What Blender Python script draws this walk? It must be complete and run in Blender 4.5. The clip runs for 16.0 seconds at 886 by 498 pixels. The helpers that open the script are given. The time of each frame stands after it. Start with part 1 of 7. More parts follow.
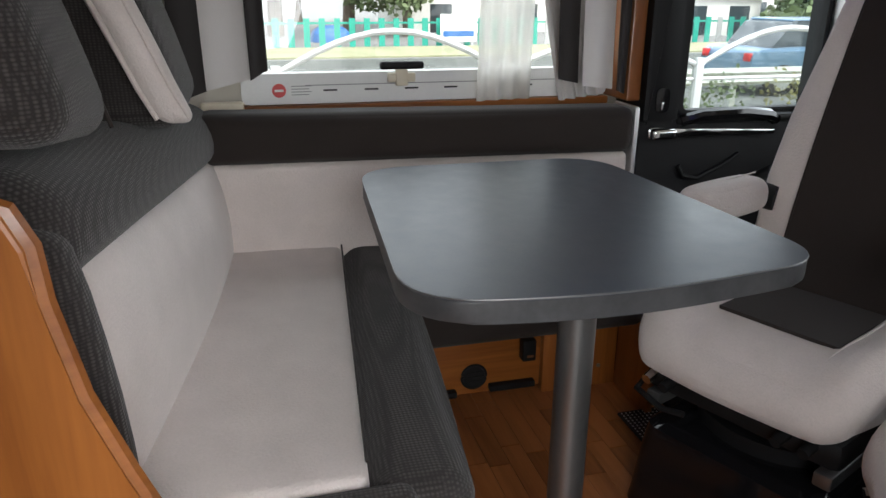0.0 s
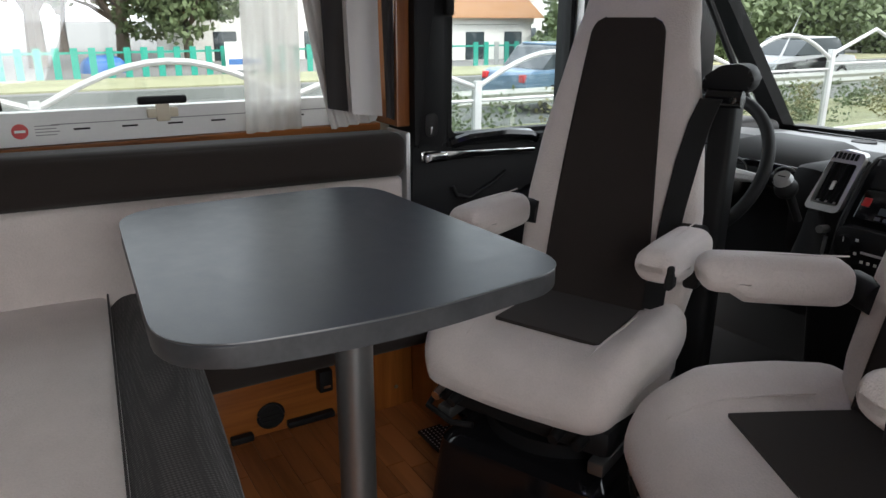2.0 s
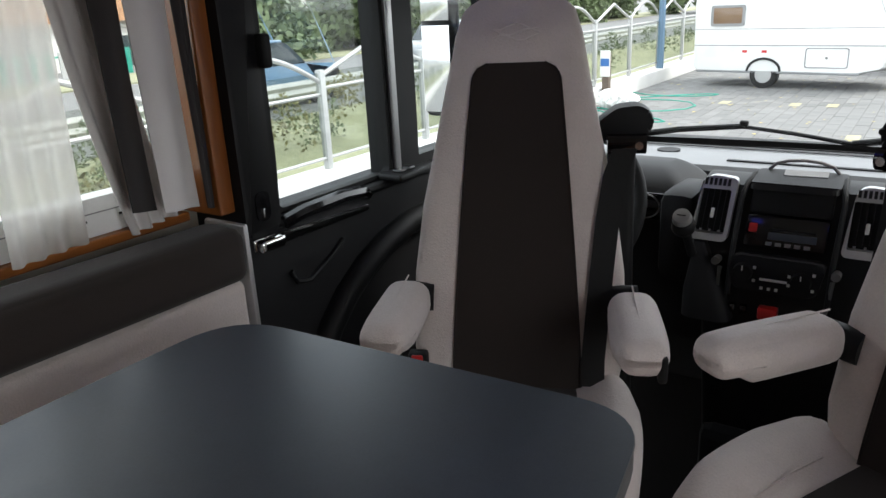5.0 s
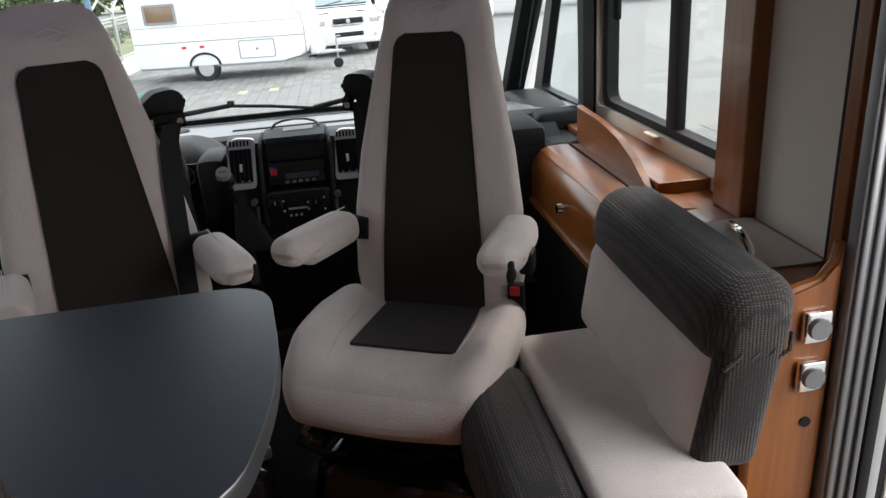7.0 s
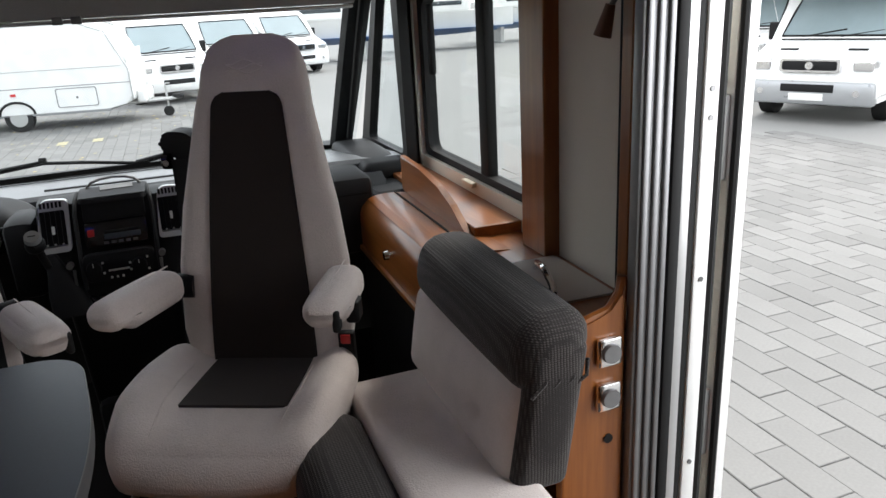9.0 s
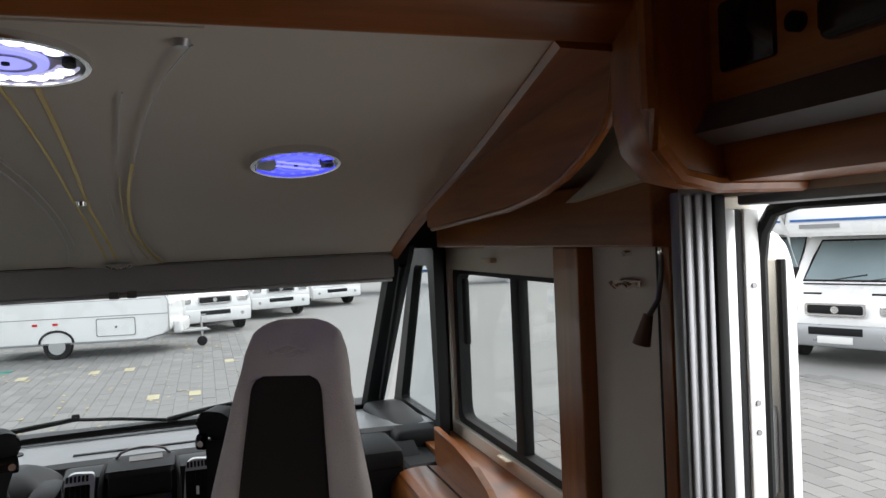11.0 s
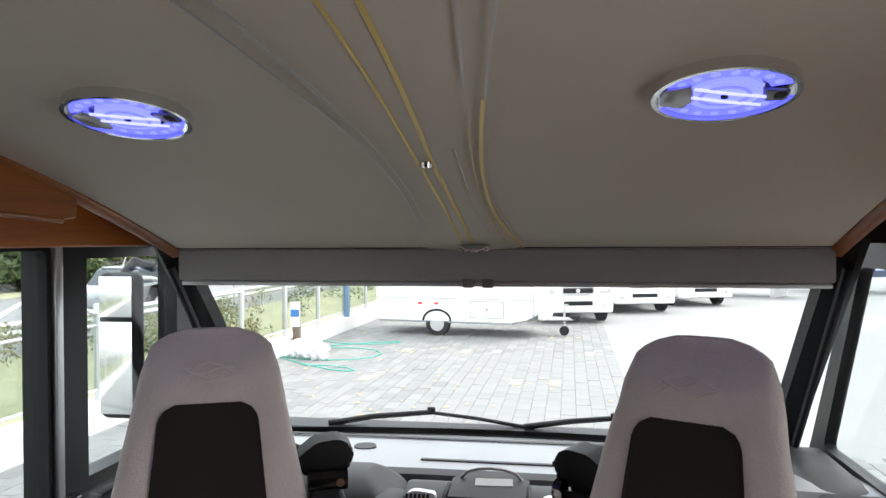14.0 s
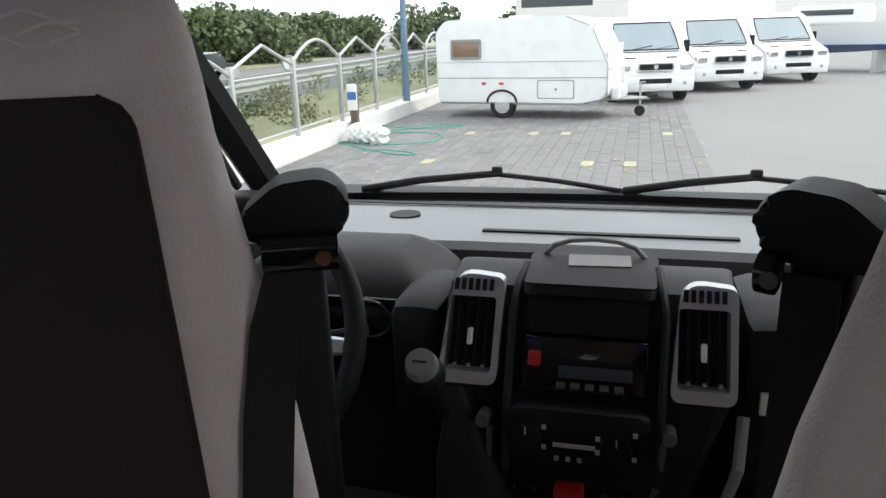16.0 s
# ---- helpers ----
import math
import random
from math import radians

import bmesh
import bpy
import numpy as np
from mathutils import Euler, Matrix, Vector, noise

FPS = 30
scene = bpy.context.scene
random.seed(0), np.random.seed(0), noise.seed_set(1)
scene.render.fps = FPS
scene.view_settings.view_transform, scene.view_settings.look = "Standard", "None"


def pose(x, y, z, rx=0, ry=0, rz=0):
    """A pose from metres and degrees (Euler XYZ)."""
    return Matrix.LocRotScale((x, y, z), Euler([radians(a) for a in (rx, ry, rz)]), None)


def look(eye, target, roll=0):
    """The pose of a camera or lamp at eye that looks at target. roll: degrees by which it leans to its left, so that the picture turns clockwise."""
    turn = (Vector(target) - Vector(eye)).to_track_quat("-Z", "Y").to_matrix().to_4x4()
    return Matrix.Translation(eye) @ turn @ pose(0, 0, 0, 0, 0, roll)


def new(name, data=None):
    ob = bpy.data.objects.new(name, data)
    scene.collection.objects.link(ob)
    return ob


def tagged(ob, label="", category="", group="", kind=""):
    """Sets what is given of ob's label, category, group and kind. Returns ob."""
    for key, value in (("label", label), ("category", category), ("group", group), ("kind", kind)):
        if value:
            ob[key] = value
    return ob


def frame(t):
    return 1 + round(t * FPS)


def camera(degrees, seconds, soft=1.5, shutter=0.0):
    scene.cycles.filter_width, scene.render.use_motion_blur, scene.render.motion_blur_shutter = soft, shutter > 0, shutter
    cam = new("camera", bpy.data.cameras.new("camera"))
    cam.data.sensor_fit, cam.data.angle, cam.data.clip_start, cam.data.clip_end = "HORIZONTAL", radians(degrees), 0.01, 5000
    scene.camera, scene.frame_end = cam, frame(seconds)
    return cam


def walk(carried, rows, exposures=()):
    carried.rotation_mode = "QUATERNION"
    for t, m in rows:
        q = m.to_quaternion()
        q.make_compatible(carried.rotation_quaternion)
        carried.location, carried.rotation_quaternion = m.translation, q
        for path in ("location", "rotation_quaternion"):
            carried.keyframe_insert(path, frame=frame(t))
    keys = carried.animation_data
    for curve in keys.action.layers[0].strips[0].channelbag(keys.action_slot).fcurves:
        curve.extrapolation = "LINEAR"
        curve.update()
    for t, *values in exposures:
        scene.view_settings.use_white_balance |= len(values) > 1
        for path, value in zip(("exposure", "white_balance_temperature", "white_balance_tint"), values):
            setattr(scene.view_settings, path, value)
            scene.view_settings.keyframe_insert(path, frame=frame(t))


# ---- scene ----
cam = camera(62.6, 16.0)
PATH = [
    (0, (0.816, -0.240, 1.179), (-1.005, 0.244, 0.510), 0.3),
    (0.5, (0.818, -0.235, 1.183), (-0.999, 0.291, 0.533), 0.3),
    (1, (0.828, -0.216, 1.186), (-0.935, 0.484, 0.552), 0.2),
    (1.5, (0.837, -0.192, 1.190), (-0.863, 0.663, 0.575), 0.1),
    (2, (0.836, -0.181, 1.189), (-0.804, 0.791, 0.585), 0.2),
    (2.5, (0.833, -0.164, 1.189), (-0.767, 0.880, 0.599), -0.1),
    (3, (0.781, -0.132, 1.188), (-0.788, 0.965, 0.608), 0.3),
    (3.2, (0.724, -0.127, 1.196), (-0.811, 1.020, 0.622), 0.8),
    (5.5, (0.200, -0.310, 1.325), (-0.551, 1.421, 0.663), -3.5),
    (6, (0.178, -0.436, 1.330), (-0.146, 1.420, 0.660), -3.4),
    (6.5, (0.182, -0.605, 1.333), (0.142, 1.266, 0.629), -4.4),
    (7, (0.207, -0.690, 1.335), (0.417, 1.161, 0.608), -4.3),
    (7.5, (0.232, -0.727, 1.327), (0.649, 1.068, 0.549), -4.6),
    (8, (0.241, -0.754, 1.333), (0.788, 1.007, 0.560), -4.4),
    (8.2, (0.243, -0.766, 1.338), (0.805, 0.995, 0.576), -4.4),
    (10.3, (0.253, -0.727, 1.449), (0.956, 1.125, 1.174), -2.4),
    (10.5, (0.247, -0.731, 1.466), (0.943, 1.133, 1.262), -2.6),
    (11, (0.235, -0.727, 1.504), (0.857, 1.174, 1.472), -2.5),
    (11.5, (0.213, -0.721, 1.524), (0.698, 1.219, 1.562), -2.3),
    (12, (0.191, -0.714, 1.536), (0.521, 1.256, 1.637), -1.9),
    (12.5, (0.17, -0.711, 1.541), (0.253, 1.284, 1.657), -2.2),
    (13, (0.156, -0.612, 1.525), (0.03, 1.383, 1.577), -1.1),
    (13.5, (0.167, -0.423, 1.513), (0.031, 1.572, 1.534), -0.9),
    (14, (0.226, -0.17, 1.482), (-0.117, 1.8, 1.458), -0.3),
    (14.5, (0.235, 0.085, 1.424), (-0.213, 2.029, 1.283), -0.5),
    (15, (0.187, 0.278, 1.348), (-0.297, 2.196, 1.051), -1.9),
    (15.5, (0.125, 0.411, 1.283), (-0.356, 2.307, 0.863), -1.2),
    (16, (0.092, 0.519, 1.239), (-0.413, 2.364, 0.655), -2.0),
]
walk(cam, [(t, look(eye, target, roll)) for t, eye, target, roll in PATH], [(0.0, 1.36), (3.2, 0.97), (5.5, 1.0), (8.2, 0.97), (10.3, 0.45), (11.0, 0.42), (11.5, 1.0), (12.0, 1.33), (12.6, 1.58), (13.5, 1.46), (14.5, 1.25), (16.0, 0.58)])

# ---- light ----
world = bpy.data.worlds.new("sky")
scene.world = world
world.use_nodes = True
wn = world.node_tree
sky = wn.nodes.new("ShaderNodeTexSky")
sky.sky_type, sky.sun_disc = "NISHITA", False
sky.sun_elevation, sky.sun_rotation = radians(48), radians(60)
sky.air_density, sky.dust_density, sky.ozone_density = 1.0, 4.0, 1.0
hazy = wn.nodes.new("ShaderNodeMix")
hazy.data_type = "RGBA"
hazy.inputs[0].default_value = 0.75
hazy.inputs[7].default_value = (13.0, 13.4, 13.8, 1)
wn.links.new(sky.outputs[0], hazy.inputs[6])
wn.links.new(hazy.outputs[2], wn.nodes["Background"].inputs[0])
wn.nodes["Background"].inputs[1].default_value = 0.15
sun = new("sun", bpy.data.lights.new("sun", "SUN"))
sun.data.energy, sun.data.angle, sun.data.color = 1.5, radians(14), (1, 0.96, 0.9)
sun.matrix_world = look((8, 5, 10), (0, 0, 0))
# fill lamp added to the sky's light in the open entrance, aimed at seats
door_fill = new("door_fill_light", bpy.data.lights.new("door_fill_light", "AREA"))
door_fill.data.shape, door_fill.data.size, door_fill.data.size_y, door_fill.data.energy = "RECTANGLE", 0.6, 1.0, 4.6
door_fill.data.color = (0.97, 0.98, 1.0)
door_fill.matrix_world = look((1.40, -0.04, 1.25), (0.35, 0.75, 0.35))


# ---- materials ----


def mat(name, col, rough=0.6, metal=0.0, var=0.12, scale=6.0, fine=120.0, bump=0.15, sheen=0.0, random_tint=0.0, coat=0.0, dist=0.002):
    m = bpy.data.materials.new(name)
    m.use_nodes = True
    nt = m.node_tree
    b = nt.nodes["Principled BSDF"]
    tc = nt.nodes.new("ShaderNodeTexCoord")
    n1, n2 = nt.nodes.new("ShaderNodeTexNoise"), nt.nodes.new("ShaderNodeTexNoise")
    n1.inputs["Scale"].default_value, n1.inputs["Detail"].default_value = scale, 5
    n2.inputs["Scale"].default_value, n2.inputs["Detail"].default_value = fine, 3
    for n in (n1, n2):
        nt.links.new(tc.outputs["Object"], n.inputs["Vector"])
    mixn = nt.nodes.new("ShaderNodeMath")
    mixn.operation = "MULTIPLY_ADD"
    mixn.inputs[1].default_value = 0.4
    nt.links.new(n2.outputs[0], mixn.inputs[0])
    half = nt.nodes.new("ShaderNodeMath")
    half.operation = "MULTIPLY"
    half.inputs[1].default_value = 0.6
    nt.links.new(n1.outputs[0], half.inputs[0])
    nt.links.new(half.outputs[0], mixn.inputs[2])
    ramp = nt.nodes.new("ShaderNodeMapRange")
    ramp.inputs[1].default_value, ramp.inputs[2].default_value = 0.25, 0.75
    ramp.inputs[3].default_value, ramp.inputs[4].default_value = 1 - var, 1 + var
    nt.links.new(mixn.outputs[0], ramp.inputs[0])
    mul = nt.nodes.new("ShaderNodeVectorMath")
    mul.operation = "SCALE"
    mul.inputs[0].default_value = col
    nt.links.new(ramp.outputs[0], mul.inputs["Scale"])
    last = mul.outputs[0]
    if random_tint:
        oi = nt.nodes.new("ShaderNodeObjectInfo")
        r2 = nt.nodes.new("ShaderNodeMapRange")
        r2.inputs[3].default_value, r2.inputs[4].default_value = 1 - random_tint, 1 + random_tint
        nt.links.new(oi.outputs["Random"], r2.inputs[0])
        mul2 = nt.nodes.new("ShaderNodeVectorMath")
        mul2.operation = "SCALE"
        nt.links.new(last, mul2.inputs[0])
        nt.links.new(r2.outputs[0], mul2.inputs["Scale"])
        last = mul2.outputs[0]
    nt.links.new(last, b.inputs["Base Color"])
    rr = nt.nodes.new("ShaderNodeMapRange")
    rr.inputs[3].default_value, rr.inputs[4].default_value = max(0.02, rough - 0.08), min(1, rough + 0.08)
    nt.links.new(n1.outputs[0], rr.inputs[0])
    nt.links.new(rr.outputs[0], b.inputs["Roughness"])
    b.inputs["Metallic"].default_value = metal
    b.inputs["Sheen Weight"].default_value = sheen
    b.inputs["Coat Weight"].default_value = coat
    if bump:
        bp = nt.nodes.new("ShaderNodeBump")
        bp.inputs["Strength"].default_value, bp.inputs["Distance"].default_value = bump, dist
        nt.links.new(mixn.outputs[0], bp.inputs["Height"])
        nt.links.new(bp.outputs[0], b.inputs["Normal"])
    return m


def weave(name, col, light, size=0.0042):
    """Dark upholstery with rows of small lighter dashes."""
    m = mat(name, col, 0.9, var=0.15, bump=0, sheen=0.15)
    nt = m.node_tree
    b = nt.nodes["Principled BSDF"]
    tc = [n for n in nt.nodes if n.type == "TEX_COORD"][0]
    mp = nt.nodes.new("ShaderNodeMapping")
    mp.inputs["Scale"].default_value = (0.7 / size, 0.7 / size, 1.0 / size)
    nt.links.new(tc.outputs["Object"], mp.inputs["Vector"])
    vo = nt.nodes.new("ShaderNodeTexVoronoi")
    vo.inputs["Scale"].default_value, vo.inputs["Randomness"].default_value = 1.0, 0.12
    nt.links.new(mp.outputs[0], vo.inputs["Vector"])
    dots = nt.nodes.new("ShaderNodeMapRange")
    dots.inputs[1].default_value, dots.inputs[2].default_value = 0.55, 0.15
    nt.links.new(vo.outputs["Distance"], dots.inputs[0])
    total = dots.outputs[0]
    old = b.inputs["Base Color"].links[0].from_socket
    mix = nt.nodes.new("ShaderNodeMix")
    mix.data_type = "RGBA"
    nt.links.new(total, mix.inputs[0])
    nt.links.new(old, mix.inputs[6])
    mix.inputs[7].default_value = (*light, 1)
    nt.links.new(mix.outputs[2], b.inputs["Base Color"])
    bp = nt.nodes.new("ShaderNodeBump")
    bp.inputs["Strength"].default_value, bp.inputs["Distance"].default_value = 0.5, 0.002
    nt.links.new(total, bp.inputs["Height"])
    nt.links.new(bp.outputs[0], b.inputs["Normal"])
    return m


def wood(name, a, c, along="Y", rough=0.35, tint=0.0, coat=0.15):
    """Wood with grain lines along one axis."""
    m = bpy.data.materials.new(name)
    m.use_nodes = True
    nt = m.node_tree
    b = nt.nodes["Principled BSDF"]
    tc = nt.nodes.new("ShaderNodeTexCoord")
    mp = nt.nodes.new("ShaderNodeMapping")
    s = {"X": (0.9, 14, 14), "Y": (14, 0.9, 14), "Z": (14, 14, 0.9)}[along]
    mp.inputs["Scale"].default_value = s
    nt.links.new(tc.outputs["Object"], mp.inputs["Vector"])
    oi = nt.nodes.new("ShaderNodeObjectInfo")
    off = nt.nodes.new("ShaderNodeVectorMath")
    off.operation = "MULTIPLY_ADD"
    off.inputs[1].default_value = (1, 1, 1)
    sc = nt.nodes.new("ShaderNodeMath")
    sc.operation = "MULTIPLY"
    sc.inputs[1].default_value = 30
    nt.links.new(oi.outputs["Random"], sc.inputs[0])
    nt.links.new(mp.outputs[0], off.inputs[0])
    nt.links.new(sc.outputs[0], off.inputs[2])
    n1, n2 = nt.nodes.new("ShaderNodeTexNoise"), nt.nodes.new("ShaderNodeTexNoise")
    n1.inputs["Scale"].default_value, n1.inputs["Detail"].default_value, n1.inputs["Distortion"].default_value = 1.3, 8, 0.7
    n2.inputs["Scale"].default_value, n2.inputs["Detail"].default_value = 9, 4
    for n in (n1, n2):
        nt.links.new(off.outputs[0], n.inputs["Vector"])
    ad = nt.nodes.new("ShaderNodeMath")
    ad.operation = "MULTIPLY_ADD"
    ad.inputs[1].default_value = 0.35
    nt.links.new(n2.outputs[0], ad.inputs[0])
    nt.links.new(n1.outputs[0], ad.inputs[2])
    if tint:
        t2 = nt.nodes.new("ShaderNodeMath")
        t2.operation = "MULTIPLY_ADD"
        t2.inputs[1].default_value = tint
        nt.links.new(oi.outputs["Random"], t2.inputs[0])
        nt.links.new(ad.outputs[0], t2.inputs[2])
        fac = t2.outputs[0]
    else:
        fac = ad.outputs[0]
    rp = nt.nodes.new("ShaderNodeValToRGB")
    rp.color_ramp.elements[0].position, rp.color_ramp.elements[0].color = 0.40, (*a, 1)
    rp.color_ramp.elements[1].position, rp.color_ramp.elements[1].color = 0.98 + tint * 0.5, (*c, 1)
    nt.links.new(fac, rp.inputs[0])
    nt.links.new(rp.outputs[0], b.inputs["Base Color"])
    b.inputs["Roughness"].default_value = rough
    b.inputs["Coat Weight"].default_value = coat
    bp = nt.nodes.new("ShaderNodeBump")
    bp.inputs["Strength"].default_value, bp.inputs["Distance"].default_value = 0.12, 0.001
    nt.links.new(fac, bp.inputs["Height"])
    nt.links.new(bp.outputs[0], b.inputs["Normal"])
    return m


def glass(name, tint=(0.87, 0.905, 0.915), gloss=0.05):
    m = bpy.data.materials.new(name)
    m.use_nodes = True
    nt = m.node_tree
    nt.nodes.remove(nt.nodes["Principled BSDF"])
    tr, gl, mx = nt.nodes.new("ShaderNodeBsdfTransparent"), nt.nodes.new("ShaderNodeBsdfGlossy"), nt.nodes.new("ShaderNodeMixShader")
    tr.inputs[0].default_value = (*tint, 1)
    gl.inputs["Roughness"].default_value = 0.03
    mx.inputs[0].default_value = gloss
    nt.links.new(tr.outputs[0], mx.inputs[1])
    nt.links.new(gl.outputs[0], mx.inputs[2])
    nt.links.new(mx.outputs[0], nt.nodes["Material Output"].inputs[0])
    return m


def glow(name, col, strength):
    m = bpy.data.materials.new(name)
    m.use_nodes = True
    b = m.node_tree.nodes["Principled BSDF"]
    b.inputs["Base Color"].default_value = (*col, 1)
    b.inputs["Emission Color"].default_value = (*col, 1)
    b.inputs["Emission Strength"].default_value = strength
    return m


CREAM = mat("cream_velour", (0.62, 0.55, 0.515), 0.85, var=0.11, scale=11, fine=260, bump=0.35, sheen=0.3, dist=0.012)
SILVER_THREAD = mat("cream_thread", (0.70, 0.64, 0.60), 0.6, var=0.05, fine=500, bump=0.1)
DARK = weave("dark_woven_fabric", (0.024, 0.0205, 0.0195), (0.066, 0.058, 0.054))
DARK_PLAIN = mat("dark_brown_fabric", (0.027, 0.021, 0.0185), 0.92, var=0.2, fine=420, bump=0.4, sheen=0.1)
CURTAIN_DARK = mat("grey_curtain_fabric", (0.030, 0.026, 0.025), 0.95, var=0.15, fine=500, bump=0.3)
CURTAIN_LIGHT = mat("silver_curtain_fabric", (0.66, 0.63, 0.61), 0.9, var=0.08, fine=500, bump=0.3)
WOOD = wood("cherry_wood", (0.165, 0.046, 0.0075), (0.375, 0.13, 0.027), "Y")
WOOD_X = wood("cherry_wood_across", (0.165, 0.046, 0.0075), (0.375, 0.13, 0.027), "X")
WOOD_Z = wood("cherry_wood_upright", (0.165, 0.046, 0.0075), (0.375, 0.13, 0.027), "Z")
PLANK = wood("parquet_strip", (0.13, 0.040, 0.010), (0.38, 0.135, 0.040), "X", 0.4, tint=0.45)
BLACK = mat("black_plastic", (0.009, 0.009, 0.0095), 0.55, var=0.15, fine=600, bump=0.2, dist=0.0006)
BLACK_SOFT = mat("charcoal_soft_plastic", (0.015, 0.015, 0.016), 0.6, var=0.15, fine=700, bump=0.3, dist=0.0006)
DASH = mat("grey_dashboard_plastic", (0.12, 0.125, 0.13), 0.40, var=0.1, fine=700, bump=0.3, dist=0.0006)
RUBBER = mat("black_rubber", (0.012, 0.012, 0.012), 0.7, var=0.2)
GLOSS_BLACK = mat("glossy_black", (0.008, 0.008, 0.009), 0.12, var=0.1, bump=0)
WHITE = mat("white_plastic", (0.74, 0.74, 0.72), 0.4, var=0.05, bump=0.05)
IVORY = mat("ivory_plastic", (0.62, 0.55, 0.42), 0.4, var=0.05, bump=0.05)
LINER = mat("beige_lining", (0.56, 0.52, 0.455), 0.75, var=0.05, scale=3, fine=350, bump=0.2)
PANEL = mat("cream_wall_panel", (0.60, 0.56, 0.48), 0.6, var=0.05, scale=3, fine=350, bump=0.1)
ALU = mat("brushed_aluminium", (0.23, 0.23, 0.235), 0.45, metal=0.85, var=0.08, bump=0.05)
CHROME = mat("chrome", (0.80, 0.80, 0.80), 0.12, metal=1.0, var=0.03, bump=0)
STEEL = mat("grey_metal_leg", (0.20, 0.20, 0.20), 0.38, metal=0.85, var=0.08, bump=0.03)
SILVER = mat("silver_trim", (0.50, 0.50, 0.50), 0.35, metal=0.6, var=0.05, bump=0.02)
GREY = mat("grey_fabric_blind", (0.30, 0.29, 0.29), 0.8, var=0.08)
# blue tint in this colour stands for the sky's reflection on the table
TABLE = mat("anthracite_laminate", (0.042, 0.052, 0.067), 0.40, var=0.18, scale=30, fine=300, bump=0.25, dist=0.0004)
TABLE_EDGE = wood("anthracite_edge_band", (0.024, 0.025, 0.027), (0.060, 0.060, 0.062), "X", 0.45, coat=0)
CARPET = mat("dark_cab_carpet", (0.017, 0.015, 0.0145), 0.95, var=0.3, fine=500, bump=0.8)
RED = mat("red_plastic", (0.55, 0.02, 0.02), 0.4, var=0.05, bump=0)
BRONZE = mat("bronze_lamp_metal", (0.16, 0.10, 0.07), 0.35, metal=0.7, var=0.1, bump=0)
GOLD = mat("gold_inlay", (0.62, 0.45, 0.10), 0.35, metal=0.4, var=0.05, bump=0)
PRINT = mat("grey_print", (0.25, 0.25, 0.25), 0.6, var=0.02, bump=0)
GLASS = glass("window_glass")
ACRYLIC = glass("acrylic_pane", (0.88, 0.90, 0.90), 0.06)
LED_WHITE = glow("white_led", (0.9, 0.9, 1.0), 2.2)
LED_BLUE = glow("blue_led", (0.09, 0.10, 1.0), 0.9)
LED_MID = glow("mid_blue_led", (0.15, 0.17, 1.0), 0.8)
DIFFUSER = glow("white_diffuser", (0.62, 0.62, 0.85), 0.42)
LED_PALE = glow("pale_blue_led", (0.36, 0.37, 1.0), 0.75)
for dull in (BLACK, BLACK_SOFT, RUBBER, CARPET, DARK, DARK_PLAIN):
    dull.node_tree.nodes["Principled BSDF"].inputs["Specular IOR Level"].default_value = 0.22
LENS = mat("frosted_lens", (0.45, 0.47, 0.75), 0.25, var=0.05, bump=0)
PAVER = mat("concrete_paver", (0.165, 0.163, 0.157), 0.85, var=0.18, scale=1.2, fine=60, bump=0.5, random_tint=0.05)
GROUND = mat("pale_concrete", (0.20, 0.198, 0.19), 0.9, var=0.12, scale=0.35, fine=25, bump=0.4)
ASPHALT = mat("road_asphalt", (0.16, 0.16, 0.155), 0.9, var=0.15, scale=0.6, fine=40, bump=0.4)
BODY = mat("white_vehicle_paint", (0.76, 0.76, 0.75), 0.28, var=0.04, scale=2, bump=0.02, coat=0.4)
SILVER_PAINT = mat("silver_vehicle_paint", (0.36, 0.37, 0.38), 0.3, metal=0.4, var=0.04, bump=0)
# pale base colour carries the sky's reflection in the vans' windscreens
SKY_GLASS = mat("sky_coloured_windscreen", (0.20, 0.255, 0.27), 0.05, var=0.15, scale=1.5, bump=0, coat=1.0)
DARK_GLASS = mat("dark_vehicle_glass", (0.035, 0.045, 0.05), 0.06, var=0.1, bump=0)
GREEN = mat("green_fence_paint", (0.02, 0.30, 0.22), 0.5, var=0.1)
BLUE = mat("blue_paint", (0.03, 0.13, 0.36), 0.45, var=0.1)
CAR_BLUE = mat("blue_grey_car_paint", (0.10, 0.18, 0.27), 0.3, var=0.05, bump=0, coat=0.4)
PLASTER = mat("white_plaster", (0.70, 0.68, 0.64), 0.9, var=0.06, scale=0.8, fine=20, bump=0.2)
KERB = mat("whitewashed_wall", (0.66, 0.65, 0.62), 0.9, var=0.15, scale=2, fine=30, bump=0.4)
TERRACOTTA = mat("terracotta_roof", (0.46, 0.24, 0.12), 0.85, var=0.15, scale=4, fine=20, bump=0.5)
LEAF = mat("olive_leaf", (0.10, 0.135, 0.055), 0.7, var=0.4, scale=0.8, fine=8, bump=0)
LEAF_DRY = mat("yellow_green_leaf", (0.20, 0.185, 0.075), 0.7, var=0.4, scale=0.8, fine=8, bump=0)
BARK = mat("grey_bark", (0.13, 0.10, 0.075), 0.9, var=0.3, scale=3, fine=30, bump=0.6)
SCRUB = mat("dry_grass_ground", (0.27, 0.27, 0.16), 0.95, var=0.35, scale=0.7, fine=12, bump=0.6)
FENCE = mat("galvanised_fence", (0.42, 0.42, 0.41), 0.5, metal=0.3, var=0.08)
HULL = mat("white_gelcoat", (0.68, 0.68, 0.66), 0.3, var=0.05)


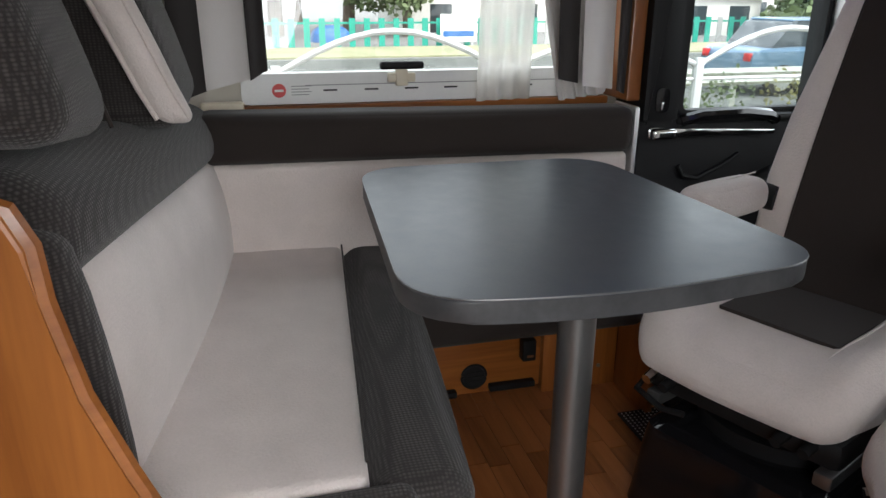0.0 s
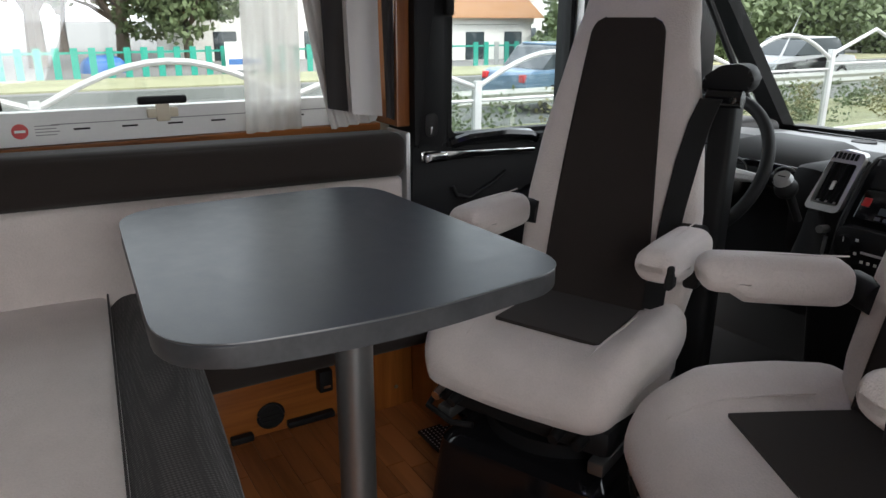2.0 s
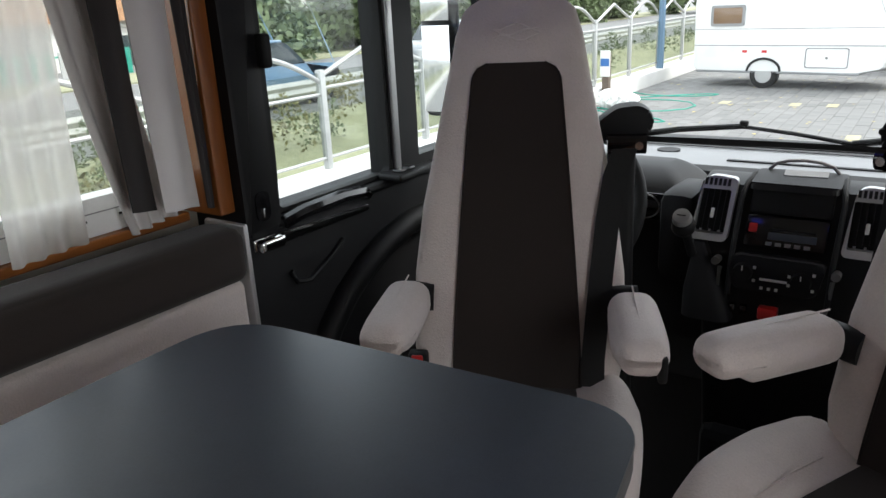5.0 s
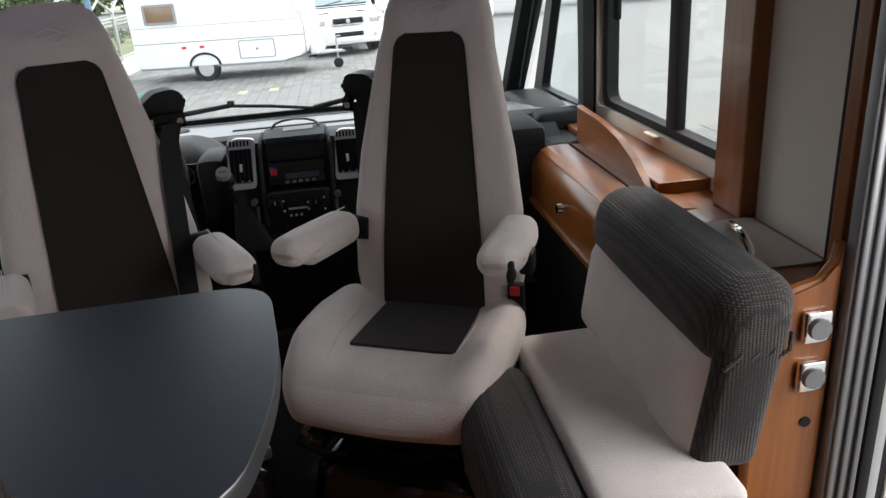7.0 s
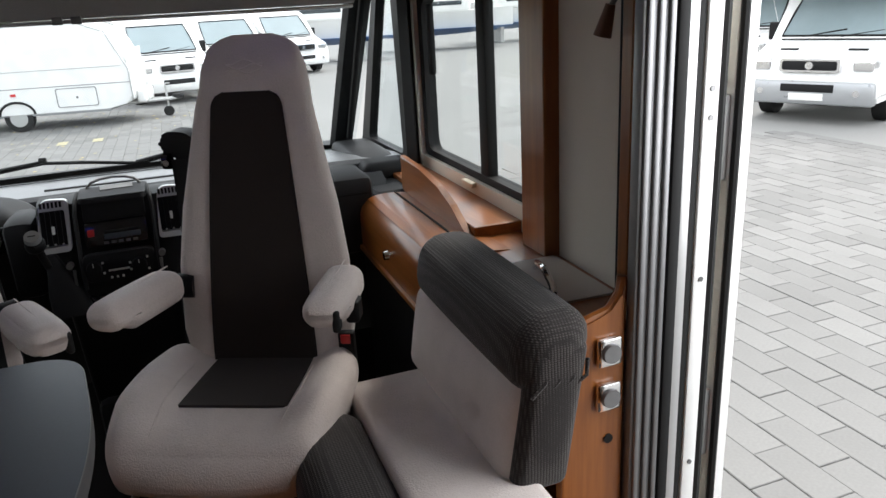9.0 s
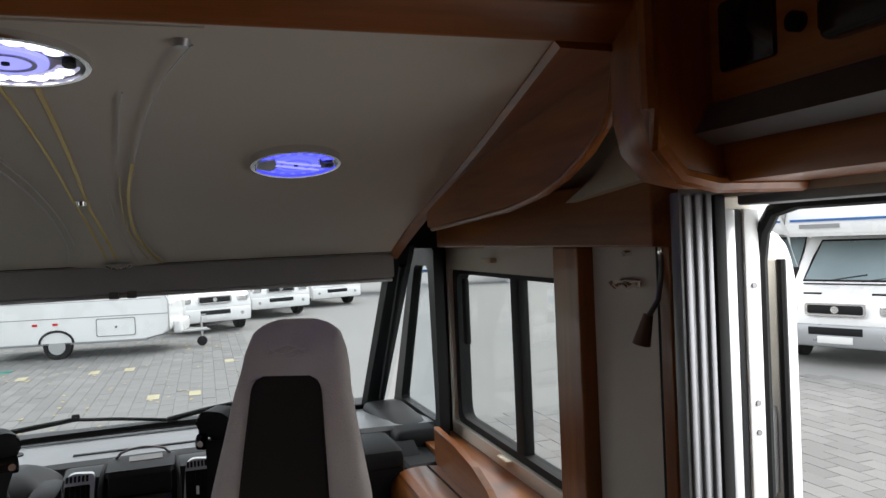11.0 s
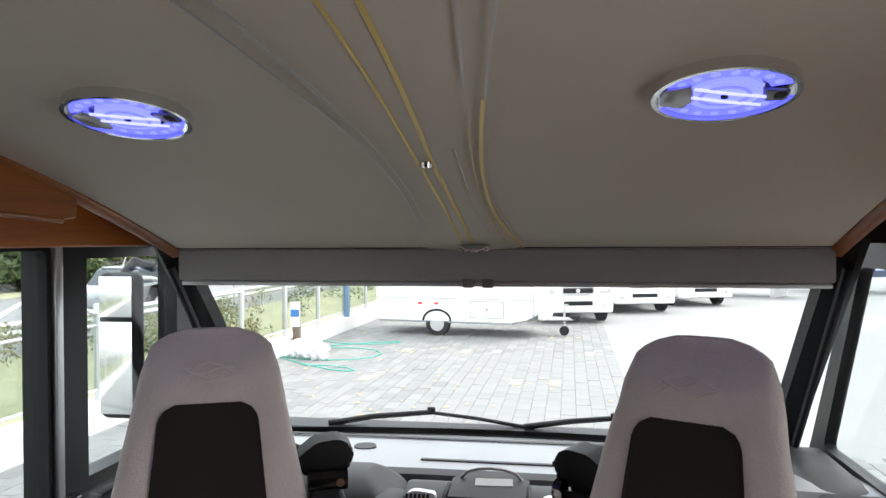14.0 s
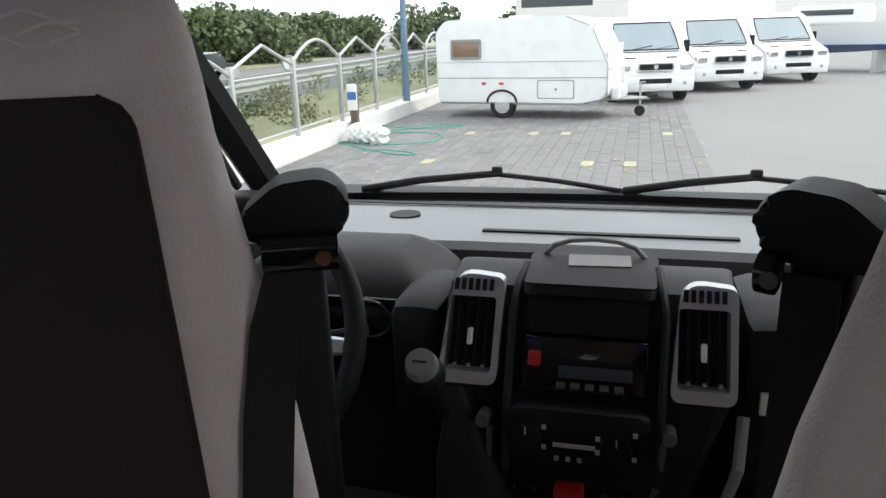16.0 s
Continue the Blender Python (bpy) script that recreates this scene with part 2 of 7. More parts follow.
def sheer_mat():
    m = mat("white_voile", (0.80, 0.78, 0.74), 0.9, var=0.06, fine=600, bump=0.1)
    nt = m.node_tree
    tr, mx = nt.nodes.new("ShaderNodeBsdfTransparent"), nt.nodes.new("ShaderNodeMixShader")
    tl, mx2 = nt.nodes.new("ShaderNodeBsdfTranslucent"), nt.nodes.new("ShaderNodeMixShader")
    tl.inputs[0].default_value = (0.8, 0.78, 0.74, 1)
    mx2.inputs[0].default_value, mx.inputs[0].default_value = 0.6, 0.6
    nt.links.new(nt.nodes["Principled BSDF"].outputs[0], mx2.inputs[1])
    nt.links.new(tl.outputs[0], mx2.inputs[2])
    nt.links.new(tr.outputs[0], mx.inputs[1])
    nt.links.new(mx2.outputs[0], mx.inputs[2])
    nt.links.new(mx.outputs[0], nt.nodes["Material Output"].inputs[0])
    return m


VOILE = sheer_mat()

# ---- building helpers ----


def thing(name, at, label, category, group="", kind=""):
    e = new(name)
    e.location = at
    e.empty_display_size = 0.05
    return tagged(e, label, category, group, kind)


def base_of(ob):
    v = Vector((0, 0, 0))
    while ob is not None:
        v += ob.location
        ob = ob.parent
    return v


def part(name, bm, material, parent=None, label="", smooth=True):
    """One mesh object from a bmesh in place coordinates, under a thing or a part."""
    if parent is not None:
        bmesh.ops.translate(bm, verts=bm.verts, vec=-base_of(parent))
    me = bpy.data.meshes.new(name)
    bmesh.ops.recalc_face_normals(bm, faces=bm.faces)
    bm.to_mesh(me)
    bm.free()
    if smooth:
        me.shade_smooth()
        me.set_sharp_from_angle(angle=radians(38))
    me.materials.append(material)
    ob = new(name, me)
    ob.parent = parent
    if label:
        ob["label"] = label
    return ob


def setting(name, bm, material, label, category, smooth=False):
    return tagged(part(name, bm, material, None, "", smooth), label, category, "", "structure")


def box(x0, x1, y0, y1, z0, z1, r=0.0, bm=None, seg=2):
    bm = bm or bmesh.new()
    g = bmesh.ops.create_cube(bm, size=1)["verts"]
    bmesh.ops.scale(bm, vec=(abs(x1 - x0), abs(y1 - y0), abs(z1 - z0)), verts=g)
    bmesh.ops.translate(bm, vec=((x0 + x1) / 2, (y0 + y1) / 2, (z0 + z1) / 2), verts=g)
    if r:
        ed = {e for v in g for e in v.link_edges}
        bmesh.ops.bevel(bm, geom=list(ed), offset=r, segments=seg, profile=0.5, affect="EDGES", clamp_overlap=True)
    return bm


def turned(bm, m):
    bmesh.ops.transform(bm, matrix=m, verts=bm.verts)
    return bm


def cyl(p, q, r0, r1=None, n=20, bm=None):
    """A rod from p to q."""
    bm = bm or bmesh.new()
    p, q = Vector(p), Vector(q)
    d = q - p
    m = Matrix.Translation((p + q) / 2) @ d.to_track_quat("Z", "Y").to_matrix().to_4x4()
    bmesh.ops.create_cone(bm, cap_ends=True, segments=n, radius1=r0, radius2=r0 if r1 is None else r1, depth=d.length, matrix=m)
    return bm


def tube(points, r, n=8, bm=None, closed=False):
    """A round bar along a line of points; r may be a list."""
    bm = bm or bmesh.new()
    pts = [Vector(p) for p in points]
    rings = []
    k = len(pts)
    for i, p in enumerate(pts):
        a = pts[(i - 1) % k] if (i or closed) else p
        b = pts[(i + 1) % k] if (i < k - 1 or closed) else p
        d = (b - a).normalized()
        side = d.cross(Vector((0, 0, 1)))
        if side.length < 0.05:
            side = d.cross(Vector((0, 1, 0)))
        side.normalize()
        up = side.cross(d)
        rr = r[i] if isinstance(r, (list, tuple)) else r
        rings.append([bm.verts.new(p + side * math.cos(2 * math.pi * j / n) * rr + up * math.sin(2 * math.pi * j / n) * rr) for j in range(n)])
    for i in range(k if closed else k - 1):
        a, b = rings[i], rings[(i + 1) % k]
        for j in range(n):
            bm.faces.new((a[j], a[(j + 1) % n], b[(j + 1) % n], b[j]))
    if not closed:
        bm.faces.new(rings[0])
        bm.faces.new(rings[-1])
    return bm


def loft(rings, bm=None, cap=True):
    bm = bm or bmesh.new()
    vs = [[bm.verts.new(p) for p in ring] for ring in rings]
    n = len(vs[0])
    for a, b in zip(vs, vs[1:]):
        for j in range(n):
            bm.faces.new((a[j], a[(j + 1) % n], b[(j + 1) % n], b[j]))
    if cap:
        bm.faces.new(vs[0])
        bm.faces.new(vs[-1])
    return bm


def sheet(rows, bm=None, thick=0.0, vec=(0, 0, 0)):
    """A surface through rows of points, with thickness along vec."""
    bm = bm or bmesh.new()
    vs = [[bm.verts.new(p) for p in row] for row in rows]
    fs = []
    for a, b in zip(vs, vs[1:]):
        for j in range(len(a) - 1):
            fs.append(bm.faces.new((a[j], a[j + 1], b[j + 1], b[j])))
    if thick:
        g = bmesh.ops.extrude_face_region(bm, geom=fs)["geom"]
        bmesh.ops.translate(bm, vec=Vector(vec).normalized() * thick, verts=[v for v in g if isinstance(v, bmesh.types.BMVert)])
    return bm


def prism(poly, axis, a, b, r=0.0, bm=None, seg=2):
    """A flat outline pushed along an axis from a to b. The outline's numbers are the other two axes in order."""
    bm = bm or bmesh.new()

    def put(u, v, w):
        return {"x": (w, u, v), "y": (u, w, v), "z": (u, v, w)}[axis]
    lo = [bm.verts.new(put(u, v, a)) for u, v in poly]
    hi = [bm.verts.new(put(u, v, b)) for u, v in poly]
    n = len(poly)
    f0, f1 = bm.faces.new(lo), bm.faces.new(hi)
    for i in range(n):
        bm.faces.new((lo[i], lo[(i + 1) % n], hi[(i + 1) % n], hi[i]))
    if r:
        bmesh.ops.bevel(bm, geom=list(set(f0.edges) | set(f1.edges)), offset=r, segments=seg, profile=0.5, affect="EDGES")
    return bm


def rounded(corners, r, n=5):
    """An outline with its corners rounded; r may be a list."""
    out = []
    k = len(corners)
    for i in range(k):
        p, a, b = Vector(corners[i]), Vector(corners[i - 1]), Vector(corners[(i + 1) % k])
        rr = r[i] if isinstance(r, (list, tuple)) else r
        p0, p1 = p + (a - p).normalized() * rr, p + (b - p).normalized() * rr
        for j in range(n + 1):
            t = j / n
            out.append(tuple((1 - t) ** 2 * p0 + 2 * t * (1 - t) * p + t * t * p1))
    return out


def cushion(c, s, r, puff=(0, 0, 0), fn=None, m=6, bm=None):
    """An upholstered block: rounded edges, swelling faces, an optional bend."""
    bm = bm or bmesh.new()
    h = [v / 2 for v in s]
    axes = []
    for i in range(3):
        rr = min(r, h[i] * 0.98)
        e = 1 - rr / h[i]
        edge = [1 - (1 - e) * (1 - math.sin(a * math.pi / 8)) for a in range(1, 5)]
        mid = [-e + 2 * e * j / m for j in range(m + 1)]
        axes.append([-v for v in reversed(edge)] + mid + edge)
    seen = {}

    def vert(u):
        key = tuple(round(v, 5) for v in u)
        if key not in seen:
            q = Vector([u[i] * h[i] for i in range(3)])
            rr = [min(r, h[i] * 0.98) for i in range(3)]
            inner = Vector([max(-(h[i] - rr[i]), min(h[i] - rr[i], q[i])) for i in range(3)])
            d = Vector([(q[i] - inner[i]) / rr[i] for i in range(3)])
            big = max(abs(d[0]), abs(d[1]), abs(d[2]))
            if d.length > 1e-9:
                d = d / d.length * big
            p = inner + Vector([d[i] * rr[i] for i in range(3)])
            for i in range(3):
                j, k = (i + 1) % 3, (i + 2) % 3
                p[i] += puff[i] * u[i] * (1 - u[j] ** 2) * (1 - u[k] ** 2)
            p += Vector(c)
            seen[key] = bm.verts.new(fn(p) if fn else p)
        return seen[key]
    for i in range(3):
        j, k = (i + 1) % 3, (i + 2) % 3
        for sgn in (-1, 1):
            for a in range(len(axes[j]) - 1):
                for b in range(len(axes[k]) - 1):
                    quad = []
                    for da, db in ((0, 0), (1, 0), (1, 1), (0, 1)):
                        u = [0, 0, 0]
                        u[i], u[j], u[k] = sgn, axes[j][a + da], axes[k][b + db]
                        quad.append(vert(u))
                    try:
                        bm.faces.new(quad)
                    except ValueError:
                        pass
    return bm


def wall_with_holes(axis, a, b, u0, u1, z0, z1, holes):
    """A wall slab across an axis from a to b with rectangular openings (u0, u1, z0, z1)."""
    us = sorted({u0, u1, *[h[0] for h in holes], *[h[1] for h in holes]})
    zs = sorted({z0, z1, *[h[2] for h in holes], *[h[3] for h in holes]})
    bm = bmesh.new()
    solid = {}
    for i in range(len(us) - 1):
        for j in range(len(zs) - 1):
            cu, cz = (us[i] + us[i + 1]) / 2, (zs[j] + zs[j + 1]) / 2
            solid[i, j] = not any(h[0] < cu < h[1] and h[2] < cz < h[3] for h in holes)
    vs = {}

    def v(i, j, w):
        if (i, j, w) not in vs:
            vs[i, j, w] = bm.verts.new((w, us[i], zs[j]) if axis == "x" else (us[i], w, zs[j]))
        return vs[i, j, w]
    for (i, j), s in solid.items():
        if not s:
            continue
        for w in (a, b):
            bm.faces.new((v(i, j, w), v(i + 1, j, w), v(i + 1, j + 1, w), v(i, j + 1, w)))
        for di, dj, e in ((-1, 0, ((0, 0), (0, 1))), (1, 0, ((1, 0), (1, 1))), (0, -1, ((0, 0), (1, 0))), (0, 1, ((0, 1), (1, 1)))):
            if not solid.get((i + di, j + dj), False):
                p, q = e
                bm.faces.new((v(i + p[0], j + p[1], a), v(i + q[0], j + q[1], a), v(i + q[0], j + q[1], b), v(i + p[0], j + p[1], b)))
    return bm


def frame_ring(axis, a, b, outer, inner, bm=None):
    """A frame: the outline outer less the outline inner, with equal counts of points."""
    bm = bm or bmesh.new()

    def put(u, v, w):
        return {"x": (w, u, v), "y": (u, w, v), "z": (u, v, w)}[axis]
    vs = [[bm.verts.new(put(u, v, w)) for u, v in o] for o, w in ((outer, a), (outer, b), (inner, b), (inner, a))]
    n = len(outer)
    for k in range(4):
        p, q = vs[k], vs[(k + 1) % 4]
        for i in range(n):
            bm.faces.new((p[i], p[(i + 1) % n], q[(i + 1) % n], q[i]))
    return bm


def rect(u0, u1, v0, v1, r, n=5):
    return rounded([(u0, v0), (u1, v0), (u1, v1), (u0, v1)], r, n)

# ---- the vehicle's shell ----
FZ = 0.08  # floor of the living area
setting("floor_base", box(-1.12, 1.12, -1.65, 2.0, -0.08, FZ - 0.006), WOOD_X, "brown wood strip floor of the living area", "floor")
setting("floor_cab", box(-1.05, 1.05, 0.83, 2.0, FZ - 0.006, FZ + 0.006), CARPET, "dark carpet on the cab floor", "floor")
setting("wall_left", wall_with_holes("x", -1.14, -1.085, -1.65, 0.775, -0.08, 2.02, [(-0.25, 0.74, 0.937, 1.512)]), PANEL, "cream lined side wall beside the dinette", "wall")
setting("wall_right", wall_with_holes("x", 1.06, 1.13, -1.65, 1.86, -0.45, 2.02, [(-0.46, 0.30, -0.44, 1.55), (0.85, 1.745, 0.845, 1.39)]), PANEL, "cream lined side wall with the entrance", "wall")
# unseen wall added to close off the rear behind the camera
setting("wall_rear", box(-1.14, 1.13, -1.70, -1.65, -0.08, 2.02), WOOD_Z, "added plain wooden wall closing the unseen rear", "wall")
setting("ceiling", box(-1.14, 1.13, -1.70, 1.75, 2.02, 2.07), LINER, "beige lined ceiling", "ceiling")
setting("bulkhead", box(-1.13, 1.12, 1.705, 1.80, 1.470, 2.02), BLACK, "closed black roof front over the windscreen", "wall")
setting("wall_nose", box(-1.05, 1.05, 2.12, 2.16, -0.3, 0.78), BLACK, "black firewall under the dashboard", "wall")

# wood trim on the walls
setting("trim_post_left", box(-1.085, -0.945, 0.728, 0.768, 0.905, 1.80, 0.004), WOOD_Z, "upright cherry wood trim beside the curtain", "trim")
setting("trim_sill_left", box(-1.085, -1.045, -0.50, 0.727, 0.885, 0.906, 0.004), WOOD, "thin cherry wood ledge under the window", "trim")
setting("trim_post_right", box(1.012, 1.06, 0.702, 0.825, 0.776, 1.47, 0.005), WOOD_Z, "upright cherry wood post beside the window", "trim")
setting("trim_beam_right", box(1.0, 1.06, 0.40, 1.68, 1.47, 1.60, 0.004), WOOD, "long cherry wood beam over the side window", "trim")
setting("trim_door_post", box(1.035, 1.06, 0.402, 0.437, 0.776, 1.47, 0.003), WOOD_Z, "upright cherry wood strip beside the entrance", "trim")
setting("trim_groove", box(1.045, 1.06, 0.437, 0.458, 0.776, 1.47), RUBBER, "black groove beside the wall panel", "trim")
setting("panel_right", box(1.050, 1.06, 0.458, 0.702, 0.776, 1.47), PANEL, "plain cream wall panel between two wood posts", "wall")

# floor strips
fl = bpy.data.objects["floor_base"]
strip_meshes = []
for L in (0.22, 0.30, 0.38):
    bm = box(-L / 2 + 0.0006, L / 2 - 0.0006, -0.0262, 0.0262, -0.006, 0.0, 0.0008, seg=1)
    me = bpy.data.meshes.new("strip")
    bm.to_mesh(me)
    bm.free()
    me.materials.append(PLANK)
    strip_meshes.append((L, me))
rng = random.Random(4)


def floor_strips():
    y = -0.30
    while y < 0.80:
        x = -1.06 + rng.uniform(-0.15, 0)
        while x < 0.75:
            L, me = strip_meshes[rng.randrange(3)]
            o = new("floor_strip", me)
            o.location = (x + L / 2, y, FZ)
            o.parent = fl
            x += L
        y += 0.0533


# left window: white frame, tinted pane, latch


def side_window(name, side, y0, y1, z0, z1, label, split=0.0):
    w = thing(name, (side * 1.06, (y0 + y1) / 2, z0), label, "window", "", "structure")
    i = side * 1.062
    part("window_frame", frame_ring("x", i, side * 1.084 if side > 0 else -1.105, rect(y0, y1, z0, z1, 0.02), rect(y0 + 0.022, y1 - 0.022, z0 + 0.075 if side < 0 else z0 + 0.03, z1 - 0.03, 0.03)), WHITE, w, "white plastic window frame")
    return w


win = side_window("window_1", -1, -0.255, 0.726, 0.908, 1.545, "white framed side window of the dinette with a tinted pane")
part("pane", box(-1.116, -1.112, -0.24, 0.735, 0.945, 1.525), ACRYLIC, win, "lightly tinted acrylic pane").visible_shadow = False
part("gasket", frame_ring("x", -1.106, -1.12, rect(-0.25, 0.74, 0.94, 1.52, 0.04), rect(-0.23, 0.72, 0.981, 1.505, 0.04)), WHITE, win)
part("ledge_groove", box(-1.0622, -1.0605, -0.10, 0.70, 0.9525, 0.9545), PRINT, win, "fine groove along the frame")
for k in range(7):
    y = -0.055 + k * 0.105
    part("slot", box(-1.0615, -1.059, y, y + 0.035, 0.9385, 0.9425), RUBBER, win)
latch = part("latch_handle", cushion((-1.05, 0.145, 0.999), (0.02, 0.115, 0.02), 0.008), BLACK, win, "black window latch handle")
part("latch_base", box(-1.062, -1.045, 0.108, 0.180, 0.957, 0.980, 0.004), IVORY, win, "ivory latch base")
part("latch_foot", box(-1.058, -1.042, 0.128, 0.160, 0.948, 0.990, 0.004), IVORY, win, "ivory latch foot")
stk = tagged(part("warning_sticker", cyl((-1.0605, -0.164, 0.942), (-1.0625, -0.164, 0.942), 0.017, n=28), RED, None, "", True), "round red no-entry warning sticker on the window frame", "sticker")
part("bar", box(-1.0604, -1.0598, -0.175, -0.153, 0.9392, 0.9448), WHITE, stk, "white bar")
sl = tagged(part("instruction_label", box(-1.0625, -1.0612, -0.138, -0.078, 0.925, 0.959), WHITE), "small white printed label on the window frame", "label")
for k in range(4):
    part("text_line", box(-1.0611, -1.0608, -0.134, -0.084 - 0.006 * (k % 2), 0.951 - k * 0.007, 0.953 - k * 0.007), PRINT, sl)

# right window: white frame, black inner frame, sliding panes
win = side_window("window_2", 1, 0.827, 1.765, 0.805, 1.455, "side window with black sliding frame and white surround")
part("inner_frame", frame_ring("x", 1.075, 1.115, rect(0.849, 1.745, 0.84, 1.40, 0.05), rect(0.874, 1.70, 0.868, 1.375, 0.05)), RUBBER, win, "black rubber inner frame")
part("mullion", box(1.078, 1.112, 1.18, 1.24, 0.86, 1.38, 0.006), RUBBER, win, "black sliding mullion")
part("pane", box(1.098, 1.102, 0.865, 1.21, 0.86, 1.38), ACRYLIC, win).visible_shadow = False
part("pane", box(1.090, 1.094, 1.21, 1.71, 0.86, 1.38), ACRYLIC, win).visible_shadow = False
part("grip", box(1.075, 1.095, 1.625, 1.66, 1.13, 1.36, 0.008), RUBBER, win, "black slide grip")
for z, y in ((0.835, 1.27), (1.428, 1.33)):
    part("blind_catch", box(1.040, 1.062, y - 0.04, y + 0.04, z - 0.008, z + 0.008, 0.005), IVORY, win, "ivory blind catch")

# entrance frame
ent = thing("door_1", (1.08, -0.1, 0), "aluminium entrance frame with black seals, door standing open", "door frame", "", "structure")
part("jamb", box(0.966, 1.032, 0.274, 0.300, -0.40, 1.56, 0.004), ALU, ent, "ribbed aluminium jamb")
for k in range(3):
    part("rib", box(0.972 + 0.021 * k, 0.983 + 0.021 * k, 0.267, 0.275, -0.40, 1.555, 0.003), ALU, ent)
part("seal", box(1.033, 1.056, 0.270, 0.298, -0.40, 1.555, 0.005), RUBBER, ent, "black rubber door seal")
part("jamb_lip", box(1.0565, 1.078, 0.276, 0.2995, -0.40, 1.53, 0.003), SILVER, ent, "bright aluminium lip")
part("inner_seal", box(1.079, 1.098, 0.284, 0.2985, -0.40, 1.53, 0.004), RUBBER, ent, "black rubber seal")
edge = part("jamb_edge", box(1.099, 1.13, 0.280, 0.2995, -0.40, 1.53, 0.003), WHITE, ent, "white jamb edge")
for z in (-0.2, 0.05, 0.10, 0.45, 0.85, 1.15, 1.20, 1.40):
    part("bolt", cyl((1.114, 0.281, z), (1.114, 0.277, z), 0.005, n=10), STEEL, edge)
part("outer_seal", tube([(1.138, 0.292, -0.4), (1.138, 0.292, 1.44), (1.138, 0.282, 1.49), (1.138, 0.255, 1.525), (1.138, 0.20, 1.537), (1.138, -0.46, 1.537)], 0.013), RUBBER, ent, "rounded black outer seal")
part("head", box(1.06, 1.13, -0.46, 0.25, 1.535, 1.56, 0.004), ALU, ent)
part("rear_jamb", box(1.06, 1.13, -0.50, -0.46, -0.40, 1.56, 0.004), ALU, ent)
leaf = thing("entrance_door", (1.25, 0.27, -0.3), "white entrance door folded back against the outside", "door")
part("leaf_edge", prism(rounded([(0.33, -0.35), (0.80, -0.35), (0.80, 1.50), (0.33, 1.50)], [0.02, 0.02, 0.02, 0.10]), "x", 1.205, 1.25, 0.006), BODY, leaf, "white door leaf")
part("hinge_strip", box(1.19, 1.205, 0.312, 0.362, -0.35, 1.44, 0.003), BODY, leaf, "white hinge strip")
for k in range(11):
    part("screw", cyl((1.191, 0.337, -0.1 + k * 0.13), (1.186, 0.337, -0.1 + k * 0.13), 0.006, n=10), STEEL, leaf)
for z in (-0.15, 0.42, 1.02):
    part("hinge", box(1.150, 1.192, 0.318, 0.352, z, z + 0.16, 0.006), SILVER, leaf, "bright metal hinge")
    part("hinge_pin", cyl((1.152, 0.316, z), (1.152, 0.316, z + 0.16), 0.008, n=10), STEEL, leaf)
part("leaf_seal", tube([(1.196, 0.305, -0.35), (1.196, 0.305, 0.5), (1.196, 0.305, 1.44)], 0.008), RUBBER, leaf, "black rubber strip")
part("lock", box(1.19, 1.25, 0.27, 0.315, 0.03, 0.17, 0.01), BLACK, leaf, "black lock case")
setting("step_well", box(0.55, 1.06, -0.46, 0.20, FZ - 0.004, FZ + 0.006, 0.002), CARPET, "dark entrance step tread", "step")

# ---- lowered bed over the cab ----
bed = thing("drop_down_bed", (0, 1.0, 1.46), "beige lined underside of a drop-down bed in a cherry wood frame", "bed")


def under(y):
    u = (y - 0.25) / 1.415
    return 1.768 - 0.10 * u - 0.203 * u * u


def half(y):
    """Half the lining's width: it narrows towards the rear rail."""
    return 0.715 + 0.12 * (1 - max(0.0, (1.05 - y) / 0.85) ** 1.6)


LY = [0.185 + 0.0947 * j for j in range(17)]
part("lining", sheet([[(k * half(y), y, under(y) + 0.0) for k in (-1, -0.5, 0, 0.5, 1)] for y in LY], thick=0.03, vec=(0, 0, 1)), LINER, bed, "beige lining")
part("rear_rail", prism(rounded([(0.125, 1.805), (0.188, 1.766), (0.21, 1.80), (0.20, 1.85), (0.14, 1.85)], 0.01), "x", -1.0, 0.90, 0), WOOD_X, bed, "cherry wood rear rail")
part("rear_fascia", prism([(0.132, 1.835), (0.20, 1.845), (0.20, 2.015), (0.05, 2.015), (0.065, 1.95), (0.10, 1.88)], "x", -1.08, 0.90), WOOD_X, bed, "curved cherry wood fascia")
for sx in (-1, 1):
    part("side_rail", sheet([[(sx * (half(y) - 0.002), y, under(y) - 0.003), (sx * (half(y) + 0.006), y, under(y) - 0.012), (sx * 0.862, y, under(y) - 0.016), (sx * 0.868, y, under(y) + 0.02)] for y in LY], thick=0.02, vec=(0, 0, 1)), WOOD, bed, "cherry wood side rail")
# curved wood wings between the bed and the side beams
for sx in (-1, 1):
    wing = part("wing_panel", prism([(0.24, 2.0), (0.246, 1.80), (0.269, 1.704), (0.30, 1.668), (0.354, 1.635), (0.44, 1.60), (0.531, 1.577), (0.68, 1.558), (0.863, 1.547), (1.05, 1.538), (1.23, 1.529), (1.275, 1.535), (1.28, 1.60), (0.5, 1.95)], "x", sx * 0.845, sx * 0.865, 0.004), WOOD, bed, "curved cherry wood wing", False)
    part("edge_lip", tube([(sx * 0.847, y, z) for y, z in ((0.246, 1.80), (0.269, 1.704), (0.30, 1.668), (0.354, 1.635), (0.44, 1.60), (0.531, 1.577), (0.68, 1.558), (0.863, 1.547), (1.05, 1.538), (1.23, 1.529))], 0.007), WOOD, wing)
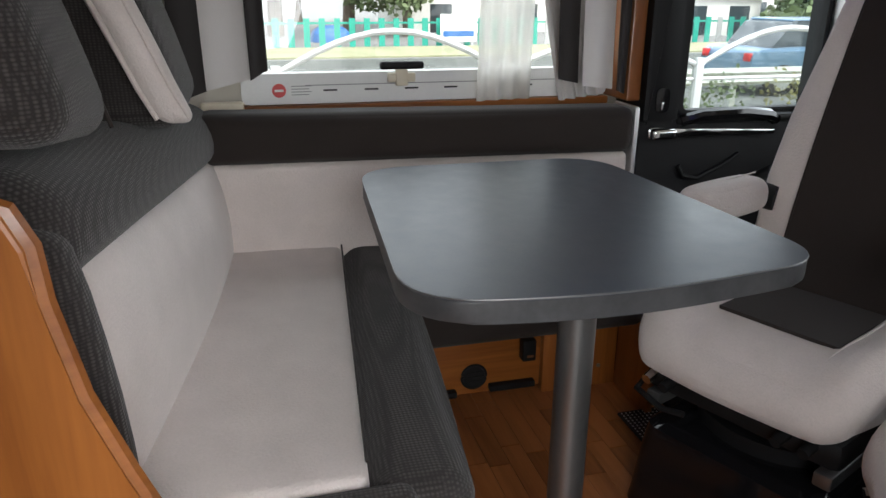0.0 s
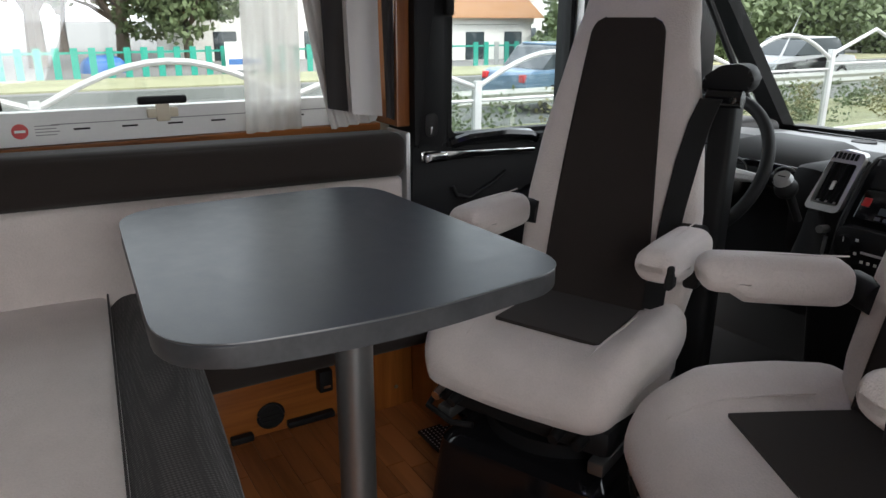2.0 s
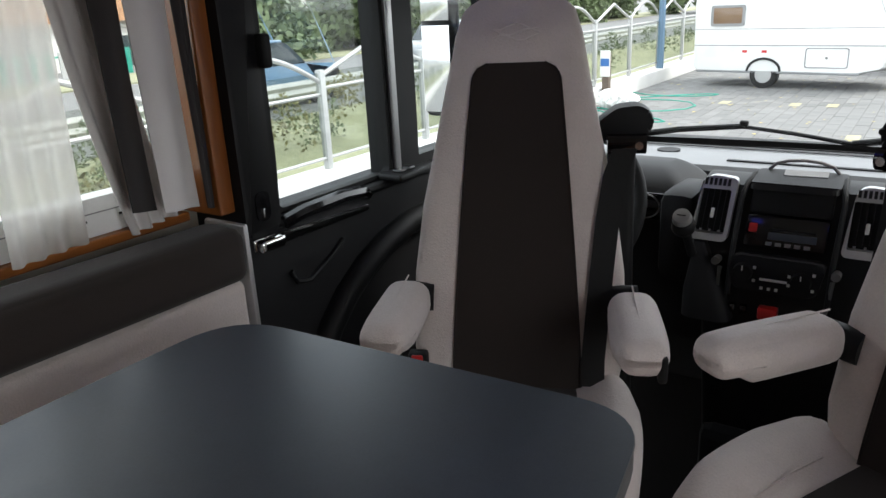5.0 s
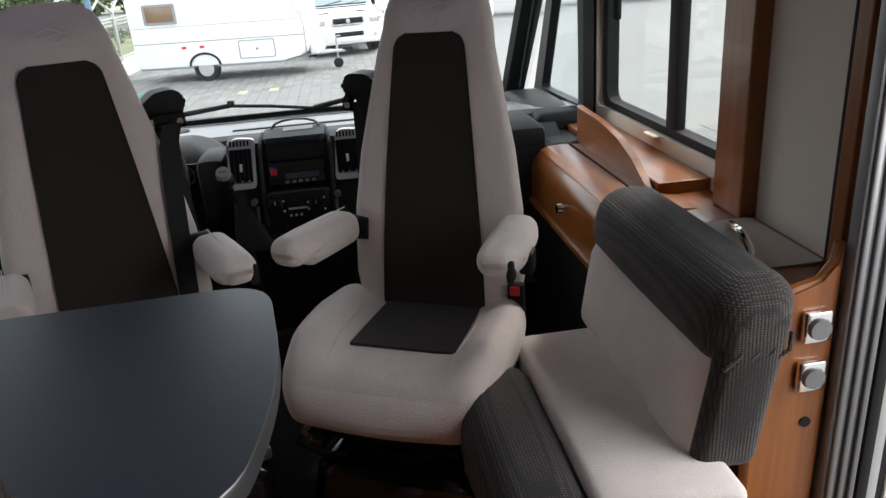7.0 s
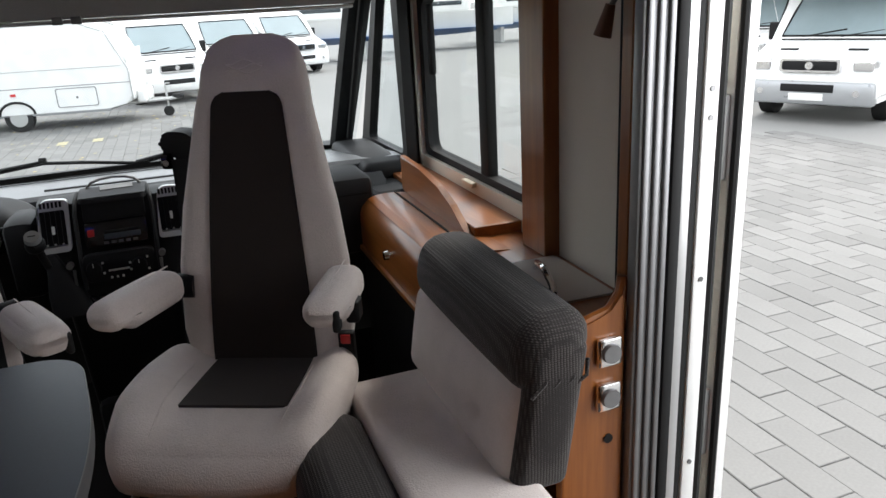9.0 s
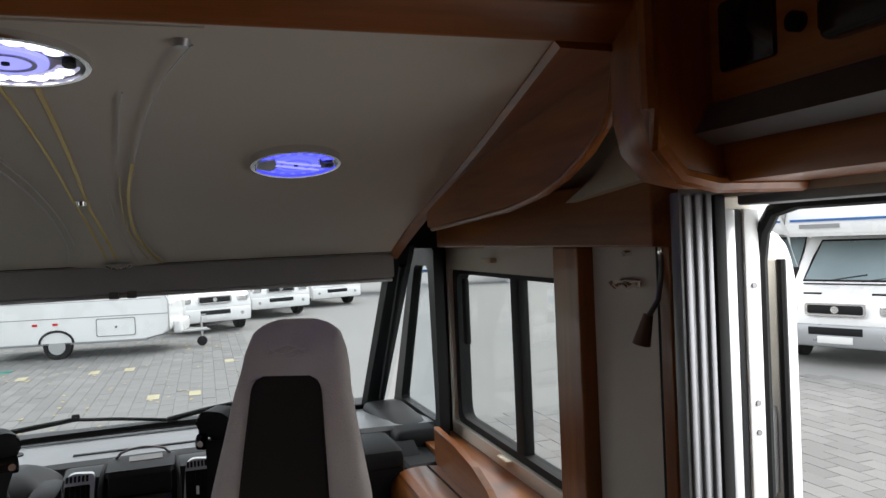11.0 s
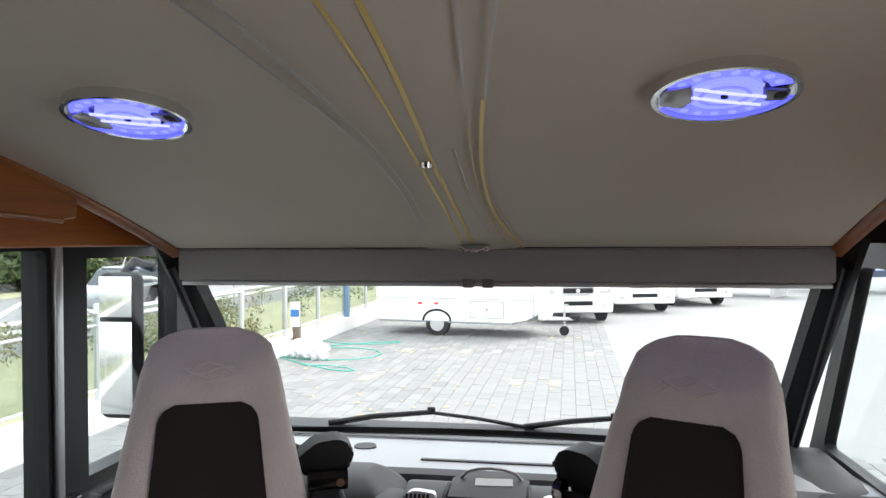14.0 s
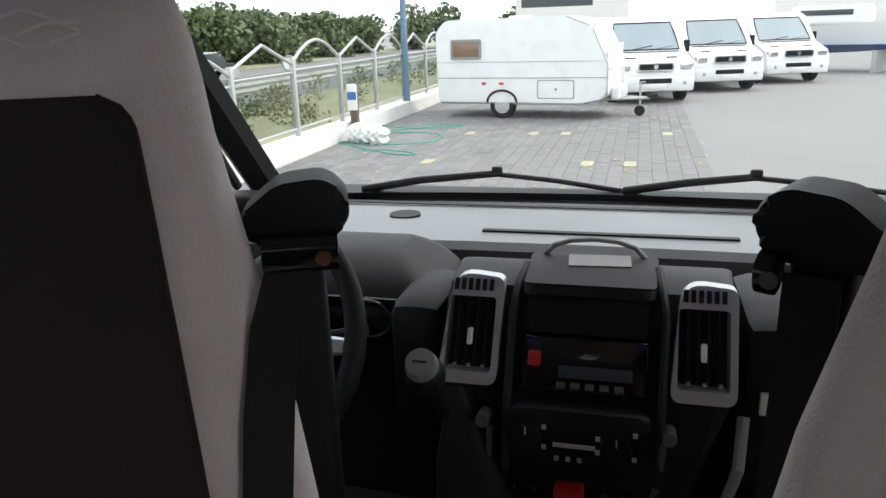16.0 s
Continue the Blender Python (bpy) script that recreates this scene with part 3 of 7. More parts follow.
tagged(part("wing_filler", prism([(0.26, 1.60), (0.66, 1.565), (0.56, 1.60), (0.45, 1.66), (0.41, 1.74), (0.40, 1.90), (0.26, 1.90)], "x", 0.965, 0.99), PANEL, None, "", False), "pale filler panel behind the wooden wing", "panel")
setting("trim_beam_left", box(-1.085, -0.93, 0.74, 1.70, 1.47, 1.60, 0.004), WOOD, "long cherry wood beam over the cab door", "trim")
setting("trim_cove_left", box(-1.085, -0.95, -1.65, 0.735, 1.56, 2.02, 0.01), WOOD, "wooden wall locker front over the window", "cabinet")

# windscreen header with folded blind
hdr = thing("windscreen_blind", (0, 1.70, 1.37), "grey folded blind cassette along the top of the windscreen", "blind")
part("cassette", box(-0.835, 0.845, 1.675, 1.75, 1.375, 1.46, 0.008), GREY, hdr, "grey fabric blind")
part("rail", box(-0.84, 0.85, 1.668, 1.705, 1.461, 1.472, 0.003), RUBBER, hdr, "dark upper rail")
part("lower_rail", box(-0.83, 0.84, 1.685, 1.74, 1.362, 1.374, 0.004), SILVER, hdr, "grey lower rail")
for x in (-0.03, 0.02):
    part("catch", box(x - 0.014, x + 0.014, 1.665, 1.685, 1.360, 1.382, 0.003), STEEL, hdr)

# windscreen and cab pillars
ws = thing("windscreen", (0, 2.1, 0.82), "large slanting windscreen in a black surround", "windscreen", "", "structure")


def ws_pt(x, s):
    """On the screen: s = 0 at the bottom, 1 at the top; it bows back at the sides."""
    return Vector((x, 2.37 - 0.57 * s - 0.10 * (x / 0.9) ** 2, 0.80 + 0.60 * s))


part("pane", sheet([[ws_pt(-0.93 + 0.186 * i, s) for i in range(11)] for s in (0, 0.25, 0.5, 0.75, 1.0)]), GLASS, ws, "clear glass").visible_shadow = False
part("lower_seal", sheet([[ws_pt(-0.93 + 0.186 * i, s) + Vector((0, -0.004, 0)) for i in range(11)] for s in (0, 0.035)], thick=0.006, vec=(0, -1, 0.6)), RUBBER, ws, "black lower seal")
for sx in (-1, 1):
    pil = tagged(part("windscreen_pillar", loft([[(sx * (0.80 + dx), 2.36 - 0.52 * s - dy - (0.10 * s), 0.78 + 0.70 * s) for dx, dy in ((0.04, 0.0), (0.10, 0.005), (0.125, 0.05), (0.10, 0.075), (0.05, 0.05))] for s in (0, 0.25, 0.5, 0.75, 1)]), BLACK, None, "", True), "slanting black plastic windscreen pillar", "pillar", "windscreen pillars", "structure")
    part("grab_rail", tube([(sx * 0.885, 2.19 - 0.52 * s, 0.80 + 0.68 * s) for s in (0.1, 0.4, 0.7, 0.9)], 0.012), BLACK_SOFT, pil)

# right quarter window in black surround
qw = thing("window_3", (1.05, 2.1, 0.8), "small black framed quarter window beside the windscreen", "window", "", "structure")
qo, qi = [(1.68, 0.76), (2.37, 0.76), (1.95, 1.47), (1.68, 1.47)], [(1.725, 0.855), (2.21, 0.845), (1.925, 1.405), (1.755, 1.405)]
part("window_frame", frame_ring("x", 0.985, 1.02, rounded(qo, 0.02), rounded(qi, 0.03)), BLACK, qw, "black window frame")
part("pane", prism(qi, "x", 1.000, 1.004), GLASS, qw).visible_shadow = False
setting("cab_side_right", box(1.0, 1.10, 0.70, 2.34, -0.10, 0.745, 0.01), BLACK_SOFT, "black plastic lower cab side", "wall")
setting("cab_side_front_right", box(1.022, 1.10, 1.77, 1.86, 0.745, 1.47, 0.01), BLACK, "black plastic cab side pillar", "wall")

# left cab door
dr = thing("cab_door", (-0.98, 1.1, 0.2), "black plastic driver's door with a chrome handle strip and window", "door")
part("door_card", wall_with_holes("x", -1.09, -0.955, 0.78, 1.70, -0.08, 0.855, []), BLACK_SOFT, dr, "black door card")
part("upper_frame", wall_with_holes("x", -1.05, -0.985, 0.78, 2.02, 0.856, 1.48, [(0.918, 1.352, 0.858, 1.47), (1.50, 1.93, 0.885, 1.44)]), BLACK, dr, "black window surround")
part("sill", box(-1.02, -0.945, 0.89, 1.70, 0.832, 0.8555, 0.01), BLACK, dr, "glossy black sill")
part("grab_handle", tube([(-0.945, 0.90, 0.845), (-0.928, 0.95, 0.862), (-0.925, 1.08, 0.866), (-0.935, 1.17, 0.855), (-0.945, 1.20, 0.84)], 0.017), GLOSS_BLACK, dr, "glossy black grab handle")
part("chrome_strip", prism(rounded([(0.80, 0.802), (1.20, 0.800), (1.20, 0.814), (0.92, 0.826), (0.80, 0.832)], 0.006), "x", -0.957, -0.938, 0.003), CHROME, dr, "chrome handle strip")
part("pull", cushion((-0.93, 0.84, 0.815), (0.03, 0.075, 0.03), 0.01), CHROME, dr, "chrome door pull")
part("switch_pod", cushion((-0.94, 1.36, 0.862), (0.085, 0.14, 0.02), 0.008), BLACK, dr, "window switch pod")
for k in range(2):
    part("switch", cushion((-0.935, 1.335 + 0.04 * k, 0.875), (0.03, 0.028, 0.01), 0.004), GLOSS_BLACK, dr)
arch = [(-0.945, 0.92 + 0.55 * (1 - math.cos(a * math.pi / 16)), 0.30 + 0.42 * math.sin(a * math.pi / 16)) for a in range(9)]
part("wheel_arch", tube(arch, 0.035, n=10), BLACK, dr, "raised arch moulding")
part("pocket", tube([(-0.953, 0.91, 0.72), (-0.95, 0.925, 0.69), (-0.95, 0.97, 0.68), (-0.95, 1.05, 0.715), (-0.952, 1.10, 0.745)], 0.007), BLACK, dr, "pull pocket")
part("pane", box(-1.022, -1.018, 0.905, 1.36, 0.85, 1.475), GLASS, dr).visible_shadow = False
part("quarter_pane", box(-1.022, -1.018, 1.45, 1.92, 0.87, 1.43), GLASS, dr).visible_shadow = False
part("seal", frame_ring("x", -1.0, -0.978, rect(0.908, 1.362, 0.857, 1.475, 0.02), rect(0.922, 1.346, 0.868, 1.462, 0.02)), RUBBER, dr)
part("front_strip", box(-0.983, -0.965, 1.364, 1.388, 0.856, 1.475, 0.004), SILVER, dr, "grey edge strip")
bp = thing("belt_pillar", (-0.97, 0.80, 0.85), "black plastic seat belt pillar beside the curtain", "pillar", "", "structure")
part("column", prism(rounded([(0.77, 0.845), (0.868, 0.845), (0.876, 1.0), (0.874, 1.48), (0.77, 1.48)], 0.012), "x", -1.08, -0.92, 0.01), BLACK, bp, "tall black column")
part("catch_recess", prism(rect(0.80, 0.84, 0.875, 0.94, 0.018), "x", -0.921, -0.9165), GLOSS_BLACK, bp, "rounded catch recess")
part("catch", box(-0.917, -0.912, 0.815, 0.821, 0.883, 0.903, 0.001), CHROME, bp)
part("bracket", cushion((-0.91, 0.868, 1.23), (0.03, 0.025, 0.07), 0.008), RUBBER, bp, "black belt bracket")

# outside mirror
mir = thing("wing_mirror", (-1.155, 1.90, 0.9), "tall black door mirror with two glasses", "mirror")
part("housing", cushion((-1.155, 1.90, 1.16), (0.14, 0.06, 0.46), 0.03), BLACK, mir, "black mirror housing")
part("upper_glass", box(-1.21, -1.10, 1.866, 1.871, 1.25, 1.375, 0.001), CHROME, mir, "mirror glass")
part("lower_glass", box(-1.21, -1.10, 1.866, 1.871, 0.95, 1.235, 0.001), CHROME, mir, "mirror glass")
part("arm", tube([(-1.06, 1.93, 1.40), (-1.12, 1.92, 1.42), (-1.16, 1.90, 1.37)], 0.016), BLACK, mir)

# ---- dinette ----


def table_top():
    return rounded([(-0.665, -0.030), (0.035, -0.078), (0.076, 0.20), (0.028, 0.535), (-0.66, 0.50)], [0.11, 0.11, 0.14, 0.09, 0.11], 8)


TZ = 0.828  # top of the table
LEG_X, LEG_Y = -0.149, 0.238
tb = thing("dinette_table", (LEG_X, LEG_Y, FZ), "anthracite laminate dinette table on one metal leg", "table")
out = table_top()
part("tabletop", prism(out, "z", TZ - 0.004, TZ), TABLE, tb, "smooth anthracite table surface", smooth=False)
part("edge_band", prism(out, "z", TZ - 0.034, TZ - 0.0038, 0.003), TABLE_EDGE, tb, "dark grained edge band")
ring = [Vector((x, y, TZ - 0.0015)) for x, y in out]
# metal line drawn in for the highlight along the table's rim
part("edge_highlight", tube(ring, 0.0014, n=6, closed=True), STEEL, tb, "thin metal line imitating the edge's highlight")
part("leg", cyl((LEG_X, LEG_Y, FZ + 0.012), (LEG_X, LEG_Y, TZ - 0.046), 0.0305, n=36), STEEL, tb, "round grey metal leg")
part("foot_plate", cyl((LEG_X, LEG_Y, FZ), (LEG_X, LEG_Y, FZ + 0.012), 0.09, 0.08, n=36), STEEL, tb)
part("top_plate", cyl((LEG_X, LEG_Y, TZ - 0.046), (LEG_X, LEG_Y, TZ - 0.034), 0.08, n=36), STEEL, tb)


def skew(p):
    return Vector((p.x, p.y - 0.09 * (p.x + 0.5), p.z))


def seat_sag(p):
    """Seat slanted to fit the camera's view, shallow dents where velour has creased."""
    q = skew(p)
    if p.z > 0.56:
        q.z += 0.003 * math.sin(9 * p.x + 4 * p.y) - 0.004 * max(0.0, (p.y + 0.2) / 0.2) ** 2
    return q


bench = thing("dinette_bench", (-0.5, -0.3, FZ), "upholstered dinette bench in cream velour and dark fabric", "bench")
part("seat_centre", cushion((-0.475, -0.25, 0.522), (1.04, 0.34, 0.145), 0.02, (0, 0, 0.004), seat_sag, m=12), CREAM, bench, "cream velour seat centre")
part("seat_front", cushion((-0.46, -0.012, 0.514), (1.09, 0.145, 0.155), 0.05, (0, 0.012, 0.004), seat_sag, m=10), DARK, bench, "dark woven seat front")
part("seat_end", cushion((0.066, -0.22, 0.514), (0.052, 0.40, 0.15), 0.022, (0, 0, 0), skew), DARK, bench, "dark woven seat end")
part("seat_seam", tube([skew(Vector((-0.99 + 0.1 * j, -0.082, 0.5955))) for j in range(11)], 0.0022, n=6), DARK_PLAIN, bench, "sewn seam")


def backbend(p):
    """Back leans; its top line climbs towards the open end to fit the view."""
    q = Vector((p.x, p.y - 0.125 * (p.x + 0.5), p.z))
    q.y -= 0.05 * max(0.0, (p.z - 0.56) / 0.4) ** 1.5
    q.z += 0.068 * max(0.0, (p.x + 0.86) / 0.86) * min(1.0, max(0.0, (p.z - 0.56) / 0.25))
    return q


part("back_centre", cushion((-0.50, -0.435, 0.69), (0.97, 0.16, 0.29), 0.05, (0, 0.034, 0), backbend, m=10), CREAM, bench, "swelling cream velour back")
part("back_roll", cushion((-0.475, -0.452, 0.868), (1.03, 0.225, 0.142), 0.06, (0, 0.015, 0.008), backbend, m=10), DARK, bench, "dark woven top roll")
part("back_end", cushion((0.018, -0.455, 0.70), (0.075, 0.225, 0.36), 0.03, (0, 0.01, 0), backbend), DARK, bench, "dark woven back end")
part("end_piping", tube([backbend(Vector((0.050, -0.352 - 0.02 * abs(j - 4) / 4, 0.56 + 0.042 * j))) for j in range(9)], 0.0025, n=6), DARK_PLAIN, bench, "sewn edge piping")
part("plinth", box(-1.05, -0.02, -0.66, -0.04, FZ, 0.445), WOOD_X, bench, "wooden bench box")
ep = [(-1.25, FZ), (-0.22, FZ), (-0.27, 0.36), (-0.318, 0.51), (-0.365, 0.624), (-0.393, 0.698), (-0.425, 0.795), (-0.444, 0.90), (-0.447, 0.955), (-0.460, 0.988), (-0.50, 1.005), (-0.75, 1.01), (-1.25, 1.01)]
panel = tagged(part("bench_end_panel", prism(ep, "x", 0.094, 0.122, 0.005), WOOD_Z, None, "", False), "curved cherry wood end panel of the bench", "panel")
part("edge_strip", tube([(0.106, y, z) for y, z in ep[1:-1]], 0.012), WOOD, panel, "rounded lighter edge")


def lean_back(p):
    s_ = (p.z - 0.97) / 0.42
    return Vector((p.x, p.y - 0.11 * s_ - 0.03 * s_ * s_, p.z + 0.16 * (p.x + 0.05) * max(0.0, 1 - 1.4 * s_)))


for k, x0 in enumerate((-0.055, -0.655)):
    hr = thing("bench_headrest", (x0, -0.50, 0.98), "dark woven head cushion standing on the bench back", "headrest", "head cushions")
    part("pad", cushion((x0, -0.470 + 0.05 * k, 1.245 - 0.045 * k), (0.28 if k == 0 else 0.40, 0.17, 0.45), 0.05, (0, 0.015, 0), lean_back if k == 0 else lambda p: lean_back(p) - Vector((0, 0, 0.16 * (p.x + 0.05) * max(0.0, 1 - 1.4 * (p.z - 0.97) / 0.42) + 0.02)), m=8), DARK, hr, "dark woven pad")
    part("core", cushion((x0, -0.600 + 0.05 * k, 1.20), (0.26, 0.12, 0.44), 0.03, (0, 0, 0), lambda p: lean_back(p) - Vector((0, 0, 0.16 * (p.x + 0.05) * max(0.0, 1 - 1.4 * (p.z - 0.97) / 0.42))), m=6), DARK_PLAIN, hr)
    part("seam", tube([lean_back(Vector((x0 - 0.12 + 0.28 * k, -0.392 + 0.05 * k, 1.03 + 0.05 * j))) for j in range(8)], 0.003, n=6), DARK_PLAIN, hr)
    if k:
        def wing(p):
            s_ = (p.z - 0.97) / 0.19
            return Vector((p.x, p.y - 0.070 * s_ - 0.004 * s_ * s_ + 0.03 * max(0.0, 0.25 - s_), p.z))
        part("wing", cushion((-0.43, -0.355, 1.18), (0.05, 0.058, 0.41), 0.022, (0.008, 0.006, 0), wing, m=8), CREAM, hr, "cream velour side wing with piping")
        part("piping", tube([wing(Vector((-0.407, -0.380, 0.985 + 0.05 * j))) for j in range(9)], 0.004), CREAM, hr)
        part("piping", tube([wing(Vector((-0.407, -0.332, 0.985 + 0.05 * j))) for j in range(9)], 0.003), CREAM, hr)

side = thing("corner_bench", (-0.86, 0.3, FZ), "small dark corner bench against the wall under the table", "bench")
part("cushion", cushion((-0.835, 0.36, 0.465), (0.27, 0.70, 0.21), 0.03, (0, 0, 0.004)), DARK_PLAIN, side, "dark seat cushion")
part("front_board", box(-0.96, -0.93, 0.0, 0.71, FZ + 0.012, 0.40, 0.002), WOOD, side, "cherry wood front board")
part("vent_hole", cyl((-0.9295, 0.316, 0.146), (-0.927, 0.316, 0.146), 0.036, n=28), RUBBER, side, "round black vent")
part("rim", tube([(-0.927, 0.316 + 0.036 * math.cos(a * math.pi / 12), 0.146 + 0.036 * math.sin(a * math.pi / 12)) for a in range(24)], 0.004, closed=True), BLACK, side)
for k in range(3):
    part("vent_bar", box(-0.9268, -0.9245, 0.286, 0.346, 0.130 + 0.014 * k, 0.133 + 0.014 * k), BLACK, side)
part("socket", box(-0.93, -0.895, 0.45, 0.490, 0.190, 0.255, 0.005), BLACK, side, "black buckle socket")
part("clip", box(-0.896, -0.891, 0.460, 0.480, 0.205, 0.213), CHROME, side)
part("floor_track", box(-0.93, -0.905, 0.358, 0.496, 0.100, 0.120, 0.005), BLACK, side, "black floor bracket")
part("floor_track", box(-0.93, -0.905, 0.20, 0.262, 0.095, 0.115, 0.005), BLACK, side)
part("side_board", box(-0.931, -0.905, 0.515, 0.745, FZ, 0.42, 0.002), WOOD_Z, side, "cherry wood return board")
part("return_board", box(-0.905, -0.72, 0.745, 0.765, FZ, 0.42, 0.002), WOOD_Z, side, "cherry wood board facing the aisle")
part("screw", cyl((-0.906, 0.69, 0.145), (-0.902, 0.69, 0.145), 0.006, n=10), STEEL, side)
wb = thing("wall_backrest", (-0.93, 0.15, 0.5), "long wall back cushion, dark top over cream velour", "backrest")


def wall_pad(p):
    return p + Vector((0, 0, -0.016 * (p.y - 0.2)))


part("upper_pad", cushion((-0.91, 0.178, 0.852), (0.12, 1.07, 0.116), 0.03, (0.01, 0, 0), wall_pad, m=8), DARK_PLAIN, wb, "dark upper pad")
part("lower_pad", cushion((-0.925, 0.178, 0.66), (0.115, 1.06, 0.27), 0.02, (0.012, 0, 0), wall_pad, m=8), CREAM, wb, "cream velour lower pad")
part("end_band", box(-0.985, -0.862, 0.712, 0.726, 0.55, 0.902, 0.006), SILVER, wb, "pale grey end band")


# ---- curtains ----


def pleated(y0, y1, z0, z1, x, waves, depth, lean=0.0, hem=0.0, n=60, rows=8):
    out_rows = []
    for j in range(rows + 1):
        s = j / rows
        z = z1 + (z0 - z1) * s
        row = []
        for i in range(n + 1):
            u = i / n
            row.append(Vector((x + depth * math.sin(u * waves * 2 * math.pi) * (0.7 + 0.3 * s) + 0.012 * math.sin(3 * u + 2 * s), y0 + (y1 - y0) * u + lean * s * s, z + hem * s * (u - 0.5) * 2)))
        out_rows.append(row)
    return sheet(out_rows, thick=0.003, vec=(1, 0, 0))


def striped_curtain(y0, y1, lean, hem, z0, label):
    c = thing("curtain", (-1.0, (y0 + y1) / 2, 0.93), label, "curtain", "window curtains")
    cuts = [0, 0.32, 0.80, 1.0]
    for k, m in enumerate((CURTAIN_DARK, CURTAIN_LIGHT, CURTAIN_DARK)):
        a, b = y0 + (y1 - y0) * cuts[k], y0 + (y1 - y0) * cuts[k + 1]
        mid = (cuts[k] + cuts[k + 1]) - 1
        part("stripe", pleated(a, b, z0 + hem * mid, 1.60, -0.95, 0.6 + 0.25 * k, 0.0045, lean, hem * 0.33, n=18), m, c, "dark grey stripe" if m is CURTAIN_DARK else "silver grey stripe")
    return c


striped_curtain(-0.40, -0.195, 0.005, 0.03, 0.968, "grey curtain with a silver stripe beside the bench")
striped_curtain(0.515, 0.722, 0.012, -0.022, 0.945, "grey curtain with a silver stripe beside the cab door")
c = thing("sheer_curtain", (-1.03, 0.45, 0.89), "thin white voile curtain gathered at the window", "curtain")
part("voile", pleated(0.345, 0.50, 0.907, 1.60, -1.030, 3.5, 0.008, -0.01, 0, n=80), VOILE, c, "thin white voile")
part("gathered_edge", pleated(0.475, 0.60, 0.907, 1.60, -1.026, 3.5, 0.010, 0.09, 0.004, n=80), CURTAIN_LIGHT, c, "cream gathered lining")
tagged(part("curtain_tieback", cushion((-0.99, -0.30, 0.918), (0.03, 0.10, 0.02), 0.006), IVORY), "small ivory tieback under the curtain", "tieback")

# ---- cab seats ----


def back_width(z):
    pts = [(0.46, 0.17), (0.52, 0.198), (0.62, 0.217), (0.78, 0.212), (0.92, 0.192), (1.05, 0.163), (1.15, 0.142), (1.24, 0.125), (1.285, 0.110), (1.305, 0.088), (1.316, 0.05)]
    for (a, wa), (b, wb_) in zip(pts, pts[1:]):
        if z <= b:
            return wa + (wb_ - wa) * (z - a) / (b - a)
    return pts[-1][1]


def back_front(z):
    """How far back the seat's front face lies at a height."""
    return 0.121 + 0.172 * (z - 0.46) - 0.012 * math.sin((z - 0.46) / 0.85 * math.pi)


ARM_Z = {(1, 1): 0.738, (1, -1): 0.752, (-1, 1): 0.766, (-1, -1): 0.758}


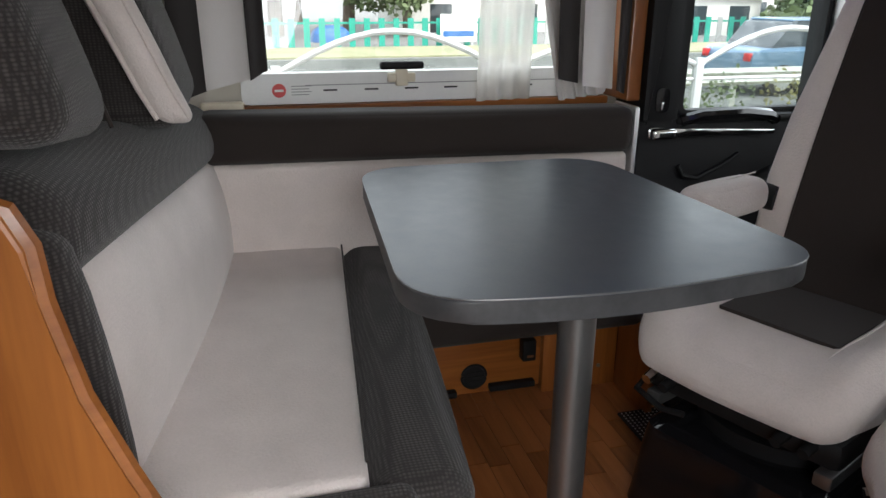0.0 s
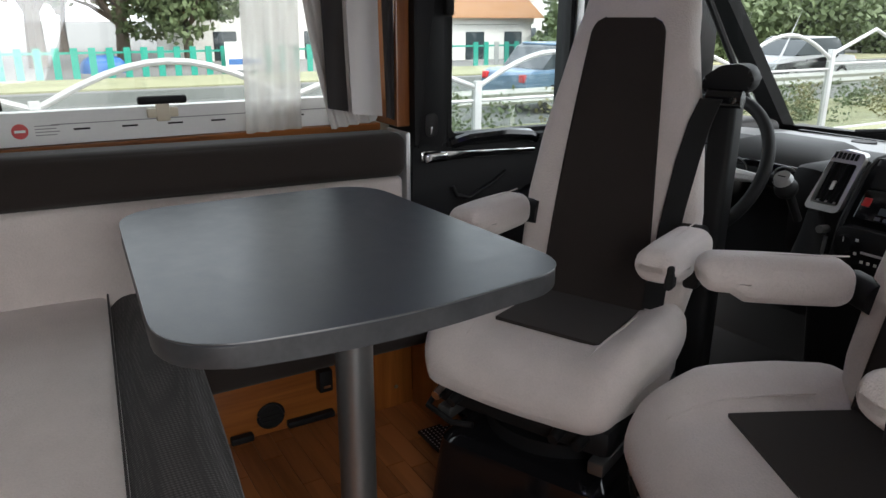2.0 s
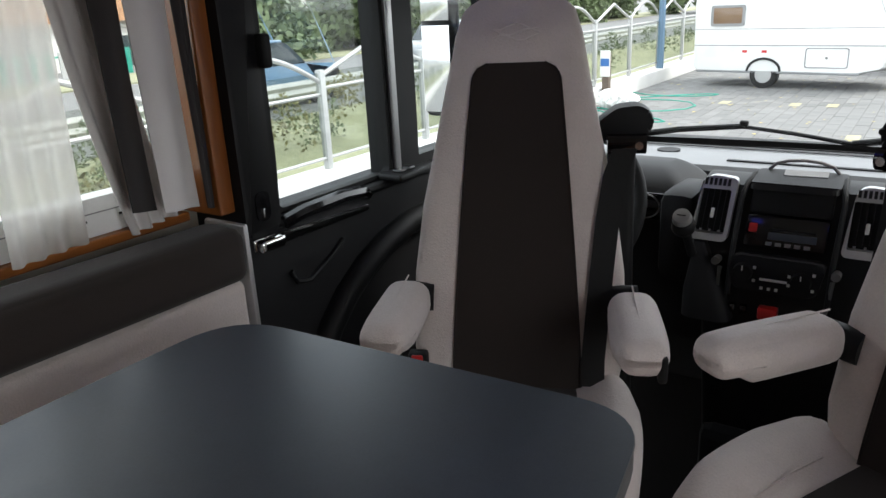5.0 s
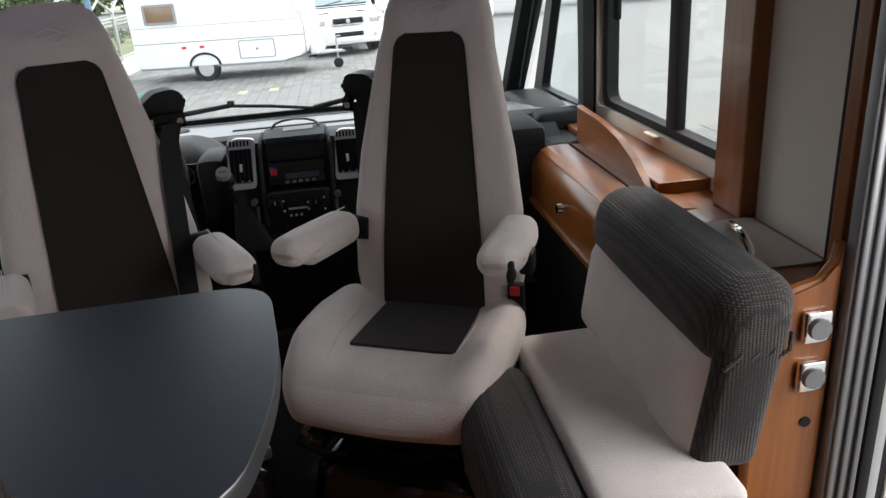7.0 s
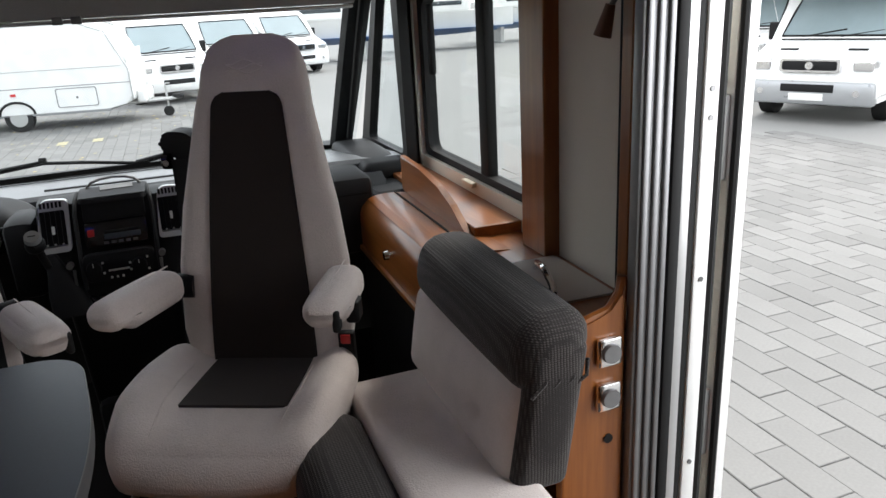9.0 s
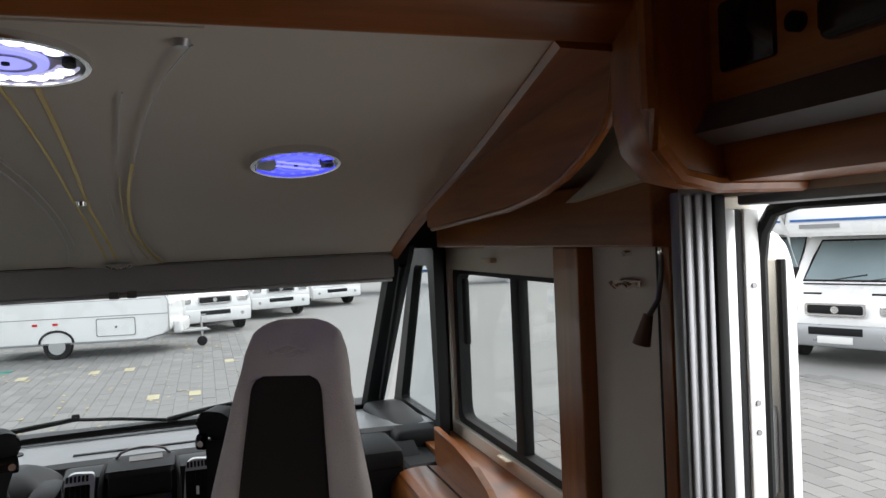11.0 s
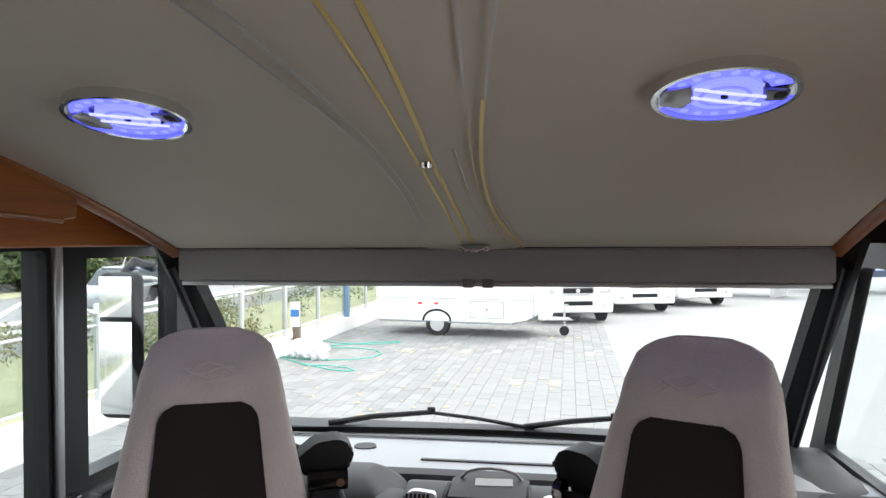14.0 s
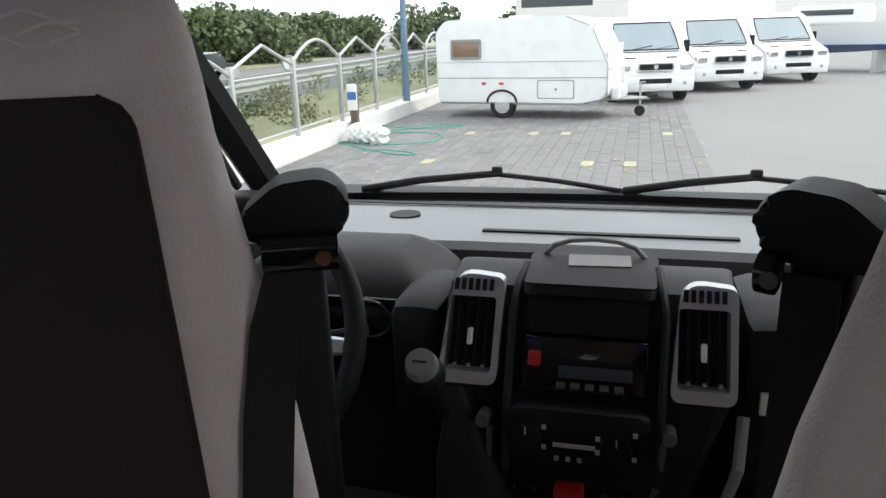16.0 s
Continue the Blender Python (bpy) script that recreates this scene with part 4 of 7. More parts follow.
def cab_seat(name, place, yaw, inner, front, label):
    s = thing(name, (0, 0, 0), label, "seat", "cab seats")
    zs = [0.46, 0.49, 0.52, 0.57, 0.62, 0.70, 0.78, 0.85, 0.92, 0.98, 1.05, 1.10, 1.15, 1.20, 1.24, 1.265, 1.285, 1.297, 1.308, 1.316]
    rings = []
    for z in zs:
        w, f = back_width(z), back_front(z)
        t = 0.065 if z < 1.25 else 0.065 * max(0.25, (1.325 - z) / 0.075)
        ring = []
        for k in range(32):
            a = 2 * math.pi * k / 32
            cx, cy = math.cos(a), math.sin(a)
            ex = 0.55
            x = math.copysign(abs(cx) ** ex, cx) * w
            y = math.copysign(abs(cy) ** 0.75, cy) * t
            wingy = -0.022 * (abs(x) / w) ** 3 * (1 if z < 1.2 else 0.3)
            ring.append((x, f + 0.065 + y + wingy, z))
        rings.append(ring)
    part("backrest", loft(rings), CREAM, s, "cream velour backrest with built-in headrest")

    def face(x, z, proud):
        w = back_width(z)
        a = min(1.0, abs(x) / w)
        cx = a ** (1 / 0.55)
        cy = math.sqrt(max(0.0, 1 - cx * cx)) ** 0.75
        return Vector((x, back_front(z) + 0.065 - cy * 0.065 - 0.022 * a ** 3 - proud, z))
    rows = []
    for j in range(27):
        v = j / 22 if j < 21 else 20 / 22 + (j - 20) / 6 * 2 / 22
        z = 0.545 + (1.192 - 0.545) * v
        half = 0.129 - 0.047 * max(0, (z - 0.57) / 0.62) ** 1.3
        if z > 1.157:
            half -= 0.030 * (1 - math.sqrt(max(0, 1 - ((z - 1.157) / 0.0352) ** 2)))
        rows.append([face(half * (-1 + 2 * i / 12), z, 0.004) for i in range(13)])
    part("back_panel", sheet(rows, thick=0.006, vec=(0, 1, 0)), DARK_PLAIN, s, "dark brown woven back panel")
    for sg in (-1, 1):
        seam = [row[0 if sg < 0 else -1] + Vector((0, -0.001, 0)) for row in rows]
        part("piping", tube(seam, 0.0022, n=6), DARK_PLAIN, s)

    for k in range(3):
        mark = [face(-0.045 + 0.015 * i, 1.238 + 0.010 * k + 0.006 * math.sin(1.3 * i + 2 * k), 0.0015) for i in range(7)]
        part("embroidery", tube(mark, 0.0016, n=5), SILVER_THREAD, s, "pale embroidered mark")

    def dish(p):
        q = Vector(p)
        side_lift = max(0, (abs(p.x + 0.01) - 0.122) / 0.085)
        if p.z > 0.44:
            q.z += 0.040 * min(1, side_lift) ** 1.1 * (1 if p.y > 0.14 - front else max(0, (p.y + front) / 0.14))
            q.z -= 0.030 * max(0, (-p.y - front + 0.17) / 0.17) ** 2
        narrow = 1 - 0.16 * max(0, (-p.y - front + 0.28) / 0.28) ** 2 - 0.10 * max(0, (p.y - 0.05) / 0.15)
        q.x *= narrow
        return q
    part("seat_cushion", cushion((-0.022, (0.185 - front) / 2, 0.488), (0.53, 0.185 + front, 0.126), 0.055, (0, 0.02, 0.0), dish, m=12), CREAM, s, "cream velour seat cushion with raised sides")
    rows = []
    for j in range(9):
        y = -0.093 + 0.243 * j / 8
        h = 0.125 - 0.004 * j / 8
        rows.append([Vector((h * (-1 + 2 * i / 10), y, 0.5525 + 0.004 * (1 - (y / 0.25) ** 2) + 0.0015)) for i in range(11)])
    part("seat_panel", sheet(rows, thick=0.01, vec=(0, 0, -1)), DARK_PLAIN, s, "dark brown woven seat panel")
    for sg in (-1, 1):
        seam = [dish(Vector((-0.015 + sg * 0.150, y, z))) for y, z in ((0.004 - front, 0.465), (0.003 - front, 0.50), (0.018 - front, 0.535), (0.05 - front, 0.5495), (0.10 - front, 0.551), (-0.08, 0.552), (0.0, 0.553), (0.08, 0.553))]
        part("seam", tube(seam, 0.0022, n=6), CREAM, s, "sewn bolster seam")
    for sg in (-1, 1):
        swing = pose(sg * (0.222 if sg > 0 else 0.212), 0.145, ARM_Z[inner, sg], 0, 0, -9 if sg < 0 and inner < 0 else 1)
        arm = cushion((0, -0.135, 0), (0.088, 0.262, 0.078), 0.03, (0.004, 0, 0.004), lambda p: Vector((p.x * (1 - 0.10 * max(0, -p.y - 0.18) / 0.08), p.y, p.z - 0.03 * (p.y + 0.13) + (0.014 if p.y < -0.2 and p.z < 0 else 0))), m=8)
        a = part("armrest", turned(arm, swing), CREAM, s, "cream velour armrest")
        if sg > 0:
            part("arm_slot", turned(cushion((0.030, -0.245, -0.004), (0.016, 0.034, 0.050), 0.008), swing), RUBBER, a, "black slot in the armrest")
            part("arm_adjuster", turned(cushion((0.040, -0.13, -0.030), (0.03, 0.05, 0.05), 0.008), swing), BLACK, a, "black armrest adjuster")
        part("arm_seam", turned(tube([(sg * 0.0, -0.012 - 0.04 * j, 0.0425) for j in range(6)], 0.0016, n=6), swing), CREAM, a)
        part("arm_pivot", cyl((sg * 0.17, 0.17, 0.735), (sg * 0.235, 0.16, 0.74), 0.03, n=16), BLACK, s)
    part("base_pan", box(-0.215, 0.205, -0.20, 0.19, 0.365, 0.43, 0.02), BLACK, s, "black seat pan")
    part("rail", box(-0.20, -0.165, -0.21, 0.20, 0.335, 0.365, 0.005), STEEL, s)
    part("rail", box(0.165, 0.20, -0.21, 0.20, 0.335, 0.365, 0.005), STEEL, s)
    part("turntable", cyl((0, 0, 0.30), (0, 0, 0.335), 0.17, n=32), BLACK, s)
    part("pedestal", loft([[(x * k, y * k, z) for x, y in rect(-0.22, 0.22, -0.24, 0.22, 0.05)] for z, k in ((FZ + 0.006, 1.0), (FZ + 0.04, 0.98), (0.24, 0.93), (0.285, 0.90), (0.302, 0.82))]), GLOSS_BLACK, s, "glossy black seat box")
    for x, y in ((-0.19, -0.195), (-0.145, -0.20), (0.10, -0.20), (0.15, -0.195)):
        part("adjuster_knob", cyl((x, y, 0.405), (x, y - 0.035, 0.398), 0.014, 0.011, n=14), CHROME if abs(x) > 0.18 else BLACK, s, "small adjuster knob")
    part("lever", tube([(-0.215, -0.06, 0.38), (-0.235, -0.15, 0.37), (-0.225, -0.21, 0.355), (-0.15, -0.225, 0.345), (-0.10, -0.215, 0.35)], 0.007), BLACK, s)
    # belt tower on the inner side
    bx = inner * 0.205
    by = 0.335
    part("belt_tower", loft([[(bx + dx * k, by + dy * k - 0.10 * max(0.0, 0.9 - z), z) for dx, dy in rect(-0.028, 0.028, -0.04, 0.04, 0.015)] for z, k in ((0.37, 1.2), (0.6, 1.1), (0.9, 1.0), (1.045, 1.0))]), BLACK, s, "black belt tower")
    hood = [(-0.055, 0.0), (0.03, 0.0), (0.052, 0.02), (0.05, 0.05), (0.025, 0.066), (-0.02, 0.062), (-0.062, 0.030)]
    part("belt_head", turned(prism(rounded(hood, 0.012), "y", -0.034, 0.034, 0.010), Matrix.Translation((bx + 0.008 * inner, by - 0.01, 1.032)) @ Matrix.Diagonal((inner, 1, 1, 1))), BLACK, s, "rounded black belt head")
    part("belt_guide", cyl((bx - 0.03, by - 0.055, 1.025), (bx + 0.045 * inner, by - 0.055, 1.025), 0.020, n=14), GLOSS_BLACK, s)
    part("guide_bolt", cyl((bx + 0.03 * inner, by - 0.075, 1.025), (bx + 0.03 * inner, by - 0.080, 1.025), 0.008, n=12), CHROME, s)
    if inner > 0:
        strap = [(0.205, 1.03, 0.01), (0.188, 0.98, 0.0), (0.176, 0.90, 0.0), (0.166, 0.80, 0.0), (0.158, 0.70, 0.0), (0.152, 0.62, 0.0), (0.152, 0.57, 0.005)]
        rows = [[Vector((x + d, face(min(x + d, back_width(z) * 0.97), z, 0.012).y - o, z)) for d in (-0.023, 0, 0.023)] for x, z, o in strap]
    else:
        rows = [[Vector((bx + d, by + 0.02 + y, z)) for d in (-0.023, 0, 0.023)] for y, z in ((-0.085, 1.03), (-0.085, 0.95), (-0.10, 0.8), (-0.12, 0.6), (-0.12, 0.44))]
    part("belt_strap", sheet(rows, thick=0.002, vec=(0, 1, 0)), RUBBER, s, "black belt webbing")
    part("buckle", box(-bx - 0.018, -bx + 0.022, 0.125, 0.15, 0.53, 0.625, 0.006), BLACK, s, "black belt buckle")
    part("buckle_button", box(-bx - 0.010, -bx + 0.014, 0.120, 0.126, 0.598, 0.622, 0.003), RED, s, "red release button")
    part("anchor_tag", box(inner * 0.17 - 0.012, inner * 0.17 + 0.012, 0.17, 0.174, 0.50, 0.535, 0.002), SILVER, s, "small silver belt anchor")
    s.matrix_basis = pose(place[0], place[1], 0, 0, 0, yaw)
    return s


cab_seat("driver_seat", (-0.317, 0.82), 23.3, 1, 0.225, "cream velour swivel driver's seat with a dark woven panel")
cab_seat("passenger_seat", (0.301, 0.814), -26.2, -1, 0.235, "cream velour swivel passenger's seat with a dark woven panel")

# ---- side bench beside the entrance ----
sb = thing("side_bench", (0.62, 0.45, 0), "small side bench in cream velour and dark fabric", "bench")


def tilt(p):
    near = max(0, 0.45 - p.y) / 0.27
    return Vector((p.x + (0.10 * near ** 1.6 * max(0, min(1, (0.62 - p.x) / 0.2)) if p.z < 0.49 else 0), p.y + (0.10 * (p.x - 0.5) if p.z < 0.49 and p.y > 0.45 else 0), p.z))


part("seat_front", cushion((0.445, 0.43, 0.435), (0.17, 0.52, 0.18), 0.06, (0.010, 0, 0.005), tilt, m=8), DARK, sb, "dark woven seat front")
part("seat_centre", cushion((0.645, 0.478, 0.443), (0.25, 0.604, 0.165), 0.02, (0, 0, 0.008), tilt, m=8), CREAM, sb, "cream velour seat centre")
part("seat_end", cushion((0.655, 0.188, 0.405), (0.30, 0.055, 0.165), 0.025, (0, 0, 0), tilt), DARK, sb, "dark woven seat end")


def back_slant(p):
    """The back's top leans towards the wall."""
    return Vector((p.x + 0.05 * (p.z - 0.5) / 0.3, p.y, p.z))


part("back_centre", cushion((0.755, 0.565, 0.61), (0.12, 0.58, 0.22), 0.035, (0.014, 0, 0), back_slant, m=8), CREAM, sb, "cream velour back")
part("back_roll", cushion((0.760, 0.558, 0.765), (0.145, 0.61, 0.150), 0.055, (0.010, 0, 0.005), back_slant, m=8), DARK, sb, "dark woven top roll")
part("back_end", cushion((0.765, 0.277, 0.645), (0.115, 0.045, 0.29), 0.022, (0, 0.006, 0), back_slant), DARK, sb, "dark woven back end")
for j in range(4):
    part("pleat", tube([back_slant(Vector((0.715 + 0.03 * j, 0.2555, 0.700 + 0.004 * j))), back_slant(Vector((0.735 + 0.028 * j, 0.252, 0.725))), back_slant(Vector((0.750 + 0.024 * j, 0.262, 0.752)))], 0.004, n=6), DARK, sb, "gathered cover pleat")
part("plinth", box(0.45, 0.90, 0.20, 0.76, FZ, 0.352), WOOD, sb, "wooden bench box")
eo = [(0.83, 0.0), (0.963, 0.0), (0.963, 0.875), (0.957, 0.84), (0.935, 0.812), (0.90, 0.803), (0.865, 0.792), (0.842, 0.772), (0.83, 0.735)]
ep2 = tagged(part("switch_panel", prism(eo, "y", 0.295, 0.322, 0.004), WOOD_Z, None, "", False), "cherry wood end panel with two chrome switches", "panel")
part("edge_strip", tube([(x, 0.309, z) for x, z in eo[2:]], 0.010), WOOD_X, ep2, "rounded lighter edge")
part("keyhole", cyl((0.930, 0.2955, 0.548), (0.930, 0.292, 0.548), 0.010, n=12), BLACK, ep2)
for z in (0.738, 0.645):
    sw = thing("light_switch", (0.925, 0.295, z), "square chrome light switch with a round rocker", "switch", "switches")
    part("plate", box(0.899, 0.951, 0.282, 0.295, z - 0.029, z + 0.029, 0.006), CHROME, sw, "square chrome plate")
    part("rocker", cyl((0.925, 0.283, z), (0.925, 0.274, z), 0.020, 0.018, n=24), ALU, sw, "round rocker")
sh = tagged(part("side_shelf", box(0.835, 1.058, 0.322, 0.93, 0.754, 0.776, 0.004), WOOD, None, "", False), "cherry wood shelf behind the side bench", "shelf")
part("front_lip", box(0.822, 0.838, 0.322, 0.93, 0.747, 0.802, 0.005), WOOD, sh)
ht = thing("shelf_hatch", (0.96, 0.55, 0.765), "flat beige hatch plate with a chrome bow handle", "hatch")
part("plate", prism(rect(0.875, 1.035, 0.44, 0.70, 0.012), "z", 0.776, 0.781), LINER, ht, "beige plate")
part("bow_handle", tube([(0.905, 0.46, 0.783), (0.912, 0.48, 0.802), (0.93, 0.55, 0.813), (0.948, 0.62, 0.802), (0.955, 0.64, 0.783)], 0.008), CHROME, ht, "chrome bow handle")
part("catch", box(0.868, 0.89, 0.62, 0.67, 0.7815, 0.790, 0.004), BLACK, ht)
ch = thing("side_locker", (0.85, 1.15, 0.6), "cherry wood side locker with a rounded flap and small chrome knob", "cabinet")
prof = rounded([(0.745, 0.632), (1.0, 0.632), (1.0, 0.772), (0.83, 0.793), (0.745, 0.775)], [0.004, 0.004, 0.004, 0.06, 0.055], 6)
part("body", prism(prof, "y", 0.80, 1.47, 0.003), WOOD, ch, "rounded cherry wood flap")
part("base_strip", box(0.736, 0.76, 0.70, 1.49, 0.617, 0.634, 0.003), WOOD, ch)
part("lid_joint", box(0.868, 0.872, 0.80, 1.47, 0.786, 0.7915), RUBBER, ch)
kb = part("knob", cyl((0.748, 1.08, 0.715), (0.724, 1.08, 0.715), 0.007, n=12), CHROME, ch, "small chrome knob")
part("knob_cap", cyl((0.728, 1.08, 0.715), (0.716, 1.08, 0.715), 0.014, 0.012, n=16), CHROME, kb)
bb = tagged(part("window_board", prism([(0.92, 0.779), (1.50, 0.779), (1.50, 0.899), (1.30, 0.889), (1.15, 0.869), (1.05, 0.839), (0.97, 0.799)], "x", 0.905, 0.925, 0.005), WOOD, None, "", False), "curved cherry wood board under the side window", "panel")
setting("sill_board_right", box(0.925, 1.06, 0.925, 1.765, 0.755, 0.805, 0.003), WOOD, "cherry wood ledge under the side window", "trim")
setting("cab_side_panel_right", box(0.765, 1.0, 0.70, 1.55, FZ, 0.617, 0.02), BLACK_SOFT, "black panel under the side locker", "wall")
setting("cab_corner_right", prism([(0.80, 1.47), (1.03, 1.47), (1.03, 2.30), (0.86, 2.25), (0.80, 1.75)], "z", 0.60, 0.79, 0.02), BLACK_SOFT, "black moulded dashboard corner", "trim")

# wall fittings
rl = thing("reading_lamp", (1.04, 0.40, 1.33), "slim gooseneck reading lamp with a metal head", "lamp")
part("mount", box(1.03, 1.046, 0.418, 0.432, 1.455, 1.47, 0.003), CHROME, rl)
part("gooseneck", tube([(1.036, 0.425, 1.462), (1.03, 0.421, 1.42), (1.022, 0.421, 1.372), (1.006, 0.430, 1.342)], 0.005), STEEL, rl, "bent metal neck")
part("head", cyl((1.005, 0.430, 1.345), (0.996, 0.442, 1.290), 0.009, 0.017, n=18), BRONZE, rl, "bronze lamp head")
hk = thing("coat_hook", (1.04, 0.60, 1.38), "chrome double coat hook on the wall panel", "hook")
part("plate", cushion((1.040, 0.537, 1.397), (0.012, 0.075, 0.018), 0.006), CHROME, hk)
for y in (0.512, 0.557):
    part("prong", tube([(1.036, y, 1.397), (1.012, y - 0.004, 1.390), (1.002, y - 0.006, 1.400)], 0.005), CHROME, hk)
tagged(part("blind_peg", cyl((1.03, 0.545, 1.456), (1.046, 0.545, 1.456), 0.006, n=10), CHROME), "tiny chrome peg over the wall panel", "peg")

# overhead cabinet with control panel by the entrance
oc = thing("control_cabinet", (0.92, -0.2, 1.56), "cherry wood overhead cabinet with dark control panels by the entrance", "cabinet")
part("end_cheek", prism([(0.80, 2.015), (0.80, 1.66), (0.812, 1.61), (0.845, 1.572), (0.90, 1.560), (1.058, 1.560), (1.058, 2.015)], "y", 0.10, 0.195, 0.004), WOOD_Z, oc, "rounded cherry wood cheek")
part("cheek_edge", tube([(0.80, 0.10, 2.0), (0.80, 0.10, 1.66), (0.812, 0.10, 1.61), (0.845, 0.10, 1.572), (0.90, 0.10, 1.560), (1.05, 0.10, 1.560)], 0.012), WOOD, oc)
part("body", box(0.90, 1.058, -1.20, 0.10, 1.64, 2.015), WOOD, oc, "cherry wood front")
part("silver_bar", prism([(0.868, 1.628), (0.90, 1.612), (0.91, 1.655), (0.892, 1.668)], "y", -1.20, 0.10), ALU, oc, "brushed silver bar")
part("lower_board", box(0.915, 1.058, -1.20, 0.10, 1.562, 1.628, 0.003), WOOD, oc)
part("display", prism(rect(-0.02, 0.075, 1.705, 1.795, 0.006), "x", 0.893, 0.901, 0.002), GLOSS_BLACK, oc, "square dark display")
for z in (1.735, 1.785):
    part("round_button", cyl((0.90, -0.055, z), (0.888, -0.055, z), 0.012, n=18), BLACK, oc, "round black button")
cp = part("control_unit", prism(rect(-0.36, -0.095, 1.70, 1.83, 0.015), "x", 0.885, 0.901, 0.004), GLOSS_BLACK, oc, "dark control unit")
for k in range(5):
    part("button", box(0.881, 0.886, -0.34 + 0.045 * k, -0.315 + 0.045 * k, 1.745, 1.757, 0.002), PRINT if k else RED, cp)
part("label_strip", box(0.883, 0.886, -0.335, -0.23, 1.720, 1.724), PRINT, cp)
# solid black block put in for the shade beside the cabinet
tagged(part("gap_shade_block", box(0.78, 0.80, 0.198, 0.262, 1.80, 2.01), RUBBER), "black block standing in for the shaded gap beside the cabinet", "recess")

# ---- ceiling fittings on the bed's underside ----


def lamp(x, y, rx, ry, bright, label):
    z = under(y)
    slope = math.degrees(math.atan2(under(y + 0.05) - under(y - 0.05), 0.1))
    L = thing("ceiling_lamp", (0, 0, 0), label, "lamp", "ceiling lamps")

    def ell(a, b, z0, z1, bev=0.0):
        return prism([(a * math.cos(t * math.pi / 24), b * math.sin(t * math.pi / 24)) for t in range(48)], "z", z0, z1, bev)
    part("bezel", frame_ring("z", -0.016, 0.002, [(rx * math.cos(t * math.pi / 24), ry * math.sin(t * math.pi / 24)) for t in range(48)], [(rx * 0.93 * math.cos(t * math.pi / 24), ry * 0.92 * math.sin(t * math.pi / 24)) for t in range(48)]), CHROME, L, "chrome bezel")
    part("reflector", ell(rx * 0.93, ry * 0.92, -0.008, 0.0), STEEL if bright else CHROME, L)
    part("centre_lens", ell(rx * 0.50, ry * 0.50, -0.014, -0.007, 0.002), LED_PALE if bright else LED_MID, L, "blue lit centre")
    part("lens_ring", frame_ring("z", -0.0155, -0.0135, [(rx * 0.36 * math.cos(t * math.pi / 24), ry * 0.36 * math.sin(t * math.pi / 24)) for t in range(48)], [(rx * 0.30 * math.cos(t * math.pi / 24), ry * 0.30 * math.sin(t * math.pi / 24)) for t in range(48)]), LENS if bright else LED_BLUE, L)
    part("hub", cyl((0, 0, -0.017), (0, 0, -0.012), 0.005, n=12), BLACK, L)
    for sg in (-1, 1):
        a0, a1 = (20, 160)
        arc = [(a0 + (a1 - a0) * i / 13) for i in range(14)]
        o = [(rx * 0.88 * math.cos(radians(a)), sg * ry * 0.86 * math.sin(radians(a))) for a in arc]
        i_ = [(rx * 0.60 * math.cos(radians(a)), sg * ry * 0.62 * math.sin(radians(a))) for a in reversed(arc)]
        strip = part("led_strip", prism(o + i_, "z", -0.0115, -0.008), DIFFUSER if bright else LED_BLUE, L, "lit white strip" if bright else "lit blue strip")
        for k in range(7):
            a = radians(32 + 116 * k / 6)
            led = cyl((rx * 0.74 * math.cos(a), sg * ry * 0.74 * math.sin(a), -0.013), (rx * 0.74 * math.cos(a), sg * ry * 0.74 * math.sin(a), -0.011), rx * (0.115 if bright else 0.06), n=14)
            part("led", led, LED_WHITE if bright else LED_MID, strip, "lit diode")
        part("switch", turned(ell(rx * 0.085, ry * 0.14, -0.016, -0.008, 0.002), pose(sg * rx * 0.74, 0, 0)), BLACK if sg > 0 else SILVER, L, "small lamp switch")
    if not bright:
        part("end_plate", prism(rounded([(-0.86 * rx, -0.26 * ry), (-0.50 * rx, -0.42 * ry), (-0.40 * rx, 0.1 * ry), (-0.52 * rx, 0.42 * ry), (-0.86 * rx, 0.26 * ry)], 0.006), "z", -0.016, -0.012, 0.001), SILVER, L, "silver end plate")
        # glowing bars imitate the bright streaks reflected in the chrome
        for q in (-0.18, 0.12):
            part("streak_bar", tube([(-0.45 * rx, (q - 0.16) * ry, -0.0165), (0.05 * rx, (q + 0.05) * ry, -0.0165), (0.55 * rx, (q + 0.2) * ry, -0.0165)], 0.0022), LED_PALE, L, "glowing bar standing in for a bright reflection")
        part("end_clip", prism(rounded([(0.50 * rx, -0.2 * ry), (0.84 * rx, -0.14 * ry), (0.86 * rx, 0.2 * ry), (0.58 * rx, 0.22 * ry)], 0.004), "z", -0.0155, -0.012, 0.001), STEEL, L, "dark end clip")
    L.matrix_basis = pose(x, y, z - 0.001, slope, 0, 0)


lamp(0.008, 0.318, 0.098, 0.098, True, "oval chrome ceiling lamp, white strips lit")
lamp(-0.447, 0.862, 0.095, 0.095, False, "oval chrome ceiling lamp glowing blue")
lamp(0.430, 0.858, 0.095, 0.095, False, "oval chrome ceiling lamp glowing blue")


def on_lining(x, y, drop=0.0):
    return Vector((x, y, under(y) - drop))


dc = thing("decor_panel", (0, 1.0, 1.6), "flared beige decor panel with gold inlay lines on the bed's underside", "panel")


def along(pts, y):
    for (a, va), (b, vb) in zip(pts, pts[1:]):
        if y <= b:
            return va + (vb - va) * (y - a) / (b - a)
    return pts[-1][1]


